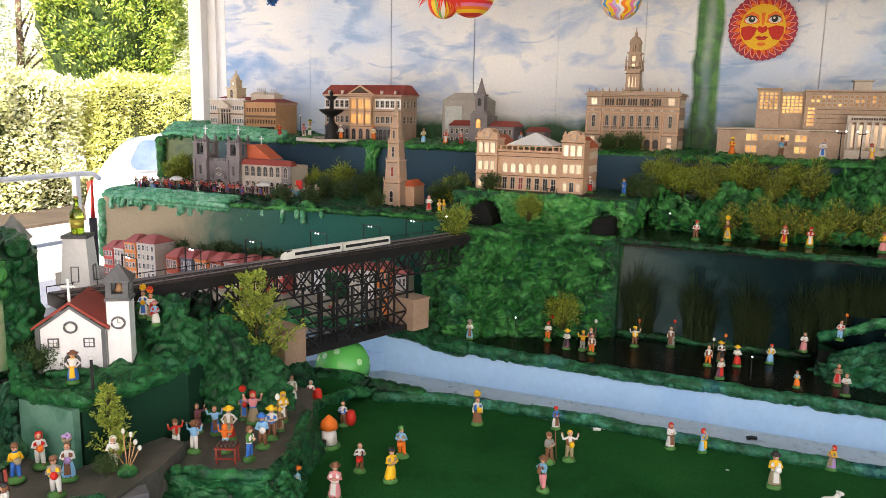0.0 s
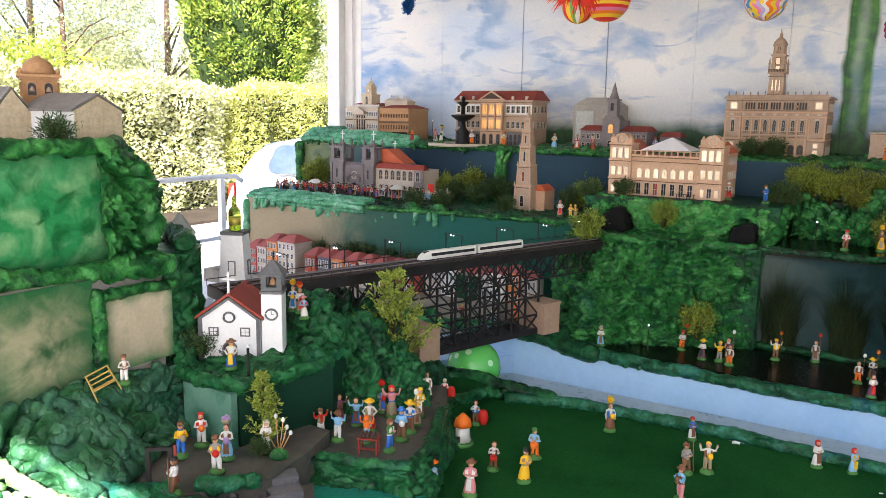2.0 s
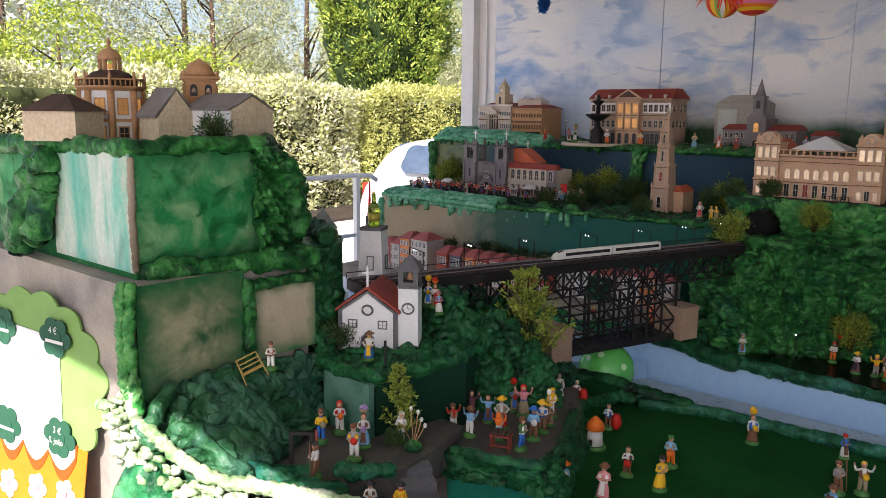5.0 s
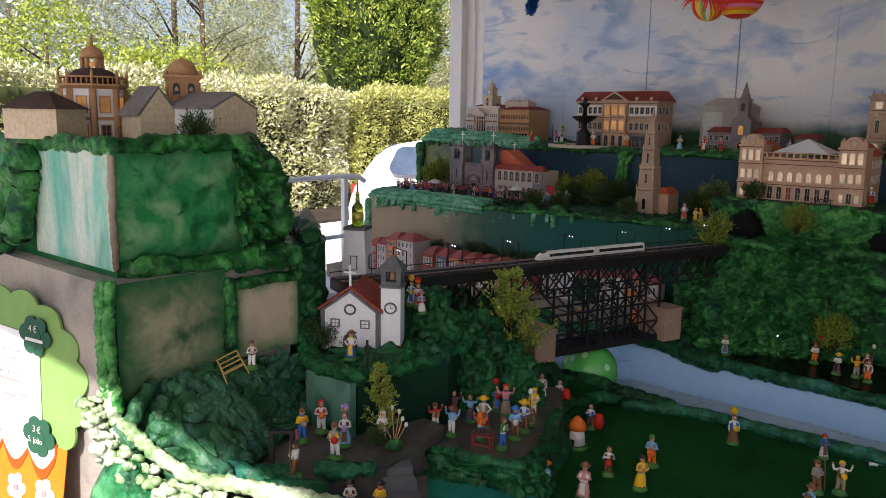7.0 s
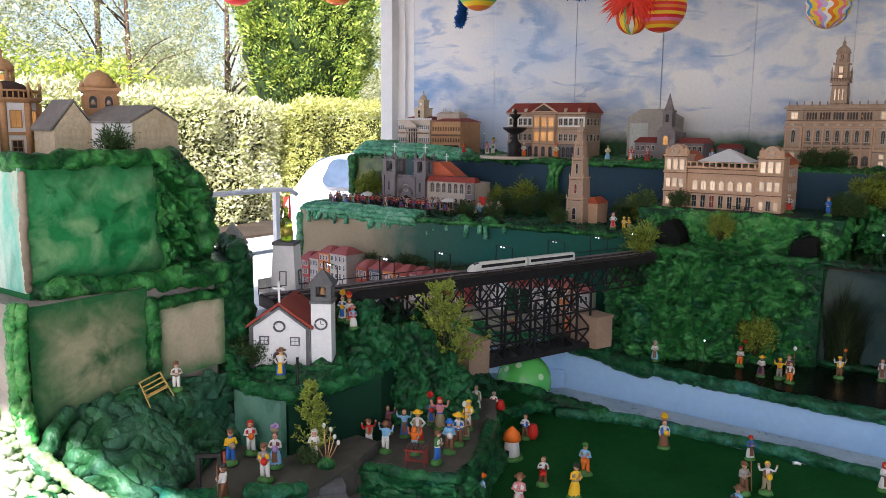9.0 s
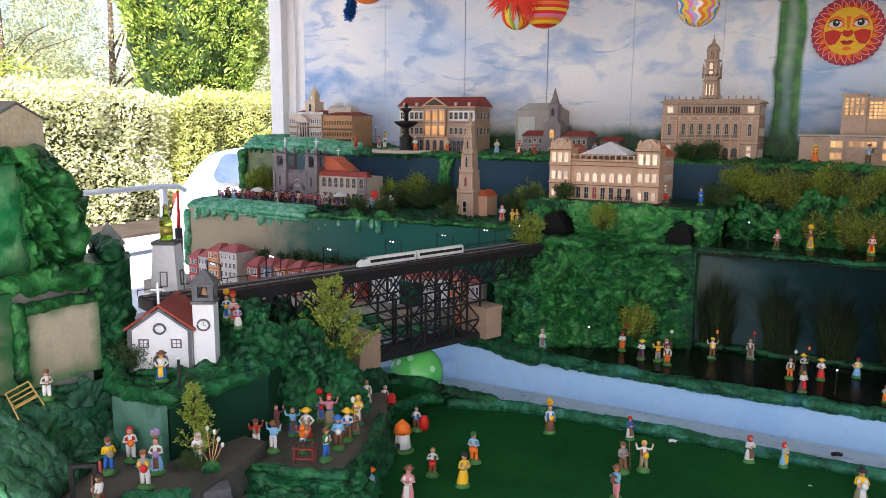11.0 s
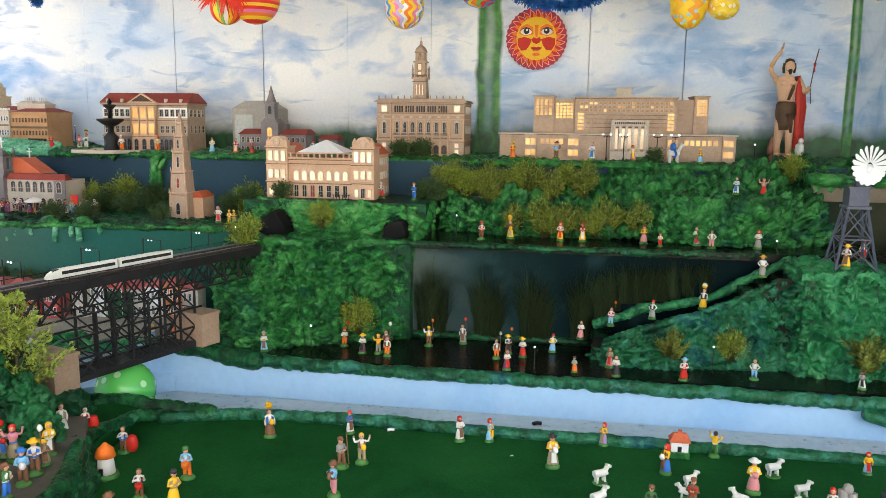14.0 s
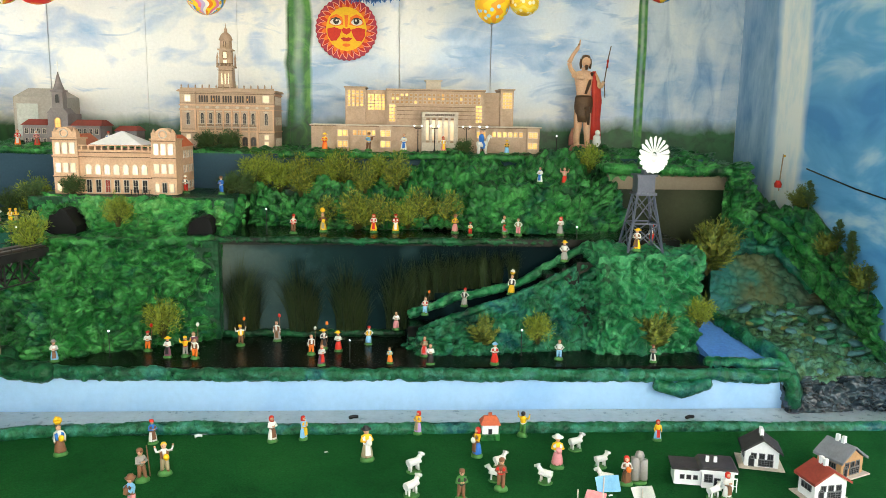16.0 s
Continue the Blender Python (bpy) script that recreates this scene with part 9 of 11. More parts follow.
for row in (
    (-0.13, 5.30, S, 0.11, -10, "yellow", "orange", "yellow", "straw", True, "fold"),
    (0.127, 5.30, S, 0.115, 0, "sky", "brown", "brown", "brim", False, "play", "violin:brown"),
    (0.335, 5.30, S, 0.115, 0, "white", "white", "brown", "none", True, "fold"),
    (0.573, 5.29, S, 0.10, 0, "white", "pink", "red", "scarf", True, "hips"),
    (0.95, 5.29, 1.205, 0.09, -10, "yellow", "sky", "yellow", "straw", True, "fold"),
    (1.09, 4.93, 1.062, 0.10, -20, "white", "white", "brown", "none", True, "fold"),
    (1.23, 4.93, 1.06, 0.10, -20, "pink", "red", "brown", "none", True, "up"),
    (-0.655, 4.93, 0.985, 0.105, -20, "blue", "blue", "brown", "cap", False, "fold"),
    (-3.23, 5.36, 1.225, 0.10, 20, "orange", "red", "brown", "none", True, "fold"),
    (-3.03, 5.37, 1.225, 0.10, 20, "pink", "white", "red", "cap", True, "fold"),
    (-2.97, 5.35, 1.225, 0.11, 20, "white", "white", "yellow", "basket", False, "fold", "bundle:green"),
):
    place(*row, group="figurines on the back shelf")
for row in (
    (-2.70, 5.33, S, 0.115, 20, "white", "orange", "white", "cap", False, "fold"),
    (-2.444, 5.33, S, 0.115, 20, "white", "orange", "orange", "straw", False, "fold"),
    (-2.073, 5.34, S, 0.11, 20, "white", "sky", "brown", "none", True, "fold"),
    (-1.912, 5.34, S, 0.105, 20, "red", "orange", "brown", "none", True, "fold"),
    (-1.80, 5.34, S, 0.10, 20, "pink", "red", "white", "scarf", True, "fold"),
    (-1.40, 5.36, S, 0.10, 20, "white", "pink", "red", "cap", True, "fold"),
    (-0.845, 4.93, 0.99, 0.10, 0, "white", "red", "white", "cap", False, "fold"),
    (-1.72, 4.66, 0.855, 0.10, 20, "white", "pink", "pink", "scarf", True, "hips"),
    (-1.655, 4.66, 0.855, 0.08, 20, "yellow", "yellow", "yellow", "cap", False, "fold"),
    (-1.625, 4.66, 0.855, 0.08, 30, "yellow", "khaki", "yellow", "cap", False, "fold"),
):
    place(*row, group="figurines on the terraces")
# village dancers and musicians
V = 0.329
for row in (
    (-1.80, 2.50, 0.36, 0.10, 40, "white", "grey", "white", "scarf", True, "fold"),
    (-1.647, 2.435, V, 0.10, 50, "plum", "brown", "brown", "cap", False, "fold"),
    (-1.608, 2.42, V, 0.11, 60, "red", "white", "brown", "cap", False, "up"),
    (-1.642, 2.56, V, 0.11, 40, "plum", "plum", "brown", "none", True, "up"),
    (-1.54, 2.425, V, 0.115, 200, "sky", "white", "brown", "brim", False, "up"),
    (-1.570, 2.57, V, 0.11, 30, "sky", "blue", "brown", "none", True, "up"),
    (-1.500, 2.555, V, 0.125, 30, "white", "red", "yellow", "straw", True, "hips"),
    (-1.450, 2.47, V, 0.105, 200, "orange", "sky", "orange", "scarf", True, "up"),
    (-1.345, 2.455, V, 0.12, 100, "green", "blue", "brown", "cap", False, "fold"),
    (-1.362, 2.55, V, 0.125, 30, "sky", "brown", "blue", "brim", False, "fold", "bundle:white"),
    (-1.51, 2.70, V, 0.13, 40, "pink", "khaki", "red", "scarf", True, "up"),
    (-1.565, 2.72, V, 0.11, 40, "khaki", "khaki", "red", "basket", True, "fold", "bundle:red"),
):
    place(*row, group="figurines in the village")
for row in (
    (-1.375, 2.62, V, 0.125, 40, "white", "brown", "yellow", "straw", False, "fold", "balloon:white"),
    (-1.39, 2.69, V, 0.09, 40, "khaki", "khaki", "yellow", "straw", True, "fold"),
    (-1.43, 2.76, V, 0.12, 40, "yellow", "brown", "yellow", "scarf", True, "fold"),
    (-1.53, 2.97, 0.31, 0.12, 40, "white", "white", "brown", "none", True, "down"),
    (-1.53, 3.10, 0.265, 0.10, 30, "white", "red", "white", "none", True, "fold", "barrel:red"),
    (-1.795, 2.065, 0.38, 0.12, 40, "white", "white", "red", "scarf", False, "fold", "bundle:orange"),
    (-1.66, 2.045, 0.38, 0.12, 40, "white", "sky", "khaki", "basket", True, "fold", "bundle:lilac"),
    (-1.61, 1.96, 0.38, 0.125, 40, "grey", "white", "brown", "cap", False, "fold", "bundle:red"),
    (-1.785, 1.975, 0.38, 0.12, 60, "yellow", "blue", "brown", "cap", False, "fold", "bundle:khaki"),
    (-1.60, 1.80, 0.38, 0.12, -60, "white", "brown", "black", "cap", False, "fold", "pole"),
    (-1.60, 2.15, 0.38, 0.11, 40, "white", "white", "white", "scarf", False, "fold"),
    (-1.44, 1.865, 0.30, 0.11, 40, "white", "sky", "black", "brim", False, "fold"),
    (-1.375, 1.915, 0.30, 0.11, 40, "yellow", "brown", "black", "brim", False, "fold"),
    (-1.815, 2.215, 0.590, 0.108, 40, "white", "blue", "brown", "straw", True, "hips", ""),
):
    place(*row, group="figurines in the village")
for row in (
    (-1.88, 1.86, 0.63, 0.095, 60, "white", "white", "brown", "cap", False, "fold"),
    (-2.06, 2.50, 0.70, 0.11, 40, "blue", "blue", "black", "cap", False, "down"),
    (-1.845, 2.55, 0.715, 0.10, 30, "white", "white", "yellow", "basket", True, "fold", "bundle:yellow"),
    (-1.80, 2.54, 0.715, 0.10, 40, "white", "khaki", "orange", "basket", True, "fold", "bundle:red"),
    (-1.775, 2.53, 0.70, 0.09, 50, "sky", "white", "pink", "straw", True, "fold"),
    (-1.93, 4.28, 0.27, 0.09, 40, "white", "sky", "yellow", "cap", False, "up"),
    (-1.78, 4.36, 0.27, 0.10, 40, "white", "white", "yellow", "straw", True, "fold"),
    (-2.12, 4.25, 0.27, 0.09, 40, "red", "black", "yellow", "cap", False, "up"),
):
    place(*row, group="figurines round the hill")
for x, y, z, col, turn, tilt in ((0.87, 2.84, 0.255, "pink", 15, 18), (0.955, 2.86, 0.285, "sky", -10, -12), (1.075, 2.85, 0.25, "white", -35, -22)):
    t = thing("paper_flag", "small %s paper flag on a thin stick" % ("pale blue" if col == "sky" else col), "flag", pose(x, y, 0.19, 0, 0, turn), "paper flags")
    bm = bmesh.new()
    tube(bm, [(0, 0, 0), (0, 0, z - 0.15)], 0.002, 6)
    part("stick", bm, mdf_pale, t)
    bm = bmesh.new()
    n = 6
    for i in range(n):
        for k, (x0, x1) in enumerate(((i * 0.012, (i + 1) * 0.012),)):
            q = [bm.verts.new((xx, 0.004 * math.sin(xx * 70) + dy, zz)) for dy in (0, 0.0012) for xx, zz in ((x0, z - 0.205), (x1, z - 0.205), (x1, z - 0.15), (x0, z - 0.15))]
            for f in ((0, 1, 2, 3), (7, 6, 5, 4), (0, 4, 5, 1), (2, 6, 7, 3)):
                bm.faces.new([q[j] for j in f])
    bmesh.ops.remove_doubles(bm, verts=bm.verts, dist=1e-5)
    part("paper", bm, CLAY[col], t, at=pose(0, 0, 0, 0, tilt, 0))
# procession before the cathedral
rng = random.Random(11)
looks = [("red", "black", "black", "cap"), ("red", "red", "brown", "none"), ("white", "white", "white", "scarf"), ("sky", "white", "brown", "none"), ("black", "red", "black", "brim"), ("white", "sky", "brown", "cap"), ("plum", "black", "brown", "none"), ("black", "black", "brown", "cap"), ("black", "plum", "black", "none")]
for i in range(84):
    k = (i % 42) / 41
    x = -4.02 + 1.42 * k + rng.uniform(-0.01, 0.01)
    y = 4.66 + 0.16 * abs(k - 0.25) + (0.09 if i >= 42 else 0.0) + rng.choice((0.0, 0.025, 0.05))
    up, lo, hd, ht = looks[0 if k < 0.6 and rng.random() < 0.4 else rng.randrange(len(looks))]
    place(x, y, 0.862, rng.uniform(0.072, 0.088), rng.uniform(0, 40), up, lo, hd, ht, lo in ("white", "red"), "fold", "pole" if rng.random() < 0.15 else "", False, group="procession figurines")
for x, y in ((-3.66, 4.76), (-2.94, 4.76)):
    t = thing("canopy", "small white cloth canopy on thin poles", "canopy", pose(x, y, 0.86), "procession canopies")
    one("cloth", t, CLAY["white"], lambda bm: lathe(bm, [(0.05, 0.07), (0.052, 0.076), (0.03, 0.092), (0.004, 0.10)], 12))
    for a in (0.8, 2.4, 4.0, 5.5):
        beam("pole", t, (0.04 * math.cos(a), 0.04 * math.sin(a), 0), (0.04 * math.cos(a), 0.04 * math.sin(a), 0.071), 0.003, mdf_tan)
bm = bmesh.new()
box(bm, -0.022, 0.022, -0.002, 0.002, 0.055, 0.11, 0)
tube(bm, [(-0.022, 0, 0), (-0.022, 0, 0.115)], 0.0025, 6, 1)
solid("banner", bm, [CLAY["red"], mdf_tan], "small red procession banner on a pole", "banner", pose(-2.70, 4.80, 0.865, 0, 0, 10))
# rider before the long building
bm = bmesh.new()
for sx, sy in ((-1, -1), (1, -1), (-1, 1), (1, 1)):
    tube(bm, [(sx * 0.022, sy * 0.01, 0), (sx * 0.02, sy * 0.01, 0.045)], 0.006, 6, 0)
tube(bm, [(-0.03, 0, 0.055), (0, 0, 0.055), (0.03, 0, 0.06)], 0.018, 10, 0)
tube(bm, [(0.026, 0, 0.065), (0.042, 0, 0.10)], 0.01, 8, 0)
tube(bm, [(0.038, 0, 0.108), (0.06, 0, 0.096)], 0.009, 8, 0, 0.7)
lathe(bm, [(0.016, 0.07), (0.018, 0.10), (0.008, 0.115)], 10, (-0.005, 0, 0), 1)
ball(bm, (-0.005, 0, 0.126), 0.011, 8, 2)
for s in (-1, 1):
    tube(bm, [(-0.003, s * 0.016, 0.075), (0.008, s * 0.024, 0.05), (0.0, s * 0.024, 0.03)], 0.007, 6, 1)
solid("clay_rider", bm, [CLAY["white"], CLAY["blue"], CLAY["skin"]], "clay rider in blue on a white horse", "figurine", pose(0.80, 5.27, 1.21, 0, 0, 10))

# ---- small fittings ----


def bench_frame():
    bench_yellow = paint("yellow_wood", [(0.42, 0.30, 0.08), (0.34, 0.22, 0.06)], 20, 120, 0.6, 0.2, 0.001)
    t = thing("garden_bench", "tiny yellow wooden bench tipped on the rocks", "bench", pose(-1.915, 1.82, 0.63, 0, -24, 60) @ Matrix.Diagonal((0.72, 0.72, 0.72, 1)))
    for s in (-1, 1):
        beam("post", t, (s * 0.045, 0, 0), (s * 0.045, 0, 0.075), 0.006, bench_yellow)
        beam("leg", t, (s * 0.045, 0, 0.06), (s * 0.05, -0.05, -0.03), 0.005, bench_yellow)
    for z in (0.03, 0.05, 0.073):
        beam("slat", t, (-0.045, 0, z), (0.045, 0, z), 0.005, bench_yellow)
    beam("slat", t, (-0.045, -0.03, 0.012), (0.045, -0.03, 0.012), 0.006, bench_yellow)
    beam("slat", t, (-0.045, -0.018, 0.014), (0.045, -0.018, 0.014), 0.006, bench_yellow)


def garden_post():
    t = thing("garden_post", "thin dark post with a pale knob before the chapel", "post", pose(-1.735, 2.215, 0.585))
    one("pole", t, black_iron, lambda bm: lathe(bm, [(0.006, 0), (0.0045, 0.004), (0.0045, 0.092)], 8))
    one("knob", t, white_paint, lambda bm: ball(bm, (0, 0, 0.098), 0.0058, 8))


garden_post()


def market_stand():
    t = thing("roast_stand", "small red wooden stand with chestnuts", "stand", pose(-1.395, 2.41, 0.33, 0, 0, 20))
    for x in (-0.03, 0.03):
        beam("post", t, (x, -0.012, 0), (x, -0.012, 0.05), 0.005, red_roof)
        beam("post", t, (x, 0.02, 0), (x, 0.02, 0.05), 0.005, red_roof)
    beam("bar", t, (-0.035, -0.014, 0.02), (0.035, -0.014, 0.02), 0.005, red_roof)
    one("tray", t, red_roof, lambda bm: box(bm, -0.035, 0.035, -0.018, 0.026, 0.0505, 0.056))
    one("chestnuts", t, brown_roof, lambda bm: [ball(bm, (-0.025 + 0.0125 * (i % 5), -0.01 + 0.014 * (i // 5), 0.062), 0.007, 6) for i in range(15)], "heap of brown chestnuts")


def rocket_stand():
    t = thing("frame_screen", "dark wooden post frame beside the musician", "frame", pose(-1.66, 1.80, 0.38, 0, 0, 40))
    for x in (-0.03, 0.03):
        beam("post", t, (x, 0, 0), (x, 0, 0.13), 0.012, black_iron)
    beam("bar", t, (-0.03, 0, 0.125), (0.03, 0, 0.125), 0.010, black_iron)
    beam("staff", t, (0.05, -0.01, 0), (0.045, -0.01, 0.14), 0.007, red_roof)


def leek_bunch():
    t = thing("garlic_stalks", "bunch of tall stalks with white heads in moss", "plant", pose(-1.545, 2.15, 0.378, 0, 0, 0))
    one("tuft", t, foam_green, lambda bm: lathe(bm, [(0.03, 0), (0.028, 0.012), (0.01, 0.03)], 10))
    for i, (dx, dz) in enumerate(((-0.06, 0.085), (-0.01, 0.13), (0.02, 0.125), (0.035, 0.105), (0.05, 0.09))):
        s = one("stalk", t, mdf_tan, lambda bm: tube(bm, [(0, 0, 0.01), (dx * 0.6, 0, dz * 0.6), (dx, 0, dz)], 0.002, 5))
        one("head", s, CLAY["white"], lambda bm: ball(bm, (dx, 0, dz), 0.006, 8, 0, 1.4))


bench_frame()
market_stand()
rocket_stand()
leek_bunch()
steps = tagged(new("village_steps"), "dark steps down from the lower village ground", "steps", kind="structure")
for i in range(6):
    bm = bmesh.new()
    a = Vector((-1.50 + 0.05 * i, 2.10 - 0.036 * i, 0))
    u, w = Vector((0.58, 0.81, 0)), Vector((0.81, -0.58, 0))
    slab(bm, [(a - u * 0.05)[:2], (a - u * 0.05 + w * 0.056)[:2], (a + u * 0.05 + w * 0.056)[:2], (a + u * 0.05)[:2]], 0.2, 0.385 - 0.02 * (i + 1))
    part("step", bm, grey_trim, steps)


def little_lamp(x, y, z, h, group="small lamps"):
    t = thing("street_lamp", "tiny black street lamp with white globe", "lamp", pose(x, y, z), group)
    one("post", t, black_iron, lambda bm: (lathe(bm, [(0.006, 0), (0.0025, 0.01), (0.002, h)], 8),))
    one("globe", t, lamp_glow, lambda bm: ball(bm, (0, 0, h + 0.004), 0.004, 8))
    return t


for x, y, z, h in ((-0.36, 4.60, 0.813, 0.13), (0.54, 4.80, 0.813, 0.08), (-3.08, 5.40, 1.215, 0.16), (1.30, 5.55, 1.21, 0.10), (1.24, 4.62, 0.81, 0.05), (-1.02, 4.18, 0.30, 0.12), (0.09, 4.1, 0.30, 0.10), (0.90, 4.2, 0.30, 0.12)):
    little_lamp(x, y, z, h)


def twin_lamp(x, y, z, h=0.15):
    t = thing("twin_lamp", "black double-armed model street lamp", "lamp", pose(x, y, z), "lamps before the long building")
    one("post", t, black_iron, lambda bm: lathe(bm, [(0.010, 0), (0.006, 0.02), (0.003, 0.03), (0.0025, h)], 8))
    one("arm", t, black_iron, lambda bm: tube(bm, [(-0.022, 0, h + 0.004), (-0.012, 0, h - 0.004), (0, 0, h), (0.012, 0, h - 0.004), (0.022, 0, h + 0.004)], 0.0025, 6))
    for s in (-1, 1):
        one("globe", t, lamp_glow, lambda bm: ball(bm, (s * 0.022, 0, h + 0.011), 0.005, 8))


for x in (0.42, 0.52, 0.71, 0.81):
    twin_lamp(x, 5.33, 1.205)
# fallen bits in and beside the channel
for x, y, z, r, m in ((-0.45, 3.50, 0.193, 0.014, white_wall), (0.12, 3.90, 0.105, 0.02, black_iron), (1.62, 3.88, 0.105, 0.02, black_iron), (0.05, 3.36, 0.189, 0.006, white_wall), (1.02, 3.0, 0.189, 0.007, white_wall)):
    bm = bmesh.new()
    tube(bm, [(-r, 0, r * 0.4), (0, 0.2 * r, r * 0.45), (r, 0, r * 0.4)], r * 0.45, 7, 0, 0.8, 0.5)
    solid("loose_bit", bm, m, "small loose scrap lying on the model", "scrap", pose(x, y, z, 0, 0, 20))
# balloon
m, nt, b = nodes_of("green_balloon_rubber")
c = coords(nt)
vor = nt.nodes.new("ShaderNodeTexVoronoi")
vor.inputs["Scale"].default_value = 17
nt.links.new(c, vor.inputs["Vector"])
dots = ramp_node(nt, vor.outputs["Distance"], [(0.24, (1, 1, 1)), (0.28, (0, 0, 0))])
nt.links.new(mix_node(nt, dots, (0.10, 0.50, 0.10), (0.50, 0.78, 0.45)), b.inputs["Base Color"])
b.inputs["Roughness"].default_value = 0.22
b.inputs["Subsurface Weight"].default_value = 0.15
bm = bmesh.new()
ball(bm, (0, 0, 0.128), 0.128, 32, 0, 1.0)
lathe(bm, [(0.012, -0.008), (0.006, 0.0), (0.01, 0.004)], 10, (0.125, 0, 0.10), 0)
solid("balloon", bm, m, "green balloon with white spots lying in the channel", "balloon", pose(-1.668, 3.59, 0.125))
bm = bmesh.new()
ball(bm, (0, 0, 0.07), 0.07, 20)
solid("paper_lantern", bm, paint("orange_paper", [(0.75, 0.16, 0.03), (0.85, 0.22, 0.05)], 20, 90, 0.6, 0.2, 0.001), "small orange ball under the bridge", "ball", pose(-1.77, 4.33, 0.271))
bm = bmesh.new()
tube(bm, [(0, 0, 0), (0.005, 0, 0.11), (0.012, 0, 0.21)], 0.0035, 6, 0)
lathe(bm, [(0.02, 0.02), (0.022, 0.04), (0.012, 0.06)], 8, (-0.006, 0, 0), 1)
ball(bm, (0.02, 0, 0.20), 0.007, 6, 2)
solid("signal_post", bm, [mdf, CLAY["red"], CLAY["yellow"]], "thin leaning post with red float by the wall", "post", pose(2.50, 5.02, 1.03))
bm = bmesh.new()
tube(bm, [(2.645, 5.0, 1.16), (2.645, 4.5, 1.09), (2.645, 4.0, 1.04), (2.645, 3.2, 1.0)], 0.004, 6)
solid("wire", bm, black_iron, "thin dark wire along the side wall", "wire")
# tunnel mouths: solid black plugs stand in for the shade inside
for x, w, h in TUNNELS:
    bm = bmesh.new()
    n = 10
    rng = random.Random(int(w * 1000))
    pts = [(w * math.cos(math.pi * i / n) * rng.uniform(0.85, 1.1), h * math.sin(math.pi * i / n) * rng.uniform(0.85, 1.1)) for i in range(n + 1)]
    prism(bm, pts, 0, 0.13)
    solid("tunnel_mouth", bm, paint("tunnel_black_%d" % int(w * 1000), [(0.004, 0.004, 0.004), (0.006, 0.006, 0.006)], 9, 40, 0.9, 0, 0), "ragged black plug standing for the shade inside a tunnel", "tunnel", pose(x, 4.602, 0.812), kind="structure")

# ---- dried moss bushes and twigs ----


def leaf_mat(name, cols, rough=0.7, trans=0.0):
    m, nt, b = nodes_of(name)
    r = nt.nodes.new("ShaderNodeNewGeometry").outputs["Random Per Island"]
    o = nt.nodes.new("ShaderNodeObjectInfo").outputs["Random"]
    k = math_node(nt, "FRACT", math_node(nt, "ADD", r, math_node(nt, "MULTIPLY", o, 0.15)))
    nt.links.new(ramp_node(nt, k, [(i / max(1, len(cols) - 1), c) for i, c in enumerate(cols)]), b.inputs["Base Color"])
    b.inputs["Roughness"].default_value = rough
    if trans:
        b.inputs["Subsurface Weight"].default_value = 0.0
        tr = nt.nodes.new("ShaderNodeBsdfTranslucent")
        tr.inputs[0].default_value = (*cols[-1], 1)
        mx = nt.nodes.new("ShaderNodeMixShader")
        mx.inputs[0].default_value = trans
        out = nt.nodes["Material Output"]
        nt.links.new(b.outputs[0], mx.inputs[1])
        nt.links.new(tr.outputs[0], mx.inputs[2])
        nt.links.new(mx.outputs[0], out.inputs[0])
    return m


olive = leaf_mat("olive_moss", [(0.035, 0.075, 0.009), (0.10, 0.15, 0.014), (0.32, 0.34, 0.03), (0.06, 0.08, 0.01)])
yellowish = leaf_mat("yellow_green_moss", [(0.10, 0.16, 0.015), (0.30, 0.36, 0.03), (0.08, 0.13, 0.014)])
deep = leaf_mat("dark_moss", [(0.018, 0.05, 0.012), (0.04, 0.09, 0.018), (0.06, 0.11, 0.02)])
olive_green = leaf_mat("olive_green_moss", [(0.07, 0.12, 0.016), (0.15, 0.20, 0.025), (0.28, 0.30, 0.04), (0.05, 0.09, 0.016)])
reedy = leaf_mat("reed_green", [(0.008, 0.022, 0.007), (0.022, 0.045, 0.010), (0.045, 0.065, 0.016)])


stem_olive = paint("olive_stem", [(0.06, 0.065, 0.016), (0.10, 0.09, 0.025)], 20, 120, 0.8, 0.3, 0.001)


def blades(rng, tips, size, spread, per, wide=0.22):
    """Small leaf shapes round a list of points: vertices and faces."""
    vs, fs = [], []
    for p, d in tips:
        for _ in range(per):
            q = p + Vector((rng.gauss(0, spread), rng.gauss(0, spread), rng.gauss(0, spread)))
            e = (d + Vector((rng.gauss(0, 0.7), rng.gauss(0, 0.7), rng.gauss(0, 0.6)))).normalized()
            w = e.orthogonal().normalized()
            w.rotate(Matrix.Rotation(rng.uniform(0, 6.28), 3, e))
            n = size * rng.uniform(0.6, 1.4)
            i = len(vs)
            vs += [q, q + e * n * 0.5 + w * n * wide, q + e * n, q + e * n * 0.5 - w * n * wide]
            fs.append((i, i + 1, i + 2, i + 3))
    return vs, fs


def plant_mesh(name, vs, fs, mat):
    me = bpy.data.meshes.new(name)
    me.from_pydata([tuple(v) for v in vs], [], fs)
    me.materials.append(mat)
    return me


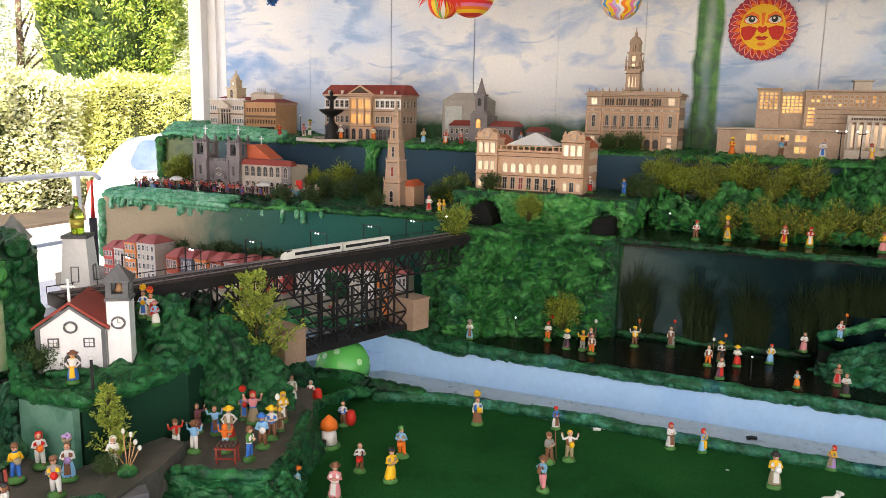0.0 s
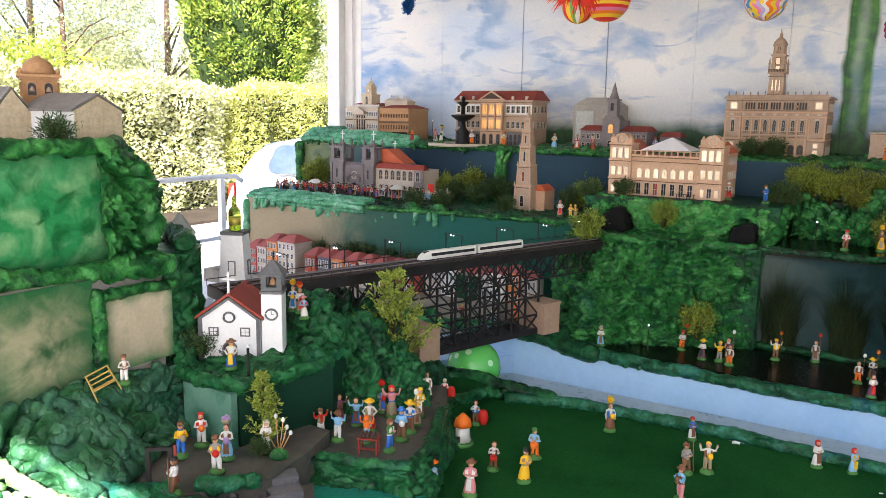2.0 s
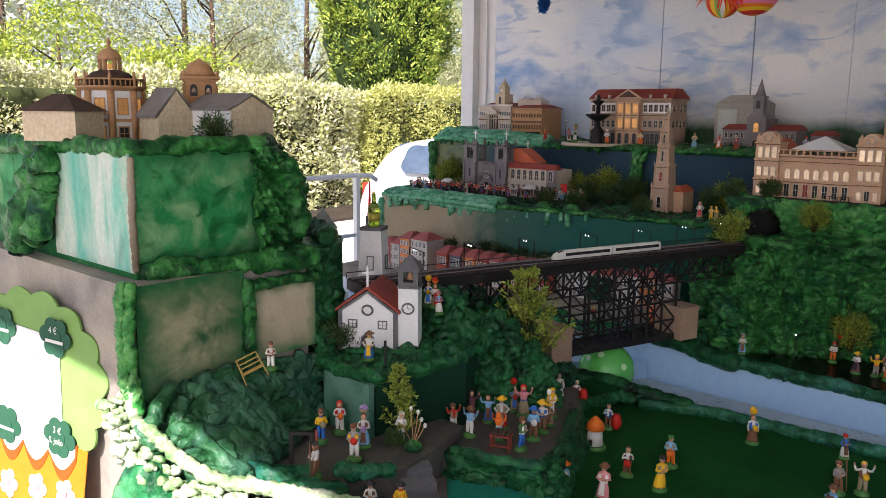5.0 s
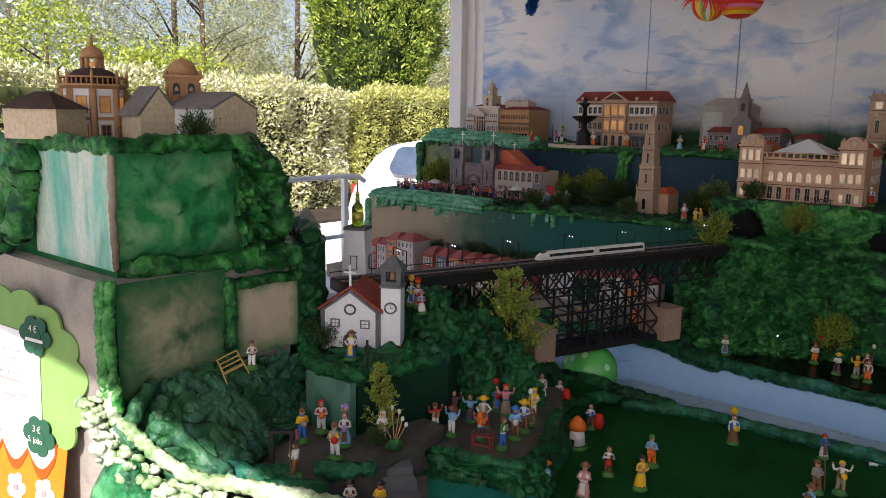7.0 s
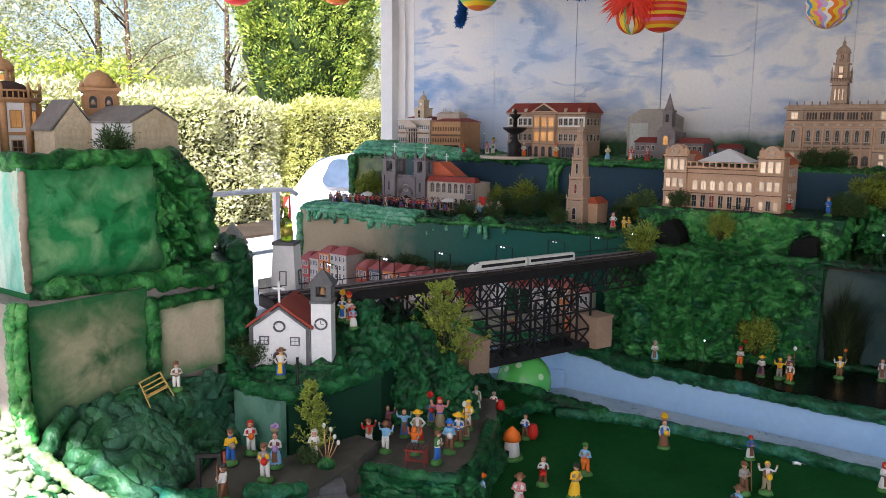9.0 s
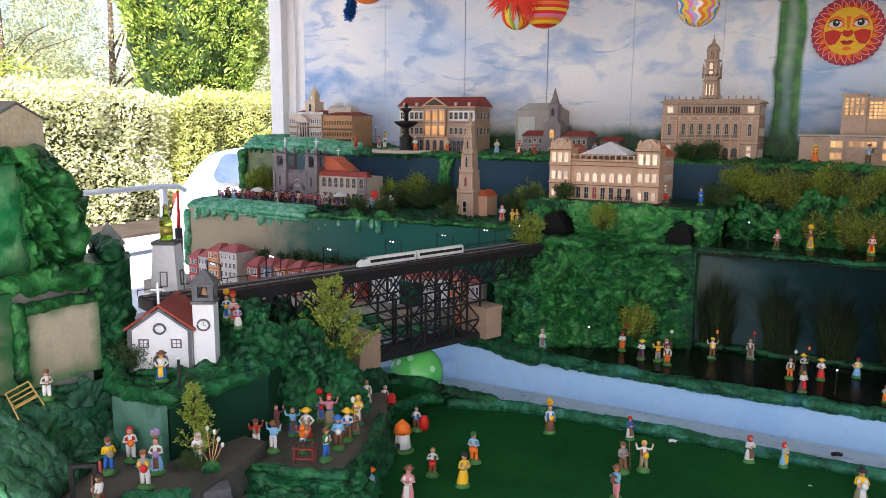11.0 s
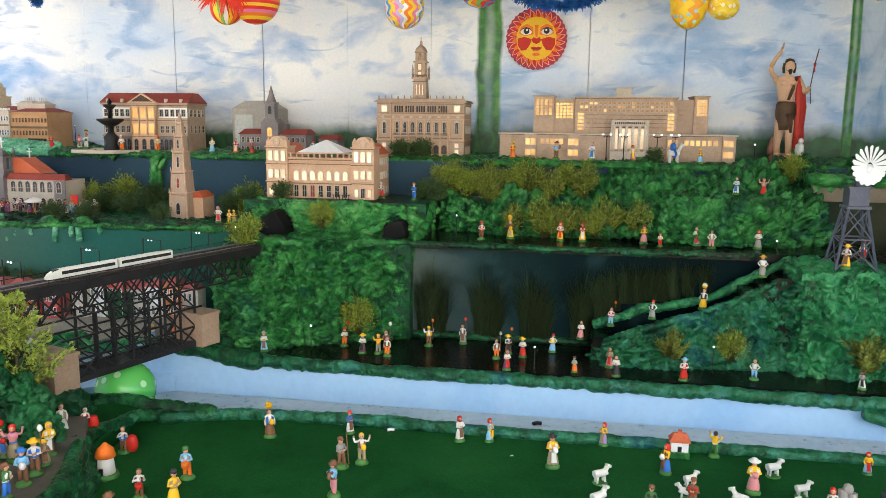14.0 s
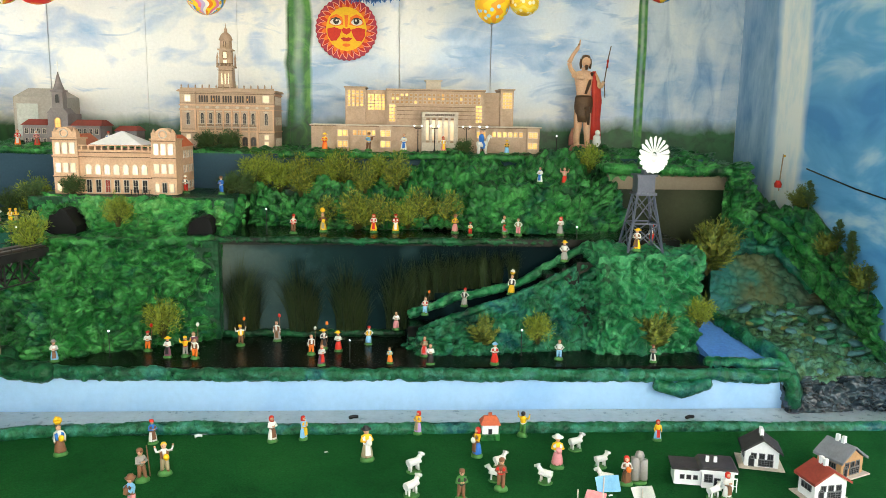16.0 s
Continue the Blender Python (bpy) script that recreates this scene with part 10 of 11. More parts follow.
def twig_plant(name, label, mat, seed, height, width, stems, per, size, lift=1.0, category="bush"):
    """A bush: thin branching stems from the foot, small leaves along and at the end of each."""
    rng = random.Random(seed)
    t = thing(name, label, category, Matrix())
    bm = bmesh.new()
    tips = []
    for _ in range(stems):
        a = rng.uniform(0, 6.2832)
        out = width * math.sqrt(rng.random())
        top = Vector((out * math.cos(a), out * math.sin(a), height * (0.25 + 0.85 * rng.random() ** 0.8) * (1 - 0.35 * lift * (out / width) ** 2)))
        mid = Vector((top.x * 0.35, top.y * 0.35, top.z * 0.55))
        tube(bm, [(0.1 * top.x, 0.1 * top.y, -0.01), mid, top], height * 0.012, 4, 0, 0.4)
        for k in (0.35, 0.55, 0.75, 0.9, 1.0):
            p = mid.lerp(top, (k - 0.35) / 0.65) if k > 0.35 else mid
            tips.append((p, (top - mid).normalized()))
    part("branching", bm, stem_olive, t)
    vs, fs = blades(rng, tips, size * 1.6, size * 0.8, per, 0.11)
    ob = new("foliage", plant_mesh("foliage", vs, fs, mat))
    ob.parent = t
    return t


def scatter(proto, spots, group):
    """Copies of a plant at (x, y, z, scale, turn); the first spot takes the plant itself."""
    tagged(proto, group=group)
    for i, (x, y, z, s, a) in enumerate(spots):
        m = pose(x, y, z, 0, 0, a) @ Matrix.Diagonal((s, s, s, 1))
        if i == 0:
            proto.matrix_basis = m
        else:
            c = copy_thing(proto, pose(x, y, z, 0, 0, a))
            c.matrix_basis = m


rng = random.Random(21)
b_olive = twig_plant("moss_bush", "olive brown dried moss bush on the hillside", olive, 1, 0.175, 0.072, 60, 7, 0.012)
spots = [(-0.44 + 0.15 * i + rng.uniform(-0.03, 0.03), 5.16 + rng.uniform(-0.05, 0.04), 1.02 + rng.uniform(-0.02, 0.02), rng.uniform(0.75, 1.25), rng.uniform(0, 360)) for i in range(5)]
spots += [(-0.06 + 0.125 * i + rng.uniform(-0.03, 0.03), 4.80 + rng.uniform(-0.02, 0.03), 0.83, rng.uniform(0.7, 1.2), rng.uniform(0, 360)) for i in range(6)]
spots += [(0.30, 5.02, 1.02, 1.1, 30), (0.12, 5.0, 1.0, 0.9, 70), (-0.24, 5.02, 0.98, 1.0, 150)]
scatter(b_olive, spots, "moss bushes on the hillside")
b_yel = twig_plant("shrub", "yellow green dried moss shrub", yellowish, 2, 0.14, 0.065, 54, 9, 0.0095)
scatter(b_yel, [(-1.10, 4.60, 0.86, 1.05, 0), (-0.82, 4.33, 0.36, 1.25, 40), (-1.40, 4.30, 0.775, 1.3, 80), (0.98, 4.22, 0.36, 1.0, 10), (1.76, 4.20, 0.45, 1.0, 200), (0.1, 4.80, 0.83, 1.1, 120),
               (-0.50, 5.10, 1.02, 1.3, 20), (-0.36, 5.08, 1.0, 1.2, 200), (-0.08, 5.12, 1.03, 1.2, 70), (0.20, 5.12, 1.05, 1.1, 250), (0.36, 4.80, 0.83, 1.0, 33), (1.42, 5.15, 1.12, 1.1, 60), (-2.62, 5.20, 0.86, 1.5, 100), (-2.78, 5.12, 0.86, 1.2, 140), (-1.70, 5.05, 0.86, 1.4, 30), (-4.0, 5.2, 0.87, 1.5, 0), (-3.98, 5.1, 0.87, 1.3, 60)], "yellow green shrubs")
b_dark = twig_plant("dark_bush", "dense dark green moss bush", deep, 3, 0.115, 0.075, 54, 9, 0.0105)
scatter(b_dark, [(-0.86, 5.48, 1.205, 0.9, 0), (-0.72, 5.48, 1.205, 0.95, 50), (-2.40, 5.18, 0.86, 1.3, 0), (-2.66, 5.02, 0.86, 1.0, 30), (-2.45, 4.95, 0.86, 1.0, 90), (-1.80, 5.0, 0.86, 1.1, 60), (-1.60, 4.80, 0.95, 0.9, 120), (-1.40, 4.82, 0.99, 0.8, 10),
                (-2.10, 4.72, 0.85, 0.8, 10), (-2.5, 4.62, 0.85, 0.9, 10), (-2.7, 4.6, 0.85, 0.9, 50), (0.70, 5.32, 1.205, 0.7, 70), (-0.62, 5.0, 0.985, 0.9, 0), (-0.55, 4.98, 0.98, 1.0, 90), (-2.19, 1.90, 1.31, 0.85, 0), (-1.60, 2.13, 0.378, 0.5, 0),
                (-2.0, 2.2, 0.60, 0.8, 10), (-1.97, 2.26, 0.60, 0.7, 60)], "dark bushes")
bm = bmesh.new()
box(bm, -3.4, -2.1, 4.37, 4.415, 0.36, 0.50)
solid("planting_ledge", bm, foam_dark, "dark planting ledge behind the houses", "ledge", kind="structure")


def reed_clump(seed, height, blades_n):
    """Long thin drooping leaves from one foot."""
    rng = random.Random(seed)
    t = thing("reed_tuft", "tall dark green drooping reeds before the lake panel", "reeds", Matrix())
    for name, share in (("long_leaves", 0.6), ("short_leaves", 0.4)):
        vs, fs = [], []
        for _ in range(int(blades_n * share)):
            a = rng.choice((rng.gauss(0, 0.5), math.pi + rng.gauss(0, 0.5)))
            n = height * rng.uniform(0.55, 1.1) * (1 if name == "long_leaves" else 0.6)
            lean, foot = rng.uniform(0.04, 0.42), Vector((rng.gauss(0, 0.018), rng.gauss(0, 0.004), 0))
            d = Vector((math.cos(a), 0.25 * math.sin(a), 0))
            i = len(vs)
            for k in range(6):
                f = k / 5
                c = foot + d * (lean * n * f ** 1.6) + Vector((0, 0, n * (f - lean * 0.75 * f ** 3)))
                w = 0.0052 * (1.02 - f) * Vector((-d.y + 0.4, d.x + 0.3, 0)).normalized()
                vs += [c - w, c + w]
            fs += [(i + 2 * k, i + 2 * k + 1, i + 2 * k + 3, i + 2 * k + 2) for k in range(5)]
        ob = new(name, plant_mesh(name, vs, fs, reedy))
        ob.parent = t
    return t


reed = reed_clump(5, 0.37, 420)
scatter(reed, [(-0.50, 4.535, 0.31, 1.2, -10), (-0.45, 4.53, 0.31, 1.1, 10), (-0.19, 4.535, 0.31, 1.15, 8), (-0.15, 4.535, 0.31, 0.9, 0), (0.05, 4.535, 0.31, 1.15, 0), (0.10, 4.535, 0.31, 0.9, -10), (0.30, 4.53, 0.34, 1.1, -10), (0.40, 4.535, 0.45, 0.75, 20),
               (0.52, 4.54, 0.53, 0.65, 0), (0.64, 4.54, 0.55, 0.6, -10), (0.76, 4.54, 0.56, 0.6, 20), (0.90, 4.54, 0.60, 0.5, -10), (0.58, 4.545, 0.53, 0.65, -10), (0.70, 4.545, 0.55, 0.6, -15), (0.82, 4.545, 0.58, 0.55, -8), (0.46, 4.54, 0.49, 0.7, 5)], "reeds before the lake panel")


def fern_plant(name, label, mat, seed, height, width, stems, leaf, category="shrub"):
    """Arching stems with paired narrow leaflets, like dried fern."""
    rng = random.Random(seed)
    t = thing(name, label, category, Matrix())
    bm = bmesh.new()
    vs, fs = [], []
    for _ in range(stems):
        a = rng.uniform(0, 6.2832)
        out = width * rng.uniform(0.2, 1.0)
        h = height * rng.uniform(0.55, 1.0) * (1 - 0.3 * (out / width) ** 2)
        pts = [Vector((out * f ** 1.4 * math.cos(a), out * f ** 1.4 * math.sin(a), h * (f - 0.12 * f ** 3) * 1.1 - 0.01)) for f in (0, 0.25, 0.5, 0.75, 1.0)]
        tube(bm, pts, height * 0.006, 4, 0, 0.3)
        for k in range(46):
            f = 0.22 + 0.78 * k / 45
            i = min(3, int(f * 4))
            p = pts[i].lerp(pts[i + 1], f * 4 - i)
            d = (pts[i + 1] - pts[i]).normalized()
            side = d.orthogonal().normalized()
            side.rotate(Matrix.Rotation(rng.uniform(0, 6.28), 3, d))
            e = (side + d * 0.7 + Vector((0, 0, 0.15))).normalized()
            n = leaf * (1.25 - f) * rng.uniform(0.7, 1.3)
            w = e.cross(d).normalized() * n * 0.16
            j = len(vs)
            vs += [p, p + e * n * 0.45 + w, p + e * n, p + e * n * 0.45 - w]
            fs.append((j, j + 1, j + 2, j + 3))
    part("branching", bm, stem_olive, t)
    ob = new("foliage", plant_mesh("foliage", vs, fs, mat))
    ob.parent = t
    return t


b_big = fern_plant("fern_shrub", "broad olive green feathery shrub", olive_green, 6, 0.24, 0.13, 50, 0.05)
scatter(b_big, [(1.55, 4.18, 0.34, 1.0, 0), (1.95, 4.62, 0.62, 1.3, 60), (2.05, 4.75, 0.66, 1.2, 160), (2.60, 4.95, 0.93, 0.7, 20), (2.58, 4.60, 0.72, 0.65, 90), (2.60, 4.3, 0.6, 0.7, 140), (0.72, 4.22, 0.34, 0.75, 40)], "broad shrubs")
b_fern = fern_plant("palm_tuft", "dark feathery plant behind the houses", deep, 4, 0.12, 0.08, 24, 0.03, "plant")
scatter(b_fern, [(-3.3 + 0.14 * i + rng.uniform(-0.03, 0.03), 4.39, 0.50 + rng.uniform(-0.02, 0.03), rng.uniform(0.9, 1.2), rng.uniform(0, 360)) for i in range(8)], "plants behind the houses")
thuja_mat = leaf_mat("thuja_sprig", [(0.16, 0.24, 0.022), (0.34, 0.42, 0.05), (0.10, 0.16, 0.018), (0.42, 0.46, 0.08)])


def sprig_tree(x, y, z, h, w, seed, label, mat=thuja_mat):
    """An upright sprig: a stem with rising side shoots full of fine leaves."""
    rng = random.Random(seed)
    t = thing("sprig_tree", label, "tree", pose(x, y, z))
    bm = bmesh.new()
    tube(bm, [(0, 0, -0.02), (0.004, 0, h * 0.5), (0, 0, h)], h * 0.016, 6, 0, 0.3)
    tips = []
    for i in range(70):
        k = 0.12 + 0.86 * rng.random()
        a = rng.uniform(0, 6.2832)
        n = w * (1.05 - k) ** 0.7 * rng.uniform(0.5, 1.0)
        p = Vector((0, 0, h * k))
        q = p + Vector((n * math.cos(a), n * math.sin(a), n * 0.75))
        tube(bm, [p, p.lerp(q, 0.5), q], h * 0.004, 4, 0, 0.4)
        tips += [(p.lerp(q, f), (q - p).normalized()) for f in (0.3, 0.5, 0.7, 0.85, 1.0)]
    part("trunk", bm, bark, t)
    vs, fs = blades(rng, tips, h * 0.042, h * 0.016, 10)
    ob = new("crown", plant_mesh("crown", vs, fs, mat))
    ob.parent = t


for x, y, z, h in ((2.60, 4.86, 0.93, 0.17), (2.61, 4.55, 0.76, 0.16), (2.61, 4.42, 0.68, 0.20), (2.615, 4.25, 0.58, 0.15)):
    sprig_tree(x, y, z, h, 0.05, int(h * 1000 + y * 10), "dark green conifer sprig by the side wall", deep)
sprig_tree(-1.665, 2.93, 0.40, 0.41, 0.20, 31, "yellow green conifer sprig set as a tree")
sprig_tree(-1.63, 2.17, 0.37, 0.25, 0.075, 32, "wilting yellow green sprig below the chapel")

# ---- outside the shelter ----


def leafy_box(name, label, x0, x1, y0, y1, z0, z1, count, size, mat, seed, category="hedge"):
    """A clipped hedge: leaves standing on the skin of an uneven box over a core coloured dark for the shade between
    them.
    """
    rng = random.Random(seed)
    t = thing(name, label, category, Matrix())
    bm = bmesh.new()
    n = 24
    k = 0.16
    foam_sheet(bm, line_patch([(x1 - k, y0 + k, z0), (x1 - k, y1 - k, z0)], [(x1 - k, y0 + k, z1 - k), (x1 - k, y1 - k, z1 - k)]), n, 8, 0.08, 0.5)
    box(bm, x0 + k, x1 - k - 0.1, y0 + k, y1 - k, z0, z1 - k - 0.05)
    # dark core colour stands for the shade behind the leaves
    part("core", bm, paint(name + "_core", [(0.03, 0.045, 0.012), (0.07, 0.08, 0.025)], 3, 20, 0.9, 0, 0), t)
    tips = []
    for _ in range(count):
        u = rng.random()
        y = rng.uniform(y0, y1)
        if u < 0.62:
            p, d = Vector((x1, y, rng.uniform(z0, z1))), Vector((1, 0, 0.3))
        elif u < 0.86:
            p, d = Vector((rng.uniform(x0, x1), y, z1)), Vector((0.1, 0, 1))
        else:
            p, d = Vector((rng.uniform(x0, x1), y0, rng.uniform(z0, z1))), Vector((0, -1, 0.2))
        p += Vector((noise.noise(p * 1.3) * 0.42, 0, noise.noise(p * 0.9 + Vector((7, 0, 0))) * 0.3 + noise.noise(p * 2.6) * 0.14))
        tips.append((p, d))
    vs, fs = blades(rng, tips, size, size * 0.7, 3)
    ob = new("leaves", plant_mesh("leaves", vs, fs, mat))
    ob.parent = t
    return t


laurel = leaf_mat("laurel_leaf", [(0.34, 0.40, 0.08), (0.62, 0.64, 0.28), (0.80, 0.78, 0.60), (0.08, 0.12, 0.02), (0.72, 0.70, 0.42)], 0.4, 0.2)
privet = leaf_mat("yellow_bush_leaf", [(0.46, 0.50, 0.12), (0.66, 0.66, 0.26), (0.14, 0.18, 0.03), (0.60, 0.60, 0.20)], 0.4, 0.25)
leafy_box("hedge", "sunlit clipped hedge with pale young leaves", -12.0, -11.0, 2.0, 10.6, -0.36, 1.86, 21000, 0.072, laurel, 41)
leafy_box("side_hedge", "yellow green hedge behind the paving", -11.6, -10.8, 10.9, 16.5, -0.36, 1.74, 14000, 0.066, privet, 42)


def big_tree(x, y, z, trunk_h, trunk_r, crown_h, crown_w, clumps, per, size, mat, seed, label, dense=1.0, cone=False):
    """A tapered trunk with limbs and a ragged crown of many leaves."""
    rng = random.Random(seed)
    t = thing("tree", label, "tree", pose(x, y, z))
    bm = bmesh.new()
    top = trunk_h + crown_h * 0.8
    tube(bm, [(0, 0, -0.1), (0.04, 0, trunk_h), (-0.05, 0.03, top)], trunk_r, 8, 0, 0.25)
    tips = []
    for _ in range(clumps):
        a = rng.uniform(0, 6.2832)
        k = rng.random()
        prof = (1 - 0.75 * k) if cone else math.sqrt(max(0.05, 1 - (2 * k - 0.9) ** 2))
        r = crown_w * prof * math.sqrt(rng.uniform(0.5, 1.0))
        p = Vector((r * math.cos(a), r * math.sin(a), trunk_h + crown_h * k))
        p += 0.18 * crown_w * noise.noise_vector(p * 0.9)
        if rng.random() < 12 / clumps:
            tube(bm, [(0, 0, max(trunk_h * 0.7, p.z - r * 0.7)), p * 0.5 + Vector((0, 0, p.z * 0.4)), p], trunk_r * 0.22, 5, 0, 0.3)
        tips.append((p, Vector((0.6 * math.cos(a) + rng.gauss(0, 0.8), 0.6 * math.sin(a) + rng.gauss(0, 0.8), rng.gauss(0.2, 0.8)))))
    part("trunk", bm, bark, t)
    vs, fs = blades(rng, tips, size, size * 1.6 * dense, per)
    ob = new("crown", plant_mesh("crown", vs, fs, mat))
    ob.parent = t
    return t


cyp = leaf_mat("cypress_leaf", [(0.06, 0.12, 0.015), (0.12, 0.21, 0.022), (0.27, 0.37, 0.045), (0.44, 0.50, 0.08), (0.07, 0.14, 0.015)], 0.6, 0.18)
wood = leaf_mat("woodland_leaf", [(0.22, 0.28, 0.10), (0.44, 0.48, 0.22), (0.58, 0.58, 0.36), (0.10, 0.14, 0.05)], 0.6, 0.3)
silver = leaf_mat("silver_leaf", [(0.42, 0.48, 0.44), (0.56, 0.60, 0.56), (0.30, 0.36, 0.32)], 0.6, 0.2)
lime = leaf_mat("lime_leaf", [(0.30, 0.40, 0.03), (0.44, 0.50, 0.06), (0.18, 0.28, 0.03)], 0.5, 0.3)


def bushy_conifer(x, y, z, foot, height, width, seed):
    """A broad conifer: an uneven body, coloured dark as the shade inside the crown, closely set with tufts of flat
    upturned sprays.
    """
    rng = random.Random(seed)
    t = thing("conifer", "broad bushy green conifer behind the hedge", "tree", pose(x, y, z))
    one("trunk", t, bark, lambda bm: tube(bm, [(0, 0, -0.1), (0.03, 0, foot), (0, 0.03, foot + 0.8 * height)], 0.14, 8, 0, 0.3))
    def body(u, v, k=0.86):
        a = 6.2832 * u
        r = width * (math.sin(math.pi * (0.10 + 0.84 * v)) ** 0.55) * (1 - 0.30 * v)
        p = Vector((r * math.cos(a), r * math.sin(a), foot + height * v))
        return p + Vector((p.x, p.y, 0)).normalized() * (0.30 * noise.noise(Vector((math.cos(a) * 1.6, math.sin(a) * 1.6, 2.2 * v + 4))) * width) if k == 1 else Vector((p.x * k, p.y * k, p.z))
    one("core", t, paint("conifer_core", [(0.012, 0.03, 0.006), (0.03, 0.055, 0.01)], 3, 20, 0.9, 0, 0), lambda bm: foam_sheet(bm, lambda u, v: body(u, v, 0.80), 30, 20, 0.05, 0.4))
    vs, fs = [], []
    for _ in range(1900):
        u, v = rng.random(), rng.random() ** 0.9
        p = body(u, v, 1)
        out = Vector((p.x, p.y, 0)).normalized()
        p -= out * rng.uniform(0, 0.18)
        lean = (out * rng.uniform(0.5, 1.0) + Vector((rng.gauss(0, 0.4), rng.gauss(0, 0.4), rng.uniform(0.1, 0.9)))).normalized()
        for _ in range(34):
            e = (lean + Vector((rng.gauss(0, 0.42), rng.gauss(0, 0.42), rng.gauss(0, 0.35)))).normalized()
            w = e.orthogonal().normalized()
            w.rotate(Matrix.Rotation(rng.uniform(0, 6.28), 3, e))
            n = rng.uniform(0.045, 0.105)
            q = p + Vector((rng.gauss(0, 0.07), rng.gauss(0, 0.07), rng.gauss(0, 0.07)))
            i = len(vs)
            vs += [q, q + e * n * 0.4 + w * n * 0.2, q + e * n * 0.75 + w * n * 0.13, q + e * n, q + e * n * 0.7 - w * n * 0.15, q + e * n * 0.35 - w * n * 0.18]
            fs.append(tuple(range(i, i + 6)))
    ob = new("crown", plant_mesh("crown", vs, fs, cyp))
    ob.parent = t


bushy_conifer(-12.75, 13.0, -0.36, 2.05, 5.2, 1.72, 51)
proto = big_tree(-24, 16, -0.5, 2.2, 0.18, 6.5, 3.0, 1700, 16, 0.085, wood, 52, "tall light green woodland tree")
tagged(proto, group="woodland trees")
for x, y, s, a in ((-27, 11, 1.1, 40), (-21, 22, 1.1, 100), (-29, 18, 1.3, 200), (-17, 24, 1.0, 150), (-33, 7, 1.2, 20), (-24, 7.5, 0.9, 70), (-13, 26, 1.1, 10), (-30, 25, 1.4, 260), (-36, 14, 1.4, 310)):
    c = copy_thing(proto, pose(x, y, -0.5, 0, 0, a))
    c.matrix_basis = pose(x, y, -0.5, 0, 0, a) @ Matrix.Diagonal((s, s, s, 1))
big_tree(-22, 8.6, -0.5, 1.2, 0.16, 5.5, 2.6, 700, 7, 0.17, silver, 53, "silvery blue cedar in the woods")
big_tree(-18.5, 10.8, -0.5, 1.0, 0.10, 2.4, 1.2, 300, 7, 0.14, lime, 54, "young lime green tree in the woods")
big_tree(-17.5, 8.0, -0.5, 0.8, 0.12, 3.4, 1.5, 700, 12, 0.09, lime, 56, "bright yellow green tree at the edge of the woods")
big_tree(-16.2, 5.4, -0.5, 0.6, 0.12, 3.0, 1.6, 700, 12, 0.09, lime, 57, "broad yellow green bush at the edge of the woods")
big_tree(-20.0, 12.8, -0.5, 0.8, 0.10, 2.8, 1.6, 360, 7, 0.14, lime, 55, "round yellow green shrub tree")
bm = bmesh.new()
rng = random.Random(3)
far = [(-60 + 3.4 * i, 34 + 5 * math.sin(i * 0.9), 3.5 + rng.uniform(-0.8, 1.4)) for i in range(24)]
tips = []
for x, y, h in far:
    for _ in range(110):
        a, k = rng.uniform(0, 6.28), rng.random()
        tips.append((Vector((x + 2.4 * rng.gauss(0, 0.6), y - 1.0 + rng.gauss(0, 0.8), -0.4 + (h + 2) * k)), Vector((0, -1, 0.4))))
bm.free()
vs, fs = blades(rng, tips, 0.8, 0.5, 4)
ob = new("far_woods", plant_mesh("far_woods", vs, fs, wood))
tagged(ob, "distant light green woods", "woods", kind="stuff")
bm = bmesh.new()
box(bm, -11.2, -9.6, 3.0, 14.5, -0.40, -0.30)
soil = paint("dark_soil", [(0.03, 0.022, 0.015), (0.06, 0.045, 0.03)], 2, 20, 0.9, 0.6, 0.01)
solid("flower_bed", bm, soil, "strip of dark soil along the hedge", "bed", kind="structure")


def railing():
    t = tagged(new("handrail"), "white painted tubular handrail outside the shelter", "railing")
    def post(y):
        bm = bmesh.new()
        box(bm, -5.595, -5.545, y - 0.025, y + 0.025, -0.36, 0.80)
        part("post", bm, white_paint, t)
    for y in (3.4, 4.5, 5.62):
        post(y)
    bm = bmesh.new()
    tube(bm, [(-5.57, 2.6, 0.82), (-5.57, 4.2, 0.82), (-5.57, 5.6, 0.82), (-5.57, 5.80, 0.81), (-5.56, 5.88, 0.76)], 0.024, 10)
    part("top_rail", bm, white_paint, t)
    bm = bmesh.new()
    tube(bm, [(-5.57, 2.6, 0.24), (-5.57, 4.2, 0.24), (-5.57, 5.6, 0.24)], 0.02, 10)
    part("lower_rail", bm, white_paint, t)


railing()


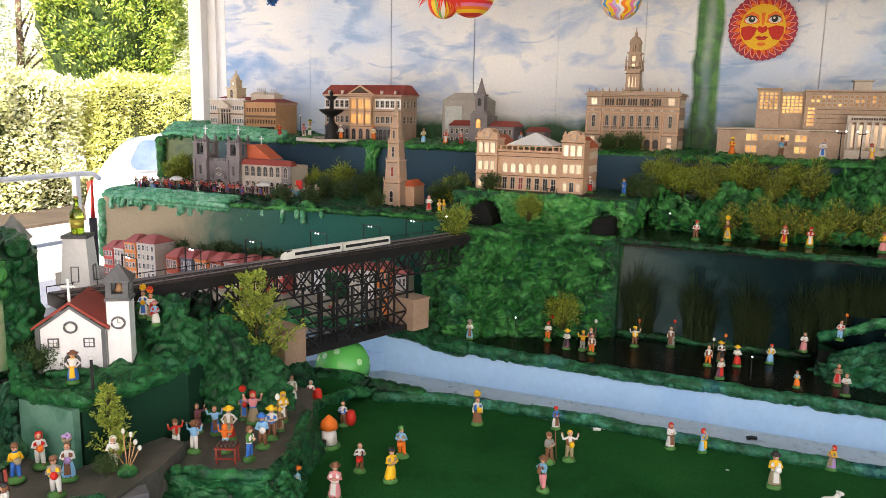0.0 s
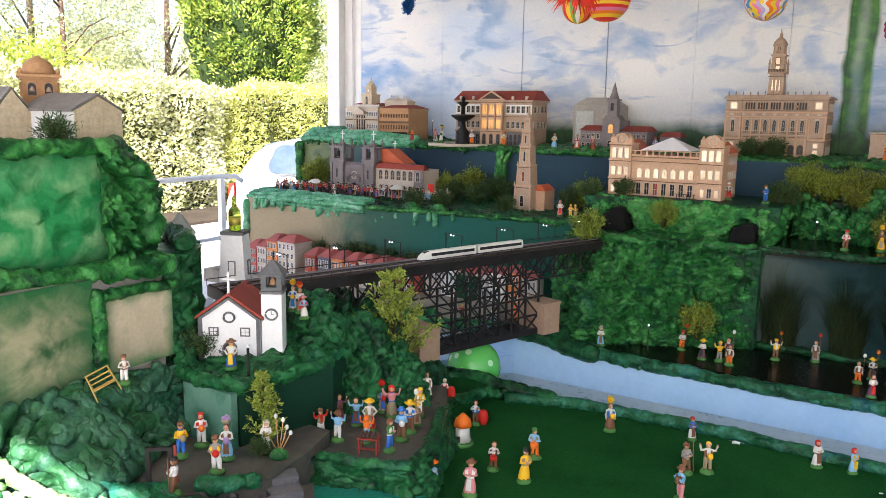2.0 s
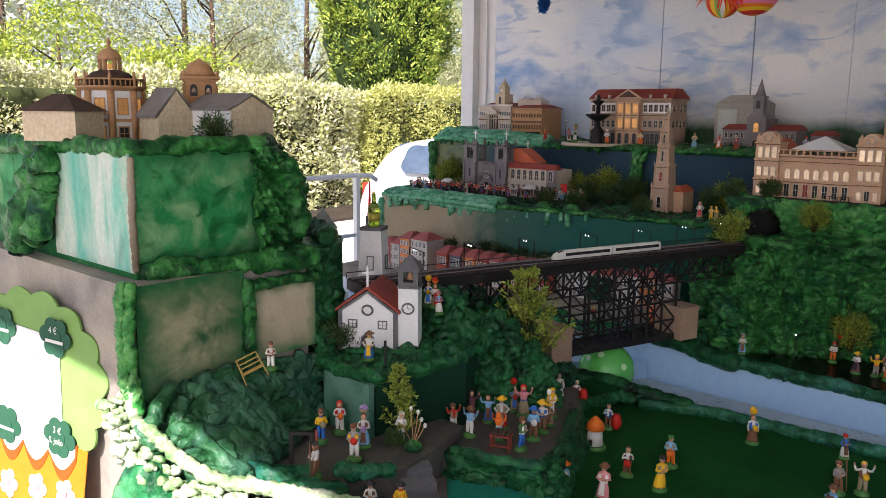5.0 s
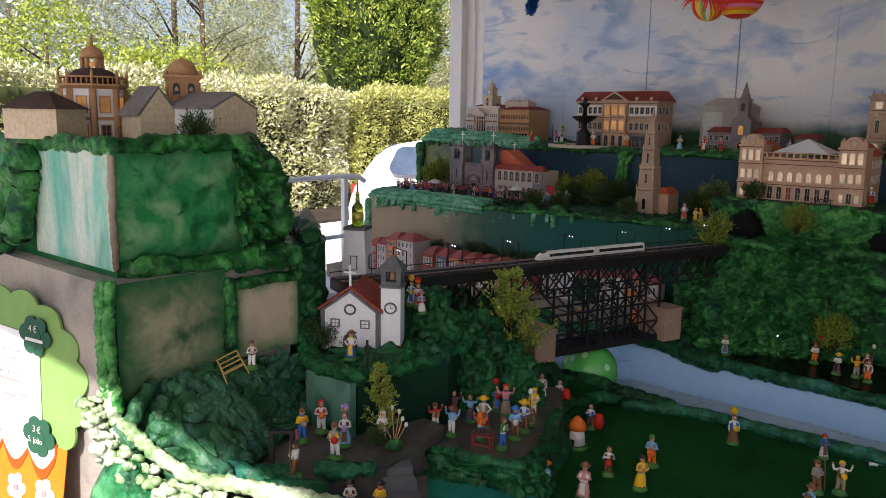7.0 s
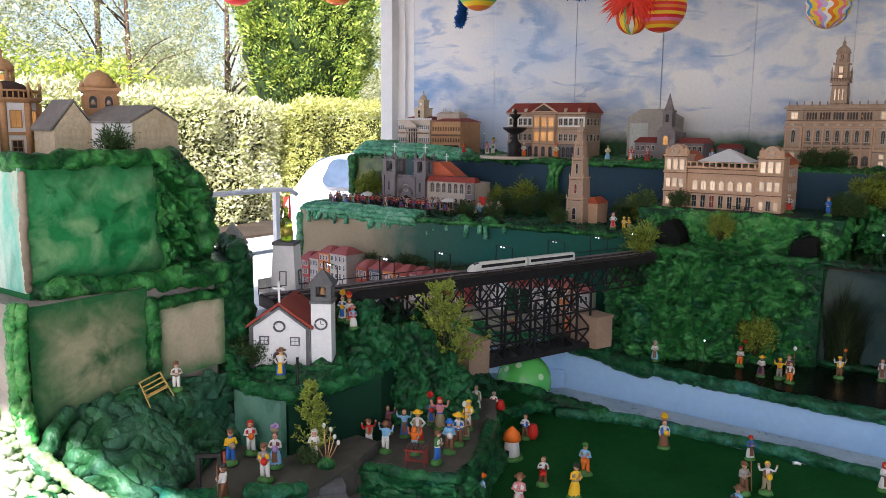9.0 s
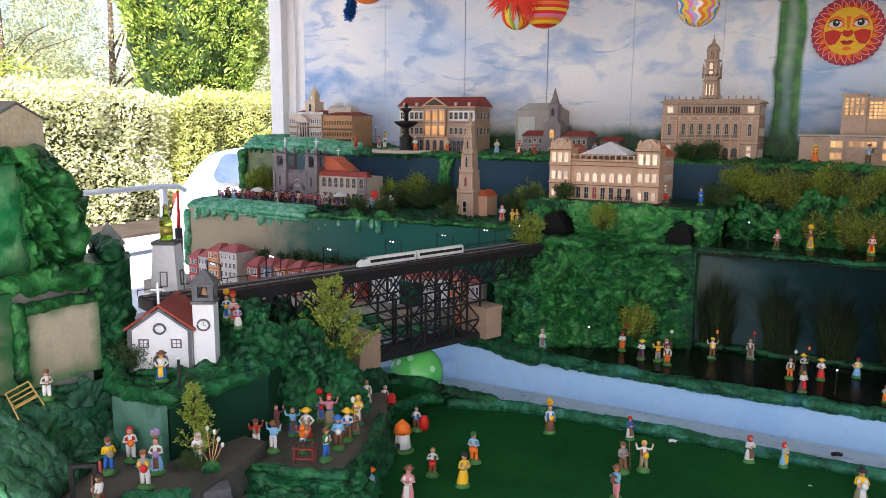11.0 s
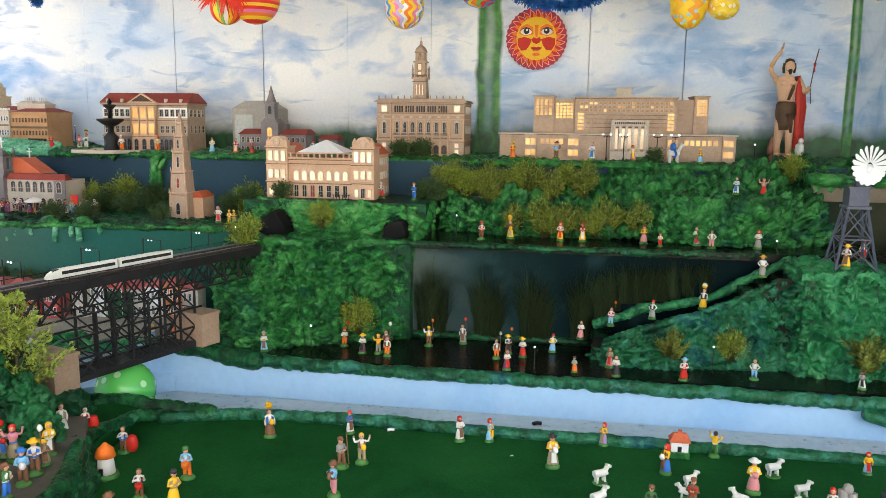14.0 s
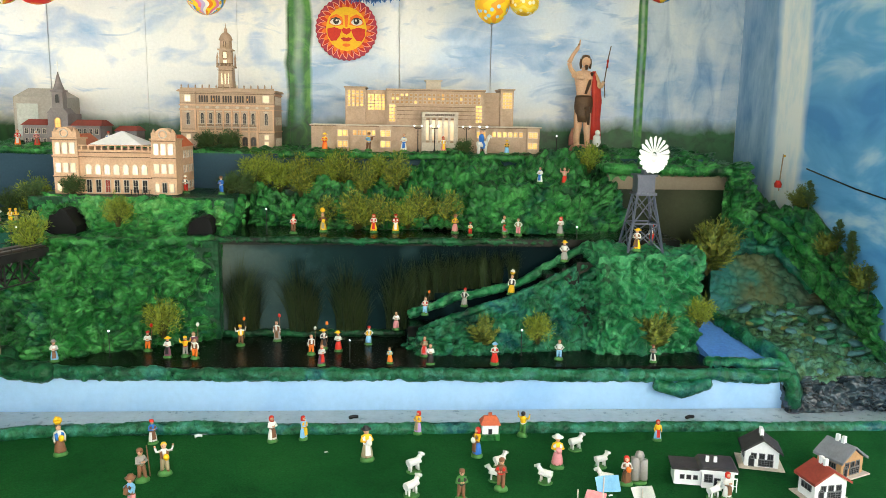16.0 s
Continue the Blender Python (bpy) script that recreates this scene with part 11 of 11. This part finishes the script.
def parked_car():
    body = paint("white_car_paint", [(0.80, 0.80, 0.80), (0.84, 0.84, 0.84)], 1, 10, 0.18, 0, 0, vary=0.01)
    glass = paint("tinted_car_glass", [(0.05, 0.08, 0.12), (0.08, 0.11, 0.16)], 2, 10, 0.08, 0, 0)
    rubber = paint("tyre_rubber", [(0.015, 0.015, 0.015), (0.03, 0.03, 0.03)], 9, 40, 0.8, 0.2, 0.002)
    t = thing("parked_car", "white parked car seen from behind", "car", pose(-7.45, 8.07, -0.36, 0, 0, 14))
    prof = [(0.02, 0.35), (-0.02, 0.60), (0.0, 0.82), (0.05, 0.98), (0.13, 1.13), (0.24, 1.27), (0.38, 1.38), (0.56, 1.45), (0.80, 1.49), (1.3, 1.51), (1.9, 1.48), (2.6, 1.05), (3.7, 0.90), (4.1, 0.65), (4.15, 0.30)]
    bm = bmesh.new()
    rings = []
    for yv, sc in ((-0.86, 0.0), (-0.84, 0.5), (-0.70, 0.92), (0.0, 1.0), (0.70, 0.92), (0.84, 0.5), (0.86, 0.0)):
        rings.append([bm.verts.new((x, yv * (1 - 0.16 * max(0, (z - 0.95) / 0.55)), 0.30 + (z - 0.30) * (0.62 + 0.38 * sc if z > 0.8 else 1))) for x, z in prof])
    for r, s in zip(rings, rings[1:]):
        for i in range(len(prof) - 1):
            bm.faces.new((r[i], r[i + 1], s[i + 1], s[i])).smooth = True
        bm.faces.new((r[-1], r[0], s[0], s[-1]))
    bm.faces.new(rings[0])
    bm.faces.new(rings[-1])
    part("body", bm, body, t)
    bm = bmesh.new()
    rows, r = [], 0.10
    for k in range(13):
        z = 1.05 + 0.36 * k / 12
        d = min(z - 1.05, 1.41 - z)
        half = 0.50 - (r - math.sqrt(max(0.0, r * r - (r - d) ** 2)) if d < r else 0) - 0.10 * (z - 1.05)
        a, b = [(p, q) for p, q in zip(prof, prof[1:]) if p[1] <= z <= q[1]][0]
        x = a[0] + (b[0] - a[0]) * (z - a[1]) / (b[1] - a[1])
        rows.append([bm.verts.new((x + dx, y, z)) for dx, y in ((-0.045, -half - 0.02), (-0.05, half - 0.06), (0.05, half - 0.06), (0.05, -half - 0.02))])
    for p, q in zip(rows, rows[1:]):
        for i in range(4):
            bm.faces.new((p[i], p[(i + 1) % 4], q[(i + 1) % 4], q[i])).smooth = i == 0
    bm.faces.new(rows[0])
    bm.faces.new(rows[-1])
    part("rear_window", bm, glass, t)
    for s in (-1, 1):
        bm = bmesh.new()
        edge = [(cx + 0.11 * math.cos(a), cz + 0.11 * math.sin(a)) for cx, cz, a0 in ((1.84, 1.28, 0), (0.68, 1.28, 90), (0.64, 1.16, 180), (1.88, 1.16, 270)) for a in [math.radians(a0 + 15 * k) for k in range(7)]]
        outer = [bm.verts.new((x, s * (0.80 - 0.42 * max(0, z - 1.08)), z)) for x, z in edge]
        inner = [bm.verts.new((x, s * (0.72 - 0.42 * max(0, z - 1.08)), z)) for x, z in edge]
        bm.faces.new(outer)
        bm.faces.new(list(reversed(inner)))
        for i in range(len(edge)):
            k = (i + 1) % len(edge)
            bm.faces.new((outer[i], inner[i], inner[k], outer[k]))
        part("side_window", bm, glass, t)
        bm = bmesh.new()
        box(bm, -0.01, 0.10, s * 0.76 - 0.05, s * 0.76 + 0.05, 0.72, 0.90)
        part("tail_light", bm, CLAY["red"], t)
    for x in (0.75, 3.3):
        for s in (-1, 1):
            wheel = new("wheel")
            wheel.parent = t
            wheel.matrix_basis = pose(x, s * 0.80, 0.31, 90, 0, 0)
            one("tyre", wheel, rubber, lambda bm: lathe(bm, [(0.2, -0.09), (0.31, -0.09), (0.32, 0), (0.31, 0.09), (0.2, 0.09)], 24))
            one("rim", wheel, grey_blue_metal, lambda bm: lathe(bm, [(0.19, -0.08), (0.2, 0.0), (0.19, 0.08)], 20))
    bm = bmesh.new()
    box(bm, -0.05, 0.03, -0.80, 0.80, 0.38, 0.60)
    part("bumper", bm, body, t)


parked_car()
t = thing("garden_umbrella", "closed red umbrella leaning on the handrail", "umbrella", pose(-5.535, 5.75, 0.42, 0, 0, 0))
one("cloth", t, CLAY["red"], lambda bm: tube(bm, [(0, 0, 0), (0.008, 0, 0.12), (0.012, 0, 0.34)], 0.02, 8, 0, 0.4))
one("shaft", t, CLAY["black"], lambda bm: tube(bm, [(0, 0, -0.78), (0, 0, -0.002)], 0.03, 8, 0, 1.2))
grey_stone = paint("pale_grey_card", [(0.30, 0.31, 0.30), (0.36, 0.37, 0.36)], 8, 80, 0.7, 0.2, 0.001)
bm = bmesh.new()
hip(bm, -0.05, 0.05, -0.05, 0.05, 0, 0.085, 0.049, 0.049)
solid("model_roof", bm, grey_stone, "small grey model pyramid on the green bluff", "model", pose(-2.215, 2.36, 0.985, 0, 0, 40))

# ---- hanging paper balloons, garlands, sun mask ----


def striped(name, cols, axis="Z", count=9.0, wob=0.0, dots=False):
    m, nt, b = nodes_of(name)
    c = coords(nt)
    if axis == "A":
        s = nt.nodes.new("ShaderNodeSeparateXYZ")
        nt.links.new(c, s.inputs[0])
        v = math_node(nt, "DIVIDE", math_node(nt, "ADD", math_node(nt, "ARCTAN2", s.outputs[1], s.outputs[0]), math.pi), 2 * math.pi)
    else:
        v = math_node(nt, "ADD", math_node(nt, "MULTIPLY", axis_of(nt, c, axis), 2.6), 0.5)
    if wob:
        v = math_node(nt, "ADD", v, math_node(nt, "MULTIPLY", math_node(nt, "SINE", math_node(nt, "MULTIPLY", axis_of(nt, c, "X" if axis == "Z" else "Z"), 90)), wob))
    v = math_node(nt, "FRACT", math_node(nt, "MULTIPLY", v, count))
    r = nt.nodes.new("ShaderNodeValToRGB")
    r.color_ramp.interpolation = "CONSTANT"
    el = r.color_ramp.elements
    while len(el) < len(cols):
        el.new(0.5)
    for i, (e, q) in enumerate(zip(el, cols)):
        e.position, e.color = i / len(cols), (*q, 1)
    nt.links.new(v, r.inputs[0])
    col = r.outputs[0]
    if dots:
        vo = nt.nodes.new("ShaderNodeTexVoronoi")
        vo.inputs["Scale"].default_value = 26
        nt.links.new(c, vo.inputs["Vector"])
        col = mix_node(nt, ramp_node(nt, vo.outputs["Distance"], [(0.30, (1, 1, 1)), (0.34, (0, 0, 0))]), col, dots)
    nt.links.new(col, b.inputs["Base Color"])
    b.inputs["Roughness"].default_value = 0.55
    return m


RD, OR, YE, BL, GR, PK, WH = (0.80, 0.03, 0.02), (0.90, 0.22, 0.02), (0.92, 0.60, 0.02), (0.08, 0.32, 0.72), (0.20, 0.58, 0.12), (0.85, 0.22, 0.42), (0.85, 0.83, 0.80)
m_rain = striped("rainbow_paper", [RD, OR, RD, YE, OR, PK, RD, YE], "Z", 2.6)
m_zig = striped("zigzag_paper", [YE, PK, WH, BL, YE, PK, (0.55, 0.45, 0.75), WH, OR], "A", 3.0, 0.02, YE)
m_pat = striped("patch_paper", [RD, BL, YE, OR, GR, RD, BL], "A", 2.0, 0.08)
m_blue = striped("star_paper", [YE, (0.92, 0.48, 0.02), YE, (0.90, 0.36, 0.02)], "A", 3.0, 0.03, (0.42, 0.62, 0.80))
m_yel = striped("yellow_paper", [YE, (0.92, 0.70, 0.12), YE, (0.8, 0.5, 0.04)], "Z", 6.0, 0.02, (0.90, 0.80, 0.55))
m_beach = striped("beach_paper", [RD, YE, BL, GR, OR, WH], "A", 1.0)


def paper_balloon(label, at, r, mat, tall=1.0):
    t = thing("paper_balloon", label, "paper lantern", at, "hanging paper balloons")
    bm = bmesh.new()
    n, seg = 16, 32
    lathe(bm, [(max(0.012, r * math.sin(math.pi * i / n)), -r * tall * math.cos(math.pi * i / n)) for i in range(n + 1)], seg)
    for v in bm.verts:
        a = math.atan2(v.co.y, v.co.x)
        k = 1 - 0.025 * abs(math.sin(a * 6))
        v.co.x, v.co.y = v.co.x * k, v.co.y * k
    part("paper", bm, mat, t)
    bm = bmesh.new()
    tube(bm, [(0, 0, r * tall), (0, 0, 2.94 - at.translation.z)], 0.002, 5)
    part("string", bm, white_paint, t)
    return t


paper_balloon("round striped rainbow paper balloon", pose(-1.80, 5.45, 2.19), 0.16, m_rain)
paper_balloon("smaller yellow and red striped paper balloon", pose(-1.96, 5.38, 2.125), 0.105, striped("sunny_paper", [YE, OR, RD, YE, GR, WH], "A", 3.0))
paper_balloon("zigzag patterned pastel paper balloon", pose(-0.84, 5.50, 2.135), 0.125, m_zig, 1.1)
paper_balloon("round red and blue patched paper balloon", pose(-0.37, 5.50, 2.26), 0.14, m_pat)
paper_balloon("tall yellow paper balloon with pale blue stars", pose(0.865, 5.50, 2.13), 0.11, m_blue, 1.35)
paper_balloon("lacy yellow paper balloon", pose(1.06, 5.50, 2.11), 0.09, m_yel, 0.85)
paper_balloon("round rainbow striped paper balloon", pose(-3.15, 5.40, 2.42), 0.16, striped("rainbow_ring_paper", [RD, OR, YE, GR, BL, PK], "Z", 2.2))
paper_balloon("beach ball striped paper balloon", pose(1.90, 5.50, 2.23), 0.10, m_beach)
paper_balloon("red ribbed paper balloon", pose(-4.35, 5.20, 2.52), 0.15, striped("red_band_paper", [RD, OR, YE, BL], "Z", 2.0))
paper_balloon("orange banded paper balloon", pose(-4.95, 4.70, 2.50), 0.15, striped("orange_band_paper", [OR, RD, YE, BL], "Z", 2.0))
# ribbon tassel
rng = random.Random(8)
vs, fs = [], []
for i in range(300):
    a, n = rng.uniform(0, 6.2832), rng.uniform(0.09, 0.21)
    d = Vector((math.cos(a), 0.5 * math.sin(a * 3), math.sin(a) * 0.8 - 0.1)).normalized()
    w = Vector((-d.z, 0.2, d.x)).normalized() * 0.007
    p = Vector((0.02 * rng.gauss(0, 1), 0.02 * rng.gauss(0, 1), 0))
    k = len(vs)
    vs += [p - w, p + w, p + d * n * 0.6 + w, p + d * n + Vector((0, 0, -0.03)), p + d * n * 0.6 - w]
    fs.append((k, k + 1, k + 2, k + 3, k + 4))
ob = new("ribbon_rosette", plant_mesh("ribbon_rosette", vs, fs, paint("red_ribbon", [(0.82, 0.03, 0.02), (0.90, 0.08, 0.03)], 20, 80, 0.35, 0.1, 0.001)))
ob.matrix_basis = pose(-1.90, 5.24, 2.235)
tagged(ob, "shiny red ribbon rosette between the paper balloons", "rosette")


def garland(pts, label, mat, seed):
    """A sagging tinsel garland of short strips on a cord."""
    rng = random.Random(seed)
    t = tagged(new("garland"), label, "garland")
    path = []
    for a, b in zip(pts, pts[1:]):
        a, b = Vector(a), Vector(b)
        for i in range(60):
            k = i / 60
            path.append(a.lerp(b, k) + Vector((0, 0, -0.17 * (b - a).length * 4 * k * (1 - k))))
    path.append(Vector(pts[-1]))
    bm = bmesh.new()
    tube(bm, path, 0.004, 5)
    part("cord", bm, mat, t)
    vs, fs = [], []
    for p in path:
        for _ in range(40):
            d = Vector((rng.gauss(0, 1), rng.gauss(0, 1), rng.gauss(0, 1))).normalized() * rng.uniform(0.02, 0.05)
            w = d.orthogonal().normalized() * 0.0035
            k = len(vs)
            q = p + Vector((rng.gauss(0, 0.006), rng.gauss(0, 0.006), rng.gauss(0, 0.006)))
            vs += [q - w, q + w, q + d + w, q + d - w]
            fs.append((k, k + 1, k + 2, k + 3))
    ob = new("tinsel", plant_mesh("tinsel", vs, fs, mat))
    ob.parent = t


tinsel_blue = paint("blue_tinsel", [(0.01, 0.08, 0.34), (0.03, 0.18, 0.52)], 30, 90, 0.3, 0, 0)
garland([(-3.45, 5.6, 2.22), (-3.40, 5.6, 2.50), (-2.85, 5.6, 2.56), (-2.22, 5.6, 2.38), (-1.70, 5.6, 2.70), (-1.00, 5.6, 2.66), (-0.32, 5.6, 2.30), (0.50, 5.6, 2.265), (0.92, 5.6, 2.45)], "sagging garland of blue tinsel", tinsel_blue, 61)


def sun_mask():
    t = thing("sun_mask", "round red and yellow paper sun face", "wall ornament", pose(-0.045, 5.985, 1.985) @ Matrix.Diagonal((0.88, 1, 0.88, 1)))
    red, yel, org, wht, blk = (CLAY[k] for k in ("red", "yellow", "orange", "white", "black"))
    R = 0.225
    wine = paint("wine_red_paper", [(0.30, 0.02, 0.06), (0.44, 0.03, 0.07)], 20, 90, 0.5, 0.1, 0.001)
    rose = paint("rose_paper", [(0.85, 0.30, 0.22), (0.90, 0.42, 0.30)], 20, 90, 0.5, 0.1, 0.001)
    one("disc", t, wine, lambda bm: prism(bm, [((R * (1 + 0.035 * (i % 2))) * math.cos(6.2832 * i / 72), (R * (1 + 0.035 * (i % 2))) * math.sin(6.2832 * i / 72)) for i in range(72)], 0.0, 0.02), "wine red serrated disc")
    for n, r0, r1, half, y, m in ((26, 0.16, 0.222, 0.115, -0.0012, rose), (26, 0.155, 0.214, 0.095, -0.0026, red), (20, 0.145, 0.19, 0.11, -0.004, org)):
        for i in range(n):
            a = 6.2832 * (i + 0.3) / n
            one("ray", t, m, lambda bm: prism(bm, [(r * math.cos(a + da), r * math.sin(a + da)) for r, da in ((r0, -half), (0.6 * r0 + 0.4 * r1, -half * 0.95), (0.3 * r0 + 0.7 * r1, -half * 0.35), (r1, half * 0.45), (0.4 * r0 + 0.6 * r1, half * 0.75), (r0, half))], y - 0.0012, y))
    def oval(bm, cx, cz, rx, rz, y0, y1, mi=0):
        prism(bm, [(cx + rx * math.cos(6.2832 * i / 24), cz + rz * math.sin(6.2832 * i / 24)) for i in range(24)], y0, y1, mi)
    one("face", t, yel, lambda bm: oval(bm, 0, 0, 0.152, 0.16, -0.009, -0.0055), "yellow round face")
    for s in (-1, 1):
        one("cheek", t, red, lambda bm: prism(bm, [(s * x, z) for x, z in ((0.035, -0.005), (0.09, 0.012), (0.142, 0.0), (0.14, -0.05), (0.115, -0.09), (0.075, -0.085), (0.05, -0.05))], -0.0115, -0.0094), "red painted cheek")
        eye = one("eye", t, [org, wht, blk, red], lambda bm: (prism(bm, [(s * x, z) for x, z in ((0.022, 0.03), (0.03, 0.085), (0.075, 0.108), (0.12, 0.085), (0.132, 0.035), (0.08, 0.018))], -0.011, -0.0094, 0), oval(bm, s * 0.078, 0.05, 0.042, 0.024, -0.0125, -0.0112, 1), oval(bm, s * 0.076, 0.055, 0.022, 0.022, -0.0138, -0.0127, 2), oval(bm, s * 0.072, 0.062, 0.008, 0.008, -0.0148, -0.0140, 1)))
        one("eyelid", eye, blk, lambda bm: prism(bm, [(s * x, z) for x, z in ((0.033, 0.05), (0.05, 0.075), (0.08, 0.084), (0.112, 0.072), (0.124, 0.05), (0.108, 0.066), (0.08, 0.076), (0.052, 0.068))], -0.0142, -0.0128))
    one("nose", t, red, lambda bm: prism(bm, [(-0.026, -0.03), (-0.036, -0.008), (-0.022, 0.01), (0, 0.0), (0.022, 0.01), (0.036, -0.008), (0.026, -0.03), (0, -0.042)], -0.0125, -0.0094))
    one("nose_bridge", t, org, lambda bm: prism(bm, [(-0.008, 0.012), (-0.014, 0.10), (0.014, 0.10), (0.008, 0.012)], -0.0105, -0.0094))
    one("mouth", t, red, lambda bm: prism(bm, [(-0.045, -0.068), (-0.015, -0.06), (0, -0.066), (0.015, -0.06), (0.045, -0.068), (0.02, -0.09), (-0.02, -0.09)], -0.0115, -0.0094))
    one("lip_line", t, blk, lambda bm: box(bm, -0.034, 0.034, -0.0125, -0.0117, -0.0745, -0.0715))
    one("chin", t, org, lambda bm: oval(bm, 0, -0.118, 0.03, 0.012, -0.0115, -0.0094))


sun_mask()

# ---- price board at the front corner ----


def scalloped(n, rx, rz, bump):
    return [(rx * (1 + bump * abs(math.sin(n * 0.5 * a))) * math.cos(a), rz * (1 + bump * abs(math.sin(n * 0.5 * a))) * math.sin(a)) for a in [6.2832 * i / 144 for i in range(144)]]


def lettering(text, size, at, mat, parent):
    cu = bpy.data.curves.new("writing", "FONT")
    cu.body, cu.size, cu.extrude = text, size, 0.0002
    cu.materials.append(mat)
    ob = new("writing", cu)
    ob.parent = parent
    ob.matrix_basis = at


def price_board():
    t = thing("price_board", "green scalloped cardboard notice with paper sheet and clovers", "notice board", pose(-2.435, 1.39, 0.155, -6, 0, 10))
    lime_card = paint("lime_card", [(0.17, 0.32, 0.08), (0.21, 0.37, 0.11)], 8, 90, 0.7, 0.1, 0.0005, vary=0.04)
    clover = paint("clover_card", [(0.012, 0.075, 0.04), (0.02, 0.095, 0.05)], 8, 90, 0.7, 0.1, 0.0005, vary=0.04)
    orange_card = paint("orange_card", [(0.55, 0.16, 0.005), (0.60, 0.20, 0.01)], 8, 90, 0.7, 0.1, 0.0005, vary=0.03)
    one("board", t, lime_card, lambda bm: prism(bm, [(x - 0.13, z + 0.41) for x, z in scalloped(16, 0.375, 0.268, 0.09)], 0, 0.008))
    one("foot_panel", t, orange_card, lambda bm: prism(bm, [(-0.43, -0.15), (0.155, -0.15), (0.188, 0.23), (-0.45, 0.23)], -0.0022, -0.0004), "orange card below the board")
    one("sheet", t, white_paint, lambda bm: prism(bm, [(-0.30, 0.20), (0.07, 0.20), (0.03, 0.56), (-0.30, 0.575)], -0.0045, -0.0026), "white printed sheet")
    one("frill", t, white_paint, lambda bm: prism(bm, [(-0.42, 0.24), (0.13, 0.24)] + [(0.13 - 0.55 * i / 40, 0.20 - 0.055 * abs(math.sin(i * math.pi / 10))) for i in range(41)], -0.0065, -0.005), "white scalloped frill")
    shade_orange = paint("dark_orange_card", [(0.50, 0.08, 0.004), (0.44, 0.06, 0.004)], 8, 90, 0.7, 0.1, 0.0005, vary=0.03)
    one("frill_lining", t, shade_orange, lambda bm: prism(bm, [(-0.43, 0.24), (0.14, 0.24)] + [(0.135 - 0.56 * i / 40, 0.185 - 0.075 * abs(math.sin(i * math.pi / 10))) for i in range(41)], -0.0048, -0.0028), "deep orange scallops under the frill")
    ink = CLAY["black"]
    for line, x, z in (("Trabalho realizado pela", -0.231, 0.492), ("Equipa Educativa,", -0.207, 0.468), ("crianças/utentes e", -0.20, 0.444), ("encarregados de educação", -0.236, 0.420)):
        lettering(line, 0.0178, pose(x, -0.0047, z, 90, 0, 0), ink, t)
    one("text_bars", t, CLAY["grey"], lambda bm: [box(bm, x, x + w, -0.0052, -0.0047, z, z + 0.008) for x, w, z in ((-0.20, 0.16, 0.396), (-0.06, 0.04, 0.356), (-0.15, 0.07, 0.345))], "lines of unreadable small print")
    for x, z, up, low in ((0.019, 0.562, "4 €", ""), (0.054, 0.247, "3 €", "S. joão"), (-0.275, 0.558, "", ""), (-0.235, 0.23, "", "")):
        c = new("clover")
        c.parent = t
        c.matrix_basis = pose(x, -0.0085, z)
        tagged(c, "dark green card clover with price")
        one("leaves", c, clover, lambda bm: [prism(bm, [(dx + 0.031 * math.cos(6.2832 * i / 20), dz + 0.027 * math.sin(6.2832 * i / 20)) for i in range(20)], -0.001 - 0.0004 * k, 0.0005) for k, (dx, dz) in enumerate(((-0.052, 0.006), (0.050, -0.004), (-0.024, 0.034), (0.024, 0.032), (0.018, -0.034), (-0.022, -0.030), (0, 0)))])
        if up:
            lettering(up, 0.030, pose(-0.03, -0.0040, 0.012, 90, 0, 0), CLAY["white"], c)
        if low:
            lettering(low, 0.027, pose(-0.05, -0.0040, -0.022, 90, 0, 0), CLAY["white"], c)
        else:
            one("text_bar", c, CLAY["white"], lambda bm: box(bm, -0.045, 0.045, -0.0042, -0.0036, -0.018, -0.008))
    for x, z in ((-0.224, 0.03), (-0.064, 0.054), (0.085, 0.07)):
        f = new("paper_flower")
        f.parent = t
        f.matrix_basis = pose(x, -0.0042, z)
        one("petals", f, white_paint, lambda bm: [prism(bm, [(0.03 * math.cos(a) + 0.02 * math.cos(6.2832 * i / 14), 0.03 * math.sin(a) + 0.02 * math.sin(6.2832 * i / 14)) for i in range(14)], -0.002 - 0.0003 * k, 0.001) for k, a in enumerate([6.2832 * q / 5 for q in range(5)])])
        one("centre", f, CLAY["pink"], lambda bm: prism(bm, [(0.012 * math.cos(6.2832 * i / 14), 0.012 * math.sin(6.2832 * i / 14)) for i in range(14)], -0.005, -0.0035))


price_board()
